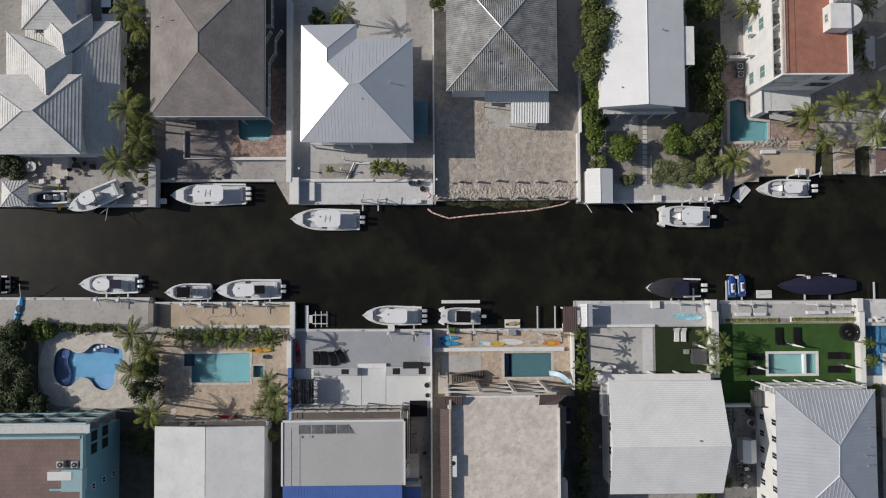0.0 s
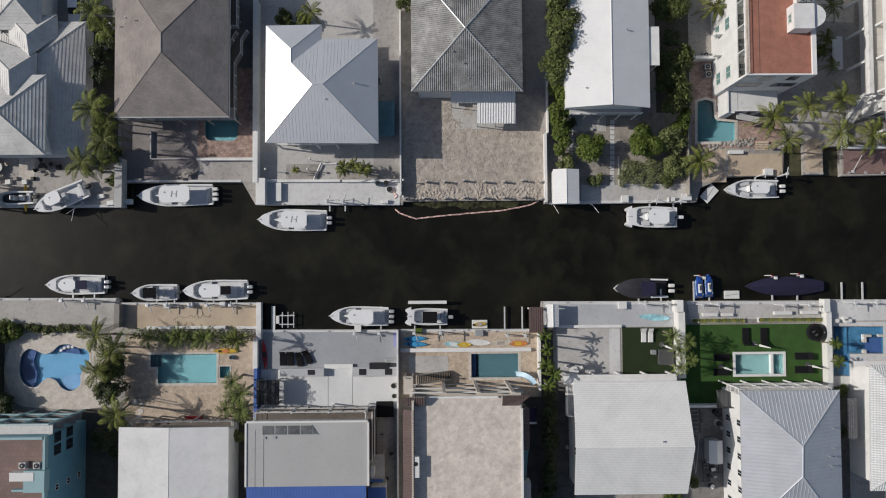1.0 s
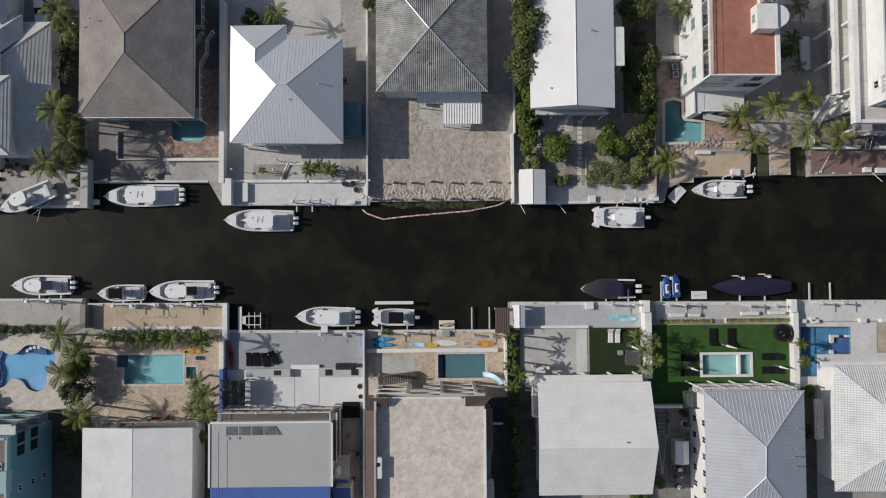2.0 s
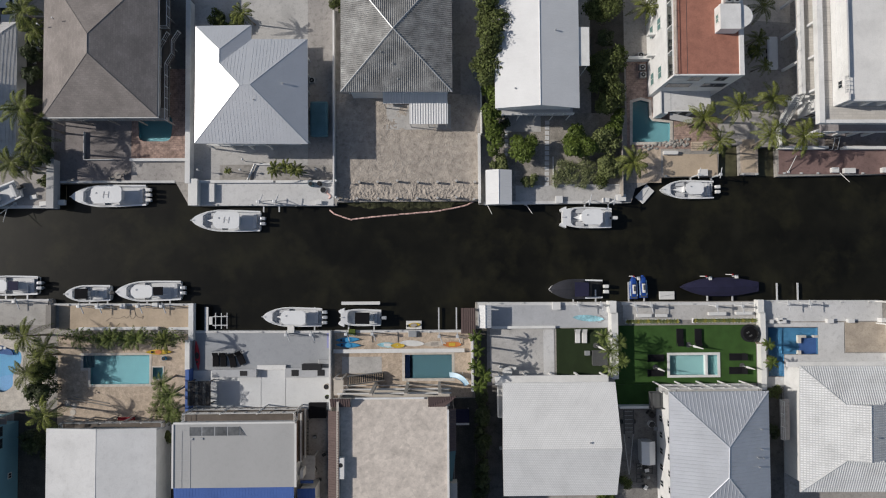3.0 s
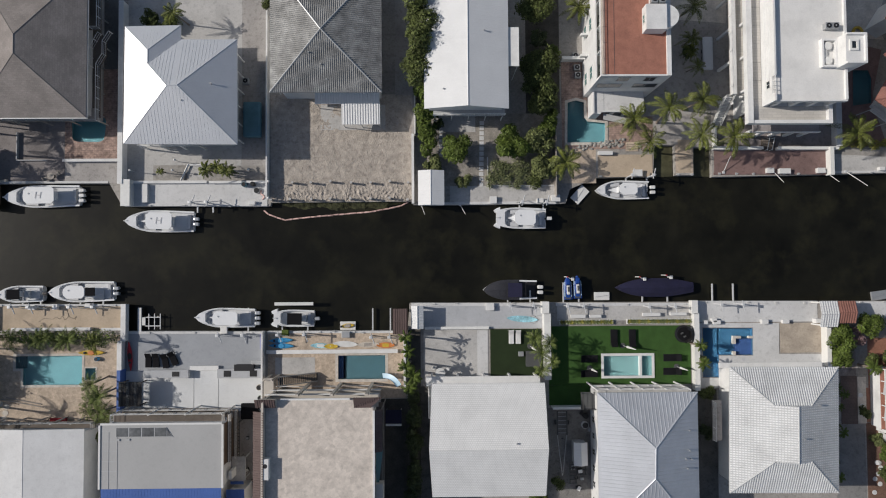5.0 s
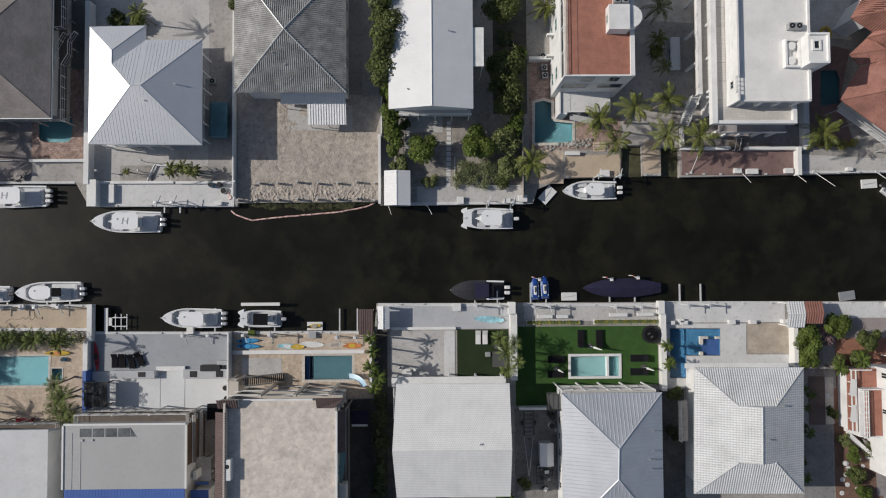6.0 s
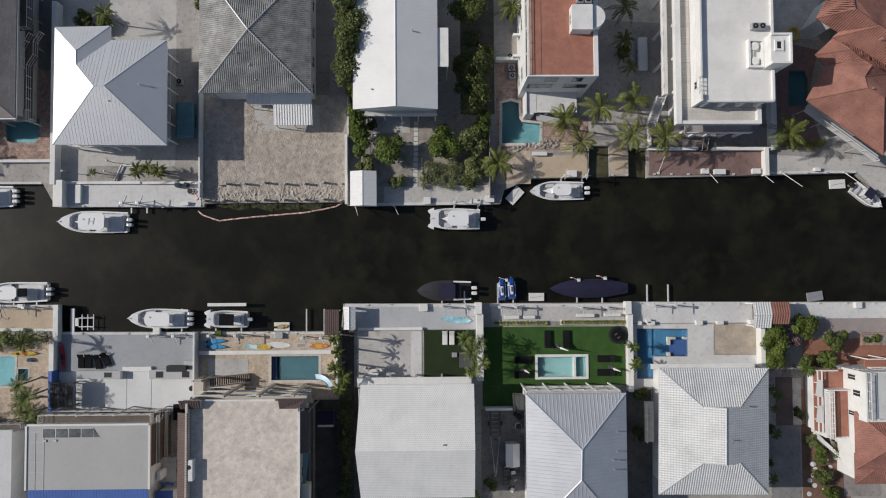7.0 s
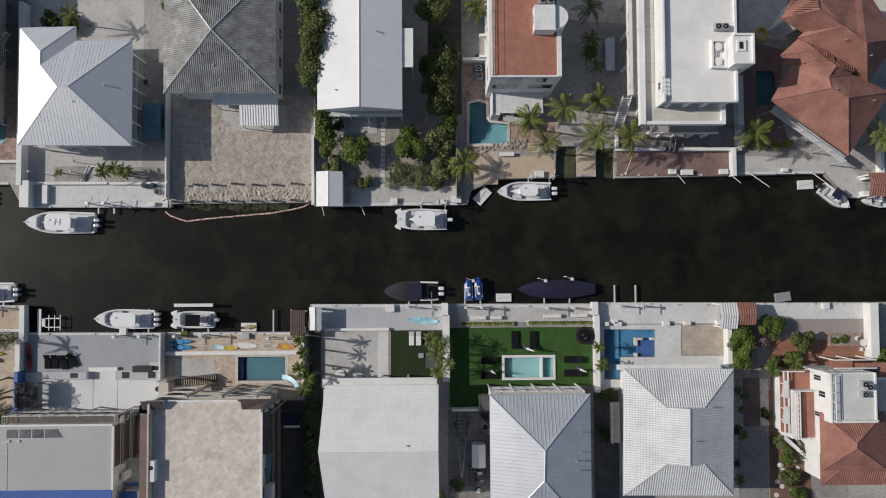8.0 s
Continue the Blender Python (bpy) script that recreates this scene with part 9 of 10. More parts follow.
def pod_chair(x, y):
    t = thing("pod_daybed", "round black wicker daybed with a raised hood", "daybed", (x, y, 0.07))
    bm = lathe(B(), [(x, y, 0.07, 1.0), (x, y, 0.4, 1.25), (x, y, 0.5, 1.22), (x, y, 0.52, 0.95)], 24)
    part("base", bm, BLACK, t)
    bm = lathe(B(), [(x, y, 0.52, 0.95), (x, y, 0.62, 0.9)], 20)
    part("cushion", bm, DARK_MESH, t)
    bm = B()
    rows = []
    for i in range(9):
        a = radians(-80 + 160 * i / 8)
        rows.append([bm.verts.new((x + r * math.cos(a), y + r * math.sin(a), z)) for r, z in ((1.25, 0.5), (1.28, 0.95), (1.1, 1.4), (0.7, 1.65))])
    for a, b in zip(rows, rows[1:]):
        for j in range(3):
            bm.faces.new((a[j], b[j], b[j + 1], a[j + 1]))
    part("hood", bm, BLACK, t)
    for dx, dy in ((-0.3, 0.1), (0.1, -0.35)):
        part("pillow", obox(B(), x + dx, y + dy, 0.62, 0.42, 0.22, 0.14, 30, 0.05), GREY_FABRIC, t)
pod_chair(58.71, -9.04)

def chest(p, sx, sy, h, label, material=None, turn=0, name="dock_box", z=0.05, group="dock boxes"):
    x, y = p
    t = thing(name, label, name.replace("_", " "), (x, y, z), group)
    body = part("body", obox(B(), x, y, z, sx, sy, h * 0.78, turn, 0.03), material or PLASTIC_W, t)
    part("lid", obox(B(), x, y, z + h * 0.78 + 0.004, sx * 1.05, sy * 1.08, h * 0.22, turn, 0.04), material or PLASTIC_W, t)
    part("latch", obox(B(), x, y - sy * 0.56, z + h * 0.62, 0.1, 0.04, 0.12, 0), STEEL, t)
for p, sx, sy, turn in (((73.6, 13.95), 1.6, 0.7, 0), ((32, 10.04), 0.95, 0.95, 0), ((40.85, 10.25), 1.2, 0.9, 0), ((38.65, 9.93), 0.9, 0.6, 0), ((52.59, 13.77), 1.2, 0.9, 0), ((48, 16.64), 2.0, 0.5, 0), ((31.41, -5), 1.1, 1.0, 0), ((43.8, -6.45), 2.0, 0.45, 0), ((46.23, -6.46), 1.6, 0.4, 0), ((54.17, -6.28), 2.4, 0.45, 0), ((57.98, -6.23), 2.2, 0.4, 0), ((63.07, -7.15), 0.7, 0.5, 0), ((-37.92, 9.97), 0.9, 0.7, 0), ((-40.46, 9.82), 0.9, 0.6, 5), ((-16.99, 11.24), 0.8, 2.4, 0), ((-2.02, 9.8), 0.9, 0.5, 0),
                        ((63.43, -7.44), 1.0, 0.5, 0), ((61.82, -7.43), 0.6, 0.5, 0), ((70.25, -7.41), 0.9, 0.6, 0), ((73.22, -7.43), 0.9, 0.5, 0), ((92.94, -5.09), 0.9, 0.8, 0), ((99.97, -5.14), 0.9, 0.8, 0), ((71.53, 14.05), 1.0, 0.7, 0), ((78.83, 14.01), 1.1, 0.7, 0), ((87.6, 14.22), 0.8, 0.5, 0), ((-24.75, -4.45), 0.7, 0.6, 0), ((-29.26, -4.58), 0.7, 0.7, 0), ((-32.5, -4.64), 0.9, 0.6, 0), ((-5.85, -8), 0.9, 0.9, 0)):
    chest(p, sx, sy, 0.6, "white plastic dock box with a lid", turn=turn)
chest((-2.85, -13.17), 2.6, 0.8, 1.0, "black barbecue grill with its hood shut", BLACK, name="barbecue", z=0.2, group="")
chest((-1.18, -12.55), 1.6, 0.6, 0.5, "grey storage bench beside a grill", STEEL, name="storage_bench", z=0.07, group="")
chest((37.39, -12.31), 2.0, 2.0, 0.8, "square table under a grey cover", GREY_FABRIC, name="covered_table", z=0.07, group="")
chest((-2.1, -19.2), 2.3, 2.0, 0.9, "black covered hot tub", DARK_MESH, name="hot_tub", z=0.05, group="")
chest((35.71, -11.66), 0.7, 0.6, 0.5, "small grey cube side table", STEEL, name="side_table", z=0.07, group="")
def shade_pergola(x0, y0, x1, y1, z):
    t = thing("pergola", "dark slatted shade pergola over a patio corner", "pergola", (x0, y0, 0.2))
    for i in range(9):
        x = x0 + (x1 - x0) * i / 8
        part("slat", box(B(), x - 0.16, y0, z, x + 0.16, y1, z + 0.05), BLACK if i % 3 else GREY_FABRIC, t)
    for y in (y0 + 0.15, y1 - 0.15):
        part("beam", box(B(), x0 - 0.1, y - 0.06, z - 0.16, x1 + 0.1, y + 0.06, z - 0.004), GREY_FABRIC, t)
        for x in (x0 + 0.1, x1 - 0.1):
            part("post", box(B(), x - 0.07, y - 0.07, 0.2, x + 0.07, y + 0.07, z - 0.165), DARK_WOOD, t)
shade_pergola(-19.3, -18.1, -16.5, -14.75, 2.4)
chest((11.13, -8.76), 1.1, 0.8, 0.5, "grey storage bin by the water", STEEL, name="storage_bin", z=0.05, group="")
chest((2.67, -8.46), 0.9, 0.8, 0.5, "lime green cooler by the water", LEAF_BRIGHT, name="cooler", z=0.05, group="")

def counter(x0, y0, x1, y1, z, label, inserts):
    t = thing("outdoor_kitchen", label, "outdoor kitchen", ((x0 + x1) / 2, (y0 + y1) / 2, z))
    part("cabinet", box(B(), x0, y0, z, x1, y1, z + 0.85), STUCCO_WHITE, t)
    part("worktop", box(B(), x0 - 0.05, y0 - 0.05, z + 0.854, x1 + 0.05, y1 + 0.05, z + 0.92), GREY_PAINT, t)
    for f in inserts:
        x = x0 + (x1 - x0) * f
        part("hob", box(B(), x - 0.5, y0 + 0.15, z + 0.922, x + 0.5, y1 - 0.15, z + 0.96, 0.02), BLACK, t)
counter(-16.55, -14.45, -10.59, -13.47, 0.2, "low white counter with a black hob", (0.72,))
counter(-6.51, -14.54, -0.31, -13.39, 0.2, "low grey-topped counter with two black hobs", (0.22, 0.8))
def low_wall(x0, y0, x1, y1, z0, z1, m, label):
    t = solid("patio_step", box(B(), x0, y0, z0, x1, y1, z1, 0.02), m, label, "step", "structure")
low_wall(-10.55, -13.61, -6.58, -12.95, 0.2, 0.5, STUCCO_WHITE, "white patio step between counters")
for i, (x, y) in enumerate([(-10.08, -16.66), (-6.67, -16.69)]):
    low_wall(x - 0.03, y - 3.2, x + 0.03, y + 2.6, 0.2, 0.212, STEEL, "dark joint between white slabs")

def slide(p):
    x, y = p
    t = thing("pool_slide", "pale blue curved fibreglass pool slide", "pool slide", (x, y, 0))
    bm = B()
    rows = []
    for i in range(15):
        s = i / 14
        a = radians(100 - 75 * s)
        cx, cy, z = x - 1.5 + 2.2 * math.cos(a) + 0.2, y - 2.2 + 2.2 * math.sin(a) * 0.95, 0.35 + 1.7 * s
        n = Vector((math.cos(a), math.sin(a), 0))
        rows.append([bm.verts.new(Vector((cx, cy, z)) + n * d + Vector((0, 0, h))) for d, h in ((-0.36, 0.25), (-0.3, 0.02), (0.3, 0.02), (0.36, 0.25))])
    for a, b in zip(rows, rows[1:]):
        for j in range(3):
            bm.faces.new((a[j], b[j], b[j + 1], a[j + 1]))
    r = bmesh.ops.extrude_face_region(bm, geom=list(bm.faces), use_keep_orig=True)
    bmesh.ops.translate(bm, verts=[v for v in r["geom"] if isinstance(v, bmesh.types.BMVert)], vec=(0, 0, -0.04))
    part("chute", bm, PALE_BLUE, t)
    for dx, dy, h in ((0.95, -0.9, 1.6), (0.2, 0.1, 0.9)):
        part("support", tube(B(), (x + dx, y + dy, 0.05), (x + dx, y + dy, h), 0.05), ALU, t)
slide((17.94, -14.37))

# stepping stones across a garden
def stones():
    (xa, ya), (xb, yb) = [(30.5, 21.1), (30.34, 12.32)]
    for i in range(13):
        f = i / 12
        tagged(part("stepping_stone", obox(B(), xa + (xb - xa) * f, ya + (yb - ya) * f, 0.03, 0.62, 0.58, 0.06, random.uniform(-4, 4), 0.02), CONCRETE_W), "square pale concrete stepping stone", "paving stone", "garden stepping stones")
    (xa, ya), (xb, yb) = [(24.73, 21.2), (24.58, 16.56)]
    for i in range(8):
        f = i / 7
        tagged(part("stepping_stone", obox(B(), xa + (xb - xa) * f, ya + (yb - ya) * f, 0.07, 0.5, 0.5, 0.05, random.uniform(-4, 4), 0.02), CONCRETE_W), "square pale concrete stepping stone", "paving stone", "garden stepping stones")
    for i, (x, y) in enumerate([(86.47, -28.13), (86.13, -29), (86.33, -30.41), (85.63, -29.7), (85.51, -31.58), (83.91, -17.93), (84.04, -19.43)]):
        tagged(part("stepping_stone", lathe(B(), [(x, y, 0.03, 0.34), (x, y, 0.1, 0.32)], 10), CONCRETE_W), "round pale garden stepping stone", "paving stone", "round stepping stones")
stones()

# boulders round the rock terrace
def rock(x, y, z, r, seed):
    rnd = random.Random(seed)
    bm = B()
    bmesh.ops.create_icosphere(bm, subdivisions=2, radius=1.0)
    for v in bm.verts:
        k = 1 + 0.3 * noise.noise(v.co * 1.5 + Vector((seed, 0, 0)))
        v.co = Vector((x + v.co.x * r * k, y + v.co.y * r * k * 0.8, z + max(-0.2, v.co.z) * r * k * 0.6))
    return bm
def rocks():
    k = 0
    random.seed(77)
    for path in ([(43.53, 17.31), (45.17, 17.79), (47.14, 18.03), (48.94, 18.27), (50.26, 18.51)], [(43.17, 15.68), (43.36, 16.82)], [(43.35, 16.66), (45, 17.3), (47.05, 17.62), (49.09, 17.78), (50.9, 17.93)], [(49.27, 18.27), (50.75, 18.59), (50.56, 17.61)], [(52.76, 17.27), (54, 17.76), (55.14, 17.59)]):
        for (ax, ay), (bx, by) in zip(path, path[1:]):
            n = max(2, int(math.hypot(bx - ax, by - ay) / 0.27))
            for i in range(n):
                f = i / n
                k += 1
                tagged(part("boulder", rock(ax + (bx - ax) * f + random.uniform(-0.2, 0.2), ay + (by - ay) * f + random.uniform(-0.25, 0.25), 0.08, random.uniform(0.11, 0.30), k), ROCK, smooth=False), "grey weathered coral boulder in a rock edge", "boulder", "terrace edge boulders")
    for (x, y) in [(88.56, -27.84), (87.65, -25.63), (89.39, -26.59), (86.09, -27.42), (88.02, -26.81), (87.76, -30.97)]:
        k += 1
        tagged(part("boulder", rock(x, y, 0.08, random.uniform(0.3, 0.5), k), CONCRETE_W), "pale round boulder in red mulch", "boulder", "mulch bed boulders")
rocks()
def garden_steps():
    x0, y0, x1, y1 = 51.07, 16.95, 52.83, 18.26
    for i in range(4):
        low_wall(x0, y0 + (y1 - y0) * i / 4, x1, y0 + (y1 - y0) * (i + 1) / 4 - 0.03, 0, 0.1 + 0.1 * i, FLAGSTONE, "stone garden step among boulders")
garden_steps()
def gate_steps(x0, y0, x1, y1):
    """Dark steps through the gap of a dock wall, with two white handrails."""
    t = thing("dock_steps", "dark timber steps with white handrails through a dock wall", "steps", (x0, y0, 0.06))
    for i in range(4):
        a = y0 + (y1 - y0) * i / 4
        part("tread", box(B(), x0, a, 0.07, x1, a + (y1 - y0) / 4 - 0.02, 0.16 + 0.14 * i, 0.01), DARK_WOOD, t)
    for x in (x0 + 0.45, x0 + 1.15):
        part("handrail", tube(B(), (x, y0 - 0.1, 0.95), (x + 0.15, y1, 1.45), 0.05, seg=6), WHITE, t)
        part("rail_post", tube(B(), (x, y0 + 0.02, 0.1), (x, y0 + 0.02, 0.97), 0.04, seg=6), WHITE, t)
        part("rail_post", tube(B(), (x + 0.14, y1 - 0.05, 0.5), (x + 0.14, y1 - 0.05, 1.43), 0.04, seg=6), WHITE, t)
gate_steps(70.5, 16.95, 72.45, 18.6)

# short timber piles with heaps of sand, on the bare lot
def piles():
    for row in ([(3.78, 12.6), (6.35, 12.59), (9.09, 12.74), (11.99, 12.56), (14.74, 12.55), (17.4, 12.7), (19.98, 12.53)], [(0.79, 10.19), (3.44, 10.26), (6.41, 10.24), (9.07, 10.31), (11.89, 10.3), (14.71, 10.29), (17.37, 10.36), (19.87, 10.1)]):
        for x, y in row:
            t = thing("mooring_pile", "short grey timber pile stub in sand", "pile", (x, y, 0), "pile stubs")
            part("pile", tube(B(), (x, y, -0.2), (x + 0.03, y, 1.15), 0.17, 0.15, 9), WOOD, t)
            part("pile_cap", lathe(B(), [(x + 0.03, y, 1.15, 0.2), (x + 0.03, y, 1.25, 0.17)], 9), CONCRETE, t)
piles()

def silt_boom():
    pts = [(-0.66, 8.91), (0.06, 8.26), (1.18, 7.85), (2.54, 7.45), (4.39, 7.68), (6.8, 7.91), (9.21, 8.14), (11.63, 8.37), (14.45, 8.59), (17.2, 9.0), (18.9, 9.4), (20.0, 10.0), (19.6, 10.3)]
    bm = B()
    z = WATER + 0.06
    for (ax, ay), (bx, by) in zip(pts, pts[1:]):
        n = max(1, round(math.hypot(bx - ax, by - ay) / 0.9))
        for i in range(n):
            f, g = i / n, (i + 0.93) / n
            w = 0.12 * math.sin(ax * 3 + i)
            tube(bm, (ax + (bx - ax) * f, ay + (by - ay) * f + w * 0.3, z), (ax + (bx - ax) * g, ay + (by - ay) * g + w * 0.3, z), 0.11, 0.12, 7)
    t = thing("silt_boom", "faded orange floating silt boom along a bank", "floating boom", (*pts[0], z))
    part("float_line", bm, BOOM, t)
    bm = B()
    x, y = -0.65, 10.76
    for k in range(6):
        tube(bm, (x + 0.3 * math.sin(k), y + 0.2 * k - 0.4, 0.12), (x + 0.3 * math.sin(k + 1), y + 0.2 * (k + 1) - 0.4, 0.14), 0.1, seg=7)
    part("shore_end", bm, BOOM, t)
silt_boom()

def barrel(p, r, h, m, label, z=0.06):
    x, y = p
    t = thing("barrel", label, "barrel", (x, y, z), "barrels")
    part("drum", lathe(B(), [(x, y, z, r * 0.95), (x, y, z + h * 0.3, r), (x, y, z + h * 0.7, r), (x, y, z + h, r * 0.93)], 14), m, t)
    part("lid", lathe(B(), [(x, y, z + h + 0.004, r * 0.85), (x, y, z + h + 0.03, r * 0.8)], 14), BLACK, t)
barrel((-3.05, 12.38), 0.35, 0.9, TEAL_TARP, "dark green plastic barrel on a dock")
barrel((-1.85, 12.46), 0.32, 0.9, BLACK, "black plastic barrel on a dock")
barrel((-1.37, 11.57), 0.45, 0.4, STEEL, "grey tub beside barrels")
barrel((-23.53, -11.9), 0.3, 0.5, KAYAK_BLUE, "blue tub in a garden")
barrel((99.16, -10.81), 0.7, 0.75, CONCRETE, "round stone garden table")
barrel((-0.9, -16.0), 0.42, 0.5, WOOD_PALE, "round tan tub on a white patio", 0.2)
barrel((-0.85, -17.45), 0.3, 0.4, LEAF_BRIGHT, "small green planter pot on a white patio", 0.2)
barrel((44.57, -21.65), 0.5, 0.7, PLASTIC_W, "white round pool filter tank")
barrel((44.7, -20.4), 0.4, 0.6, BLACK, "black pool pump tank")

def bollard(p):
    x, y = p
    t = thing("bollard_lamp", "small white garden lamp post", "lamp", (x, y, 0), "garden lamps")
    part("post", tube(B(), (x, y, 0), (x, y, 1.7), 0.05), STEEL, t)
    part("globe", lathe(B(), [(x, y, 1.7, 0.1), (x, y, 1.8, 0.17), (x, y, 1.95, 0.15), (x, y, 2.02, 0.05)], 10), PLASTIC_W, t)
for p in ((-18.51, 14.3), (-12.67, 14.28), (-2.16, 14.32), (-12.35, 15.73), (0.64, 12.69), (0.63, 10.35)):
    bollard(p)

def ramp():
    a, b, c, d = -12.11, 12.82, -10.99, 15.33
    t = thing("handrail", "white ramp kerb on a concrete yard", "handrail", (a, b, 0))
    bm = B()
    tube(bm, (a, b, 0.35), (c, d, 0.35), 0.14, seg=4)
    part("kerb", bm, STUCCO_WHITE, t)
    a, b, c, d = -10.99, 15.15, -8.82, 15.4
    part("landing_kerb", box(B(), a, b, 0.05, c, d, 0.35), STUCCO_WHITE, t)
ramp()
for r in ((-16.03, 13.15, -11.23, 15.26), (-8.82, 13.02, -0.24, 15.15)):
    paving("garden_bed", rect(*r), FILL, "gravel bed in a concrete yard", 0.07)

def covered_trailer(x0, y0, x1, y1, h, m, label):
    t = thing("covered_trailer", label, "trailer", ((x0 + x1) / 2, (y0 + y1) / 2, 0))
    bm = box(B(), x0, y0, 0.55, x1, y1, h, 0.28)
    part("tarpaulin", bm, m, t)
    part("chassis", box(B(), x0 + 0.3, y0 + 0.2, 0.35, x1 - 0.3, y1 - 0.2, 0.56), STEEL, t)
    for x in (x0 + 0.25, x1 - 0.25):
        for y in ((y0 + y1) / 2 - 0.5, (y0 + y1) / 2 + 0.5):
            part("wheel", tube(B(), (x - 0.1, y, 0.35), (x + 0.1, y, 0.35), 0.34, seg=14), BLACK, t)
covered_trailer(-3.0, 18.96, -0.56, 23.9, 1.7, TEAL_TARP, "trailer under a teal tarpaulin beside a house")
covered_trailer(62.05, 28.4, 63.5, 33.2, 1.1, GEL_GREY, "small boat trailer under a pale grey cover")
def yard_shed(x0, y0, x1, y1, ze, zr):
    t = thing("shed", "small side-yard shed with a pale grey gabled metal roof", "shed", ((x0 + x1) / 2, (y0 + y1) / 2, 0.05))
    xm = (x0 + x1) / 2
    part("wall", box(B(), x0 + 0.12, y0 + 0.12, 0.05, x1 - 0.12, y1 - 0.12, ze), STUCCO_GREY, t)
    roof(t, [[(x0, y0, ze), (xm, y0, zr), (xm, y1, zr), (x0, y1, ze)], [(xm, y0, zr), (x1, y0, ze), (x1, y1, ze), (xm, y1, zr)]], WHITE_METAL, (0.4, 0.03, 0.015), 0.06, cap_r=0.03)
    part("door", box(B(), xm - 0.4, y1 - 0.12, 0.06, xm + 0.4, y1 - 0.08, 1.9, 0.01), GREY_PAINT, t)
yard_shed(42.62, -26.8, 44.5, -23.65, 2.1, 2.5)
def boat_trailer(x, y0, y1, tongue):
    """An empty boat trailer: two long bunks on a ladder frame, drawbar forward."""
    t = thing("boat_trailer", "empty galvanised boat trailer with dark bunks in a side yard", "trailer", (x, y0, 0.05))
    for dx in (-0.66, 0.66):
        part("bunk", box(B(), x + dx - 0.09, y0, 0.62, x + dx + 0.09, y1, 0.74, 0.02), GREY_FABRIC, t)
        part("frame_rail", box(B(), x + dx - 0.04, y0, 0.45, x + dx + 0.04, y1, 0.6), STEEL, t)
        part("drawbar", tube(B(), (x + dx, y0 + 0.05, 0.52), (x + 0.05 * dx, tongue, 0.5), 0.05, seg=6), STEEL, t)
        part("wheel", tube(B(), (x + dx * 1.35 - 0.1, (y0 + y1) / 2, 0.36), (x + dx * 1.35 + 0.1, (y0 + y1) / 2, 0.36), 0.31, seg=14), BLACK, t)
    for i in range(6):
        y = y0 + 0.25 + (y1 - y0 - 0.5) * i / 5
        part("cross_member", tube(B(), (x - 0.66, y, 0.5), (x + 0.66, y, 0.5), 0.04, seg=6), STEEL, t)
    part("keel_roller", tube(B(), (x - 0.12, y0 - 0.5, 0.62), (x + 0.12, y0 - 0.5, 0.62), 0.07, seg=8), BLACK, t)
    part("jockey_wheel", tube(B(), (x - 0.05, tongue + 0.3, 0.17), (x + 0.05, tongue + 0.3, 0.17), 0.12, seg=10), BLACK, t)
boat_trailer(41.32, -22.95, -19.6, -28.6)
def canopy_cart(x0, y0, x1, y1):
    t = thing("canopy", "dark navy canvas canopy with a white edge in a passage", "canopy", ((x0 + x1) / 2, (y0 + y1) / 2, 0.03))
    part("canvas", box(B(), x0, y0 + 0.32, 1.4, x1, y1, 1.5, 0.04), NAVY, t)
    part("edge_strip", box(B(), x0, y0, 1.38, x1, y0 + 0.3, 1.46, 0.03), PLASTIC_W, t)
    for x in (x0 + 0.1, x1 - 0.1):
        for y in (y0 + 0.4, y1 - 0.1):
            part("post", tube(B(), (x, y, 0.03), (x, y, 1.4), 0.035, seg=6), STEEL, t)
canopy_cart(16.75, -21.3, 18.95, -19.1)

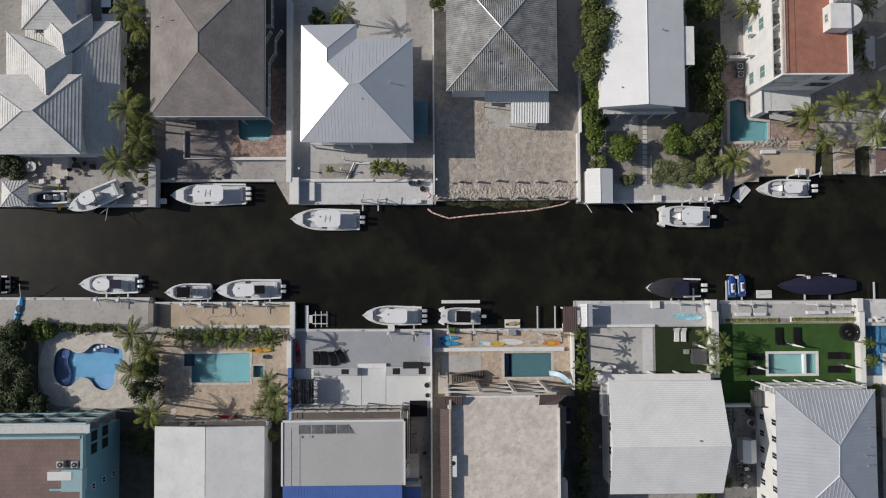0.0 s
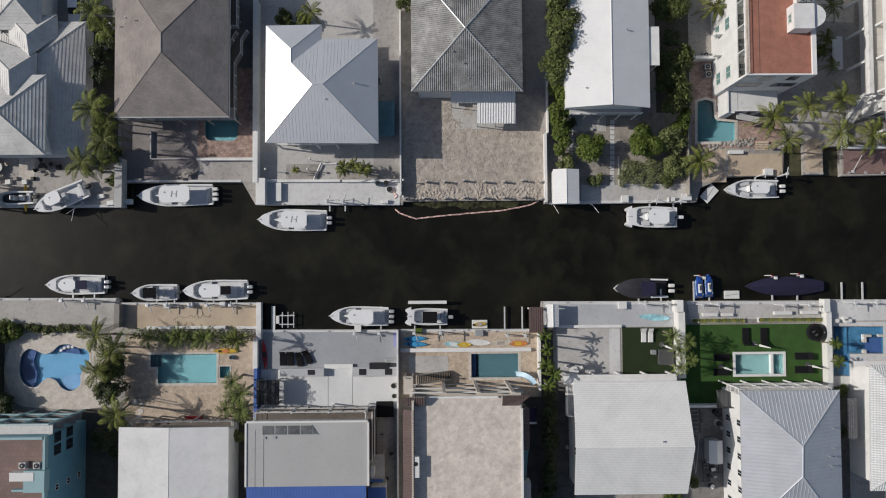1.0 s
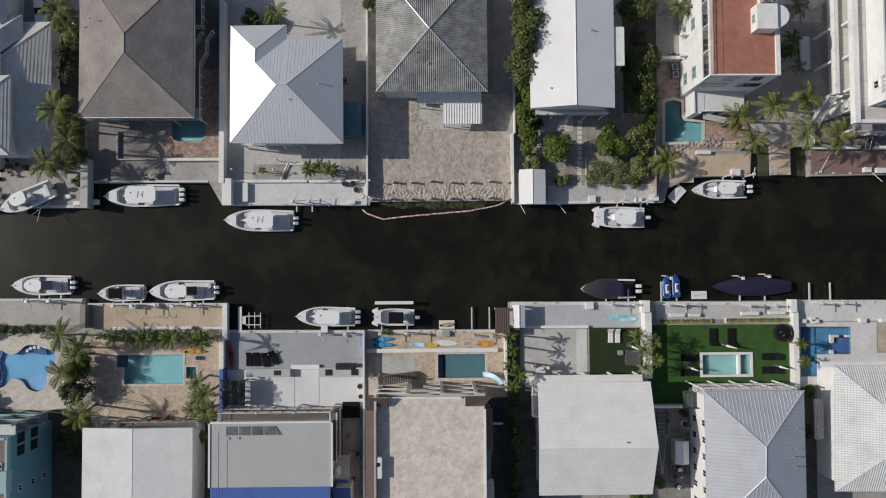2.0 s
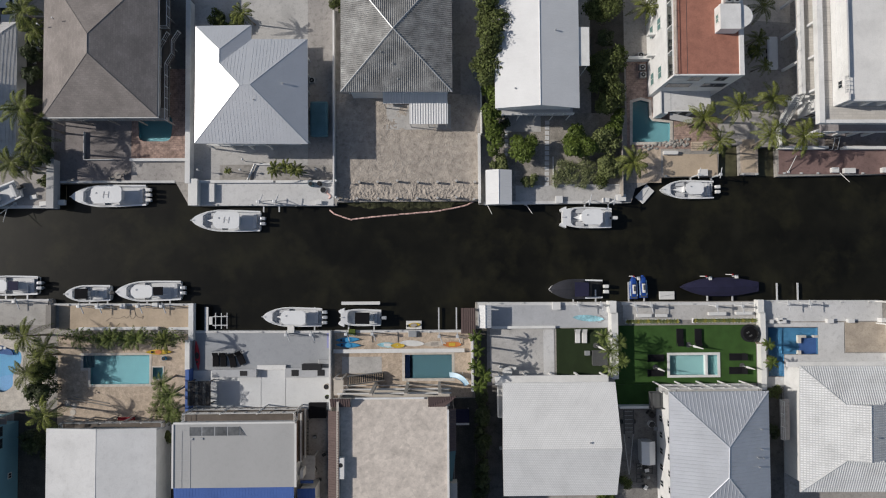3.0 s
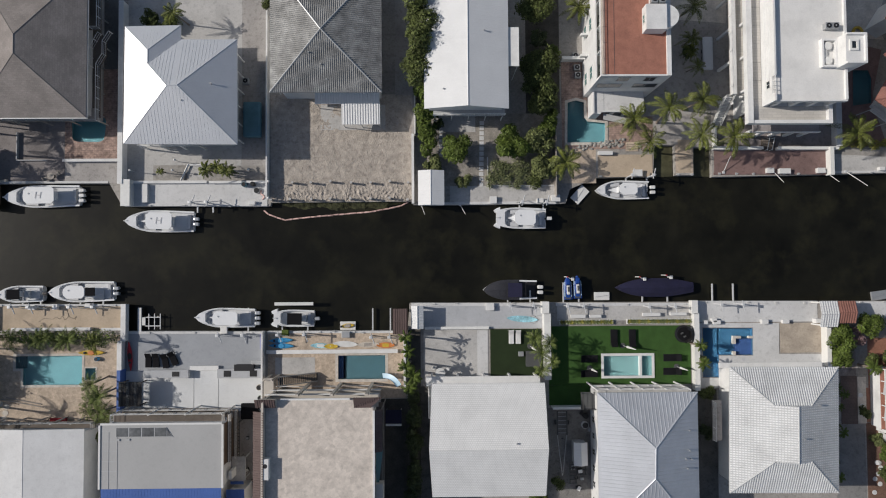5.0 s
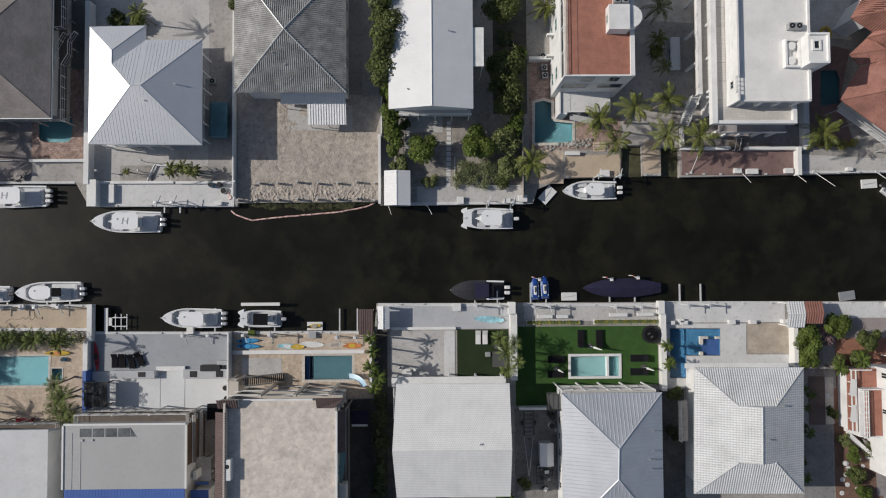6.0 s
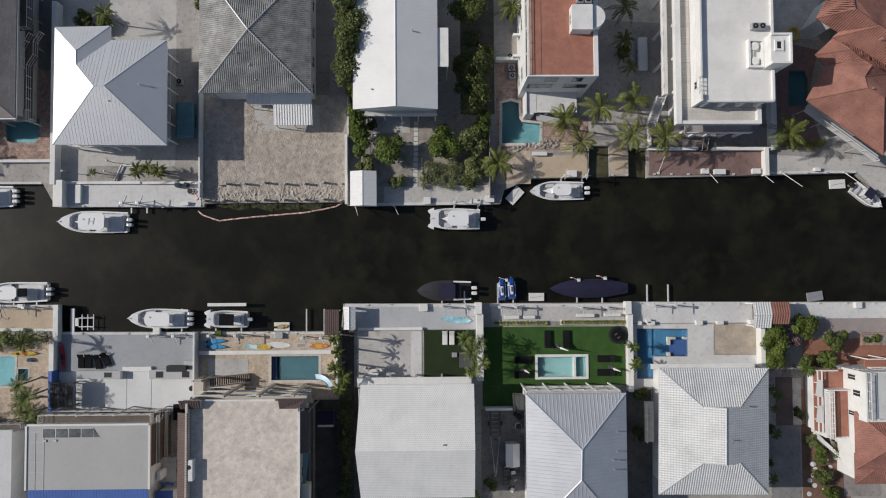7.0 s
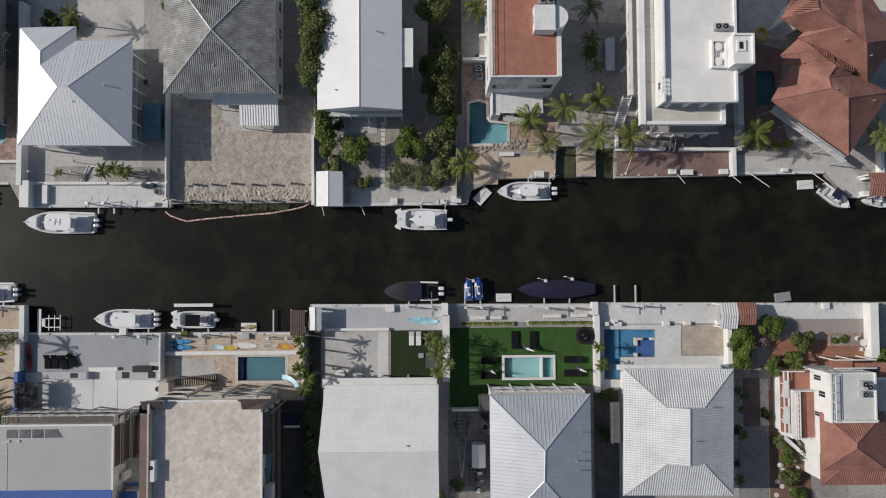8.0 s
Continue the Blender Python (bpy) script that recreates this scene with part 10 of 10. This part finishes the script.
def car(x, y, turn, label, paint):
    t = thing("car", label, "car", (0, 0, 0))
    rows = []
    bm = B()
    for xx, w, z0, z1 in ((-2.2, 0.75, 0.4, 0.75), (-1.9, 0.88, 0.28, 0.92), (-0.7, 0.9, 0.25, 1.0), (1.5, 0.9, 0.25, 1.02), (2.05, 0.86, 0.3, 0.98), (2.25, 0.75, 0.42, 0.85)):
        rows.append([bm.verts.new(v) for v in ((xx, -w, z0), (xx, -w, z1 - 0.08), (xx, -w * 0.9, z1), (xx, w * 0.9, z1), (xx, w, z1 - 0.08), (xx, w, z0))])
    for a, b in zip(rows, rows[1:]):
        for j in range(6):
            bm.faces.new((a[j], b[j], b[(j + 1) % 6], a[(j + 1) % 6]))
    bm.faces.new(rows[0])
    bm.faces.new(rows[-1])
    bmesh.ops.recalc_face_normals(bm, faces=bm.faces)
    part("body", bm, paint, t)
    bm = B()
    prism(bm, [(-0.9, -0.78), (1.9, -0.78), (1.9, 0.78), (-0.9, 0.78)], 1.0, 1.02)
    lo = [bm.verts.new(v) for v in ((-0.95, -0.78, 1.02), (2.0, -0.78, 1.02), (2.0, 0.78, 1.02), (-0.95, 0.78, 1.02))]
    hi = [bm.verts.new(v) for v in ((-0.2, -0.64, 1.5), (1.5, -0.64, 1.5), (1.5, 0.64, 1.5), (-0.2, 0.64, 1.5))]
    for i in range(4):
        bm.faces.new((lo[i], lo[(i + 1) % 4], hi[(i + 1) % 4], hi[i]))
    part("glasshouse", bm, GLASS, t)
    part("roof_panel", box(B(), -0.22, -0.66, 1.5, 1.52, 0.66, 1.55, 0.02), paint, t)
    for xx in (-1.4, 1.4):
        for yy in (-0.82, 0.82):
            w = part("wheel", tube(B(), (xx, yy - 0.1, 0.33), (xx, yy + 0.1, 0.33), 0.33, seg=16), BLACK, t)
            part("rim", tube(B(), (xx, yy - 0.11, 0.33), (xx, yy + 0.11, 0.33), 0.2, seg=12), ALU, w)
    put(t, x, y, 0.0, turn)
car(-45.62, 37.42, 90, "white car parked between two houses", GEL)

def patio_set(p, r, n, label, m, cm):
    x, y = p
    t = thing("round_table", label, "table", (x, y, 0.05), "patio tables")
    part("tabletop", lathe(B(), [(x, y, 0.72, r), (x, y, 0.76, r)], 20), m, t)
    part("pedestal", lathe(B(), [(x, y, 0.05, 0.3), (x, y, 0.1, 0.08), (x, y, 0.72, 0.07)], 10), BLACK, t)
    for i in range(n):
        a = 2 * math.pi * i / n + 0.4
        cx, cy = x + (r + 0.45) * math.cos(a), y + (r + 0.45) * math.sin(a)
        c = thing("patio_chair", "patio chair drawn up to a round table", "chair", (cx, cy, 0.05), "patio chairs")
        d = math.degrees(a)
        part("seat", obox(B(), cx, cy, 0.43, 0.48, 0.48, 0.06, d, 0.02), cm, c)
        part("backrest", obox(B(), cx + 0.22 * math.cos(a), cy + 0.22 * math.sin(a), 0.49, 0.06, 0.46, 0.45, d, 0.02), cm, c)
        for u in (-0.2, 0.2):
            for v in (-0.2, 0.2):
                lx, ly = cx + u * math.cos(a) - v * math.sin(a), cy + u * math.sin(a) + v * math.cos(a)
                part("leg", tube(B(), (lx, ly, 0.05), (lx, ly, 0.43), 0.02, seg=5), cm, c)
patio_set((-56.2, 14.86), 0.75, 4, "round white table on a worn patio", PLASTIC_W, WOOD_PALE)
patio_set((-49.87, 14.92), 0.6, 4, "dark round table beside palms", BLACK, BLACK)
patio_set((-30, 13.71), 0.5, 2, "small dark table by the quay", WOOD, WOOD)
patio_set((97.96, -10.33), 0.5, 3, "small pale table on a terrace", PLASTIC_W, PLASTIC_W)
patio_set((24.35, -14.19), 0.7, 3, "white round table beside a patio", PLASTIC_W, PLASTIC_W)

def mat_slab(r, z, m, label, name="outdoor_rug"):
    x0, y0, x1, y1 = r
    solid(name, box(B(), x0, y0, z, x1, y1, z + 0.03), m, label, "rug")
mat_slab((-0.92, -10.66, -0.37, -8.43), 0.07, mat("lavender_mat", (0.25, 0.26, 0.45), 0.9, var=0.15), "faded lavender mat at a patio edge")
mat_slab((-53.53, 13.32, -51.35, 16.21), 0.05, PAVER_PALE, "pale rectangular mat on a patio")
for p, sx, sy, m in (((-54.83, 12.85), 0.8, 0.7, PLASTIC_W), ((-52.53, 12.84), 0.7, 0.7, PLASTIC_W), ((-53.81, 13.33), 0.5, 0.5, WOOD), ((-51.43, 13.32), 0.5, 0.5, BLACK), ((-47.89, 14.91), 0.7, 0.7, BLACK), ((-41.9, 10.79), 1.0, 0.6, PLASTIC_W), ((-36.76, 13.09), 1.0, 0.35, WOOD_PALE)):
    x, y = p
    t = thing("ottoman", "low square outdoor ottoman seat", "seat", (x, y, 0.05), "outdoor seats")
    part("base", obox(B(), x, y, 0.05, sx, sy, 0.3, 8, 0.03), m, t)
    part("cushion", obox(B(), x, y, 0.354, sx * 0.95, sy * 0.95, 0.12, 8, 0.05), m, t)

def deck_screen():
    x0, y0, x1, y1 = -34.96, 16.0, -30.7, 20.0
    t = thing("deck_wall", "low pale wall round a sunken deck", "wall", (x0, y0, 0.05))
    part("wall_run", box(B(), x0 - 0.07, y0 + 0.08, 0.05, x0 + 0.07, y1, 0.5, 0.02), STUCCO_GREY, t)
    part("wall_run", box(B(), x0 - 0.07, y0 - 0.07, 0.05, x1, y0 + 0.07, 0.5, 0.02), STUCCO_GREY, t)
deck_screen()

# outdoor stair beside the gravel-roofed house
def stair(r, n, z1, label):
    """Flight that climbs toward the west on two stringers."""
    x0, y0, x1, y1 = r
    t = thing("outdoor_stair", label, "stair", (x0, y0, 0))
    for i in range(n):
        f = (i + 0.5) / n
        x = x1 + (x0 - x1) * f
        part("tread", box(B(), x - 0.1, y0, z1 * f - 0.06, x + 0.08, y1, z1 * f), GREY_FABRIC, t)
    for y in (y0 - 0.1, y1 + 0.1):
        bm = B()
        vs = [bm.verts.new((x, yy, z)) for yy in (y - 0.06, y + 0.06) for x, z in ((x1, -0.0), (x1, 0.35), (x0, z1 + 0.3), (x0, z1 - 0.2))]
        for q in ((0, 1, 2, 3), (7, 6, 5, 4), (0, 4, 5, 1), (1, 5, 6, 2), (2, 6, 7, 3), (3, 7, 4, 0)):
            bm.faces.new([vs[k] for k in q])
        part("stringer", bm, STUCCO_BEIGE, t)
stair((2.47, -15.15, 7.16, -14.16), 20, 4.0, "dark outdoor stair with pale handrails")

# roof-height cables and small clutter in the side yards
def clutter(points, seed):
    rnd = random.Random(seed)
    for x, y in points:
        s = rnd.uniform(0.3, 0.7)
        t = thing("crate", "small dark storage crate in a side yard", "crate", (x, y, 0.05), "side-yard crates")
        part("box", obox(B(), x, y, 0.05, s, s * rnd.uniform(0.7, 1.2), s * 0.8, rnd.uniform(0, 60), 0.03), rnd.choice((BLACK, STEEL, GREY_FABRIC, WOOD)), t)
        part("lid", obox(B(), x, y, 0.06 + s * 0.8, s * 0.9, s * 0.7, 0.05, rnd.uniform(0, 60), 0.01), rnd.choice((BLACK, STEEL, PLASTIC_W)), t)
clutter([(44.29, -20.15), (45.21, -22.29), (42.84, -27.56), (43.79, -28.04), (43.29, -28.98), (43.58, -30.4), (43.18, -26.77), (44.09, -29.14), (-2.58, -23.02), (-1.24, -25.38), (-1.82, -28.9), (-2.6, -27.4), (23.39, -24.84), (24.05, -23.27), (-41.71, 30.73), (-42.1, 29.91), (-42.4, 27.88), (-43.05, 29.1), (-41.48, 31.95)], 5)
def hose(points, label):
    """A garden hose lying in loose curves."""
    x, y = points[0]
    bm = B()
    run = []
    for k in range(len(points) - 1):
        p0, p1, p2, p3 = [Vector(points[min(max(k + i, 0), len(points) - 1)]) for i in (-1, 0, 1, 2)]
        for j in range(6):
            s = j / 6
            run.append(0.5 * (2 * p1 + (p2 - p0) * s + (2 * p0 - 5 * p1 + 4 * p2 - p3) * s * s + (3 * p1 - p0 - 3 * p2 + p3) * s ** 3))
    for a, b in zip(run, run[1:]):
        tube(bm, (a.x, a.y, 0.09), (b.x, b.y, 0.09), 0.016, seg=4)
    solid("garden_hose", bm, GREY_FABRIC, label, "hose")
hose([(-31.77, -6.7), (-30.99, -6.23), (-29.88, -6.32), (-29.25, -6.01), (-28.93, -6.32), (-28.46, -5.93), (-28.14, -6.41), (-27.67, -5.94), (-27.83, -5.06), (-27.51, -5.94), (-26.88, -6.26), (-26.56, -5.95), (-26.72, -6.5)], "dark hose lying in loops on a tan dock")
hose([(36.78, -6.72), (37.59, -6.32), (38.22, -6.89), (37.65, -7.44), (37.01, -7.04), (37.99, -6.41), (38.8, -6.41)], "grey hose coiled on a painted dock")
def red_seat():
    x, y = -28.62, -20.26
    t = thing("garden_swing", "dark red garden swing seat", "swing seat", (x, y, 0.05))
    part("seat", box(B(), x - 1.2, y - 0.3, 0.4, x + 1.2, y + 0.3, 0.52, 0.04), RED_PLASTIC, t)
    part("backrest", box(B(), x - 1.2, y - 0.42, 0.5, x + 1.2, y - 0.31, 1.1, 0.04), RED_PLASTIC, t)
    for sx in (-1.2, 1.2):
        part("leg", tube(B(), (x + sx, y + 0.5, 0.05), (x + sx, y - 0.2, 1.6), 0.04), BLACK, t)
red_seat()
def planks():
    for (ax, ay), (bx, by) in (([(-36.89, -17.37), (-30.99, -18.52)]), ([(-36.11, -17.14), (-31.23, -18.12)])):
        t = thing("plank", "long dark plank lying on flagstones", "plank", (ax, ay, 0.05), "loose planks")
        part("board", tube(B(), (ax, ay, 0.12), (bx, by, 0.12), 0.08, seg=4), WOOD, t)
planks()
def swim_ring():
    x, y = 84.81, 33.86
    bm = B()
    for i in range(16):
        a, b = 2 * math.pi * i / 16, 2 * math.pi * (i + 1) / 16
        tube(bm, (x + 0.7 * math.cos(a), y + 0.9 * math.sin(a), 0.25), (x + 0.7 * math.cos(b), y + 0.9 * math.sin(b), 0.25), 0.2, seg=7)
    solid("swim_ring", bm, KAYAK_YELLOW, "large yellow inflatable swim ring", "inflatable")
swim_ring()

# low white blocks along docks
def blocks(points, label="small white dock cleat block"):
    for x, y in points:
        t = thing("dock_cleat", label, "cleat", (x, y, 0.1), "dock cleats")
        part("base", obox(B(), x, y, 0.1, 0.35, 0.25, 0.12, 0, 0.02), PLASTIC_W, t)
        part("horn", tube(B(), (x - 0.25, y, 0.27), (x + 0.25, y, 0.27), 0.04, seg=6), STEEL, t)
blocks([(-11.63, 9.53), (-5.23, 9.41), (-16.43, 9.55), (-41.09, 9.51), (-45.05, 9.53), (22.53, 9.52), (28.19, 9.66), (35.48, 9.7), (47.35, 13.38), (54.7, 13.35), (58.45, 13.58), (60.45, 13.57), (7.46, -8.42), (9.46, -8.35), (12.26, -8.45), (13.45, -8.54), (23.53, -4.63), (26.75, -4.57), (34.8, -4.62), (45.3, -4.86), (50.96, -4.89), (59.08, -4.87), (-16.41, -8.32), (-10.06, -8.36), (-2.11, -8.5), (-55.9, -3.6), (-51.98, -3.63), (-48.04, -3.66), (-37, -4.37), (-27.52, -4.43), (-21.18, -4.48)])
blocks([(64.41, 13.68), (66.83, 13.67), (69.26, 13.65), (73.71, 13.63), (75.74, 13.62), (83.04, 13.75), (86.29, 13.74), (89.14, 13.8), (91.98, 13.79), (84.23, -4.79), (87.61, -4.81), (91.49, -4.84), (93.75, -4.86), (95.53, -4.87), (62.11, -4.64), (68.13, -4.68), (72.15, -4.79), (76.17, -4.82)])

def planter_box(x0, y0, x1, y1):
    t = thing("planter", "square brick planter with dark soil on a patio", "planter", (x0, y0, 0.06))
    part("kerb", slab(B(), rect(x0, y0, x1, y1), [rect(x0 + 0.3, y0 + 0.3, x1 - 0.3, y1 - 0.3)], 0.06, 0.4), PAVER_RED, t)
    part("soil", box(B(), x0 + 0.3, y0 + 0.3, 0.07, x1 - 0.3, y1 - 0.3, 0.3), SOIL, t)
planter_box(93.31, -10.8, 97.86, -9.01)

def pipe_rack(x0, y0, x1, y1, z, label):
    t = thing("storage_rack", label, "rack", (x0, y0, 0.04), "side-yard racks")
    for x in (x0, x1):
        part("rail", box(B(), x - 0.05, y0, z, x + 0.05, y1, z + 0.1), GREY_FABRIC, t)
        for y in (y0 + 0.1, y1 - 0.1):
            part("leg", tube(B(), (x, y, 0.04), (x, y, z), 0.04, seg=6), GREY_FABRIC, t)
    n = max(3, int((y1 - y0) / 0.45))
    for i in range(n):
        y = y0 + 0.1 + (y1 - y0 - 0.2) * i / (n - 1)
        part("rung", box(B(), x0 - 0.1, y - 0.05, z + 0.101, x1 + 0.1, y + 0.05, z + 0.16), GREY_FABRIC, t)
pipe_rack(42.37, -29.76, 43.27, -27, 0.4, "dark steel storage rack in a side yard")
pipe_rack(43.81, -28.6, 44.58, -27.02, 0.4, "dark steel storage rack in a side yard")
pipe_rack(-4.07, -25.36, -3.14, -20.26, 2.2, "open steel stair frame beside a house")
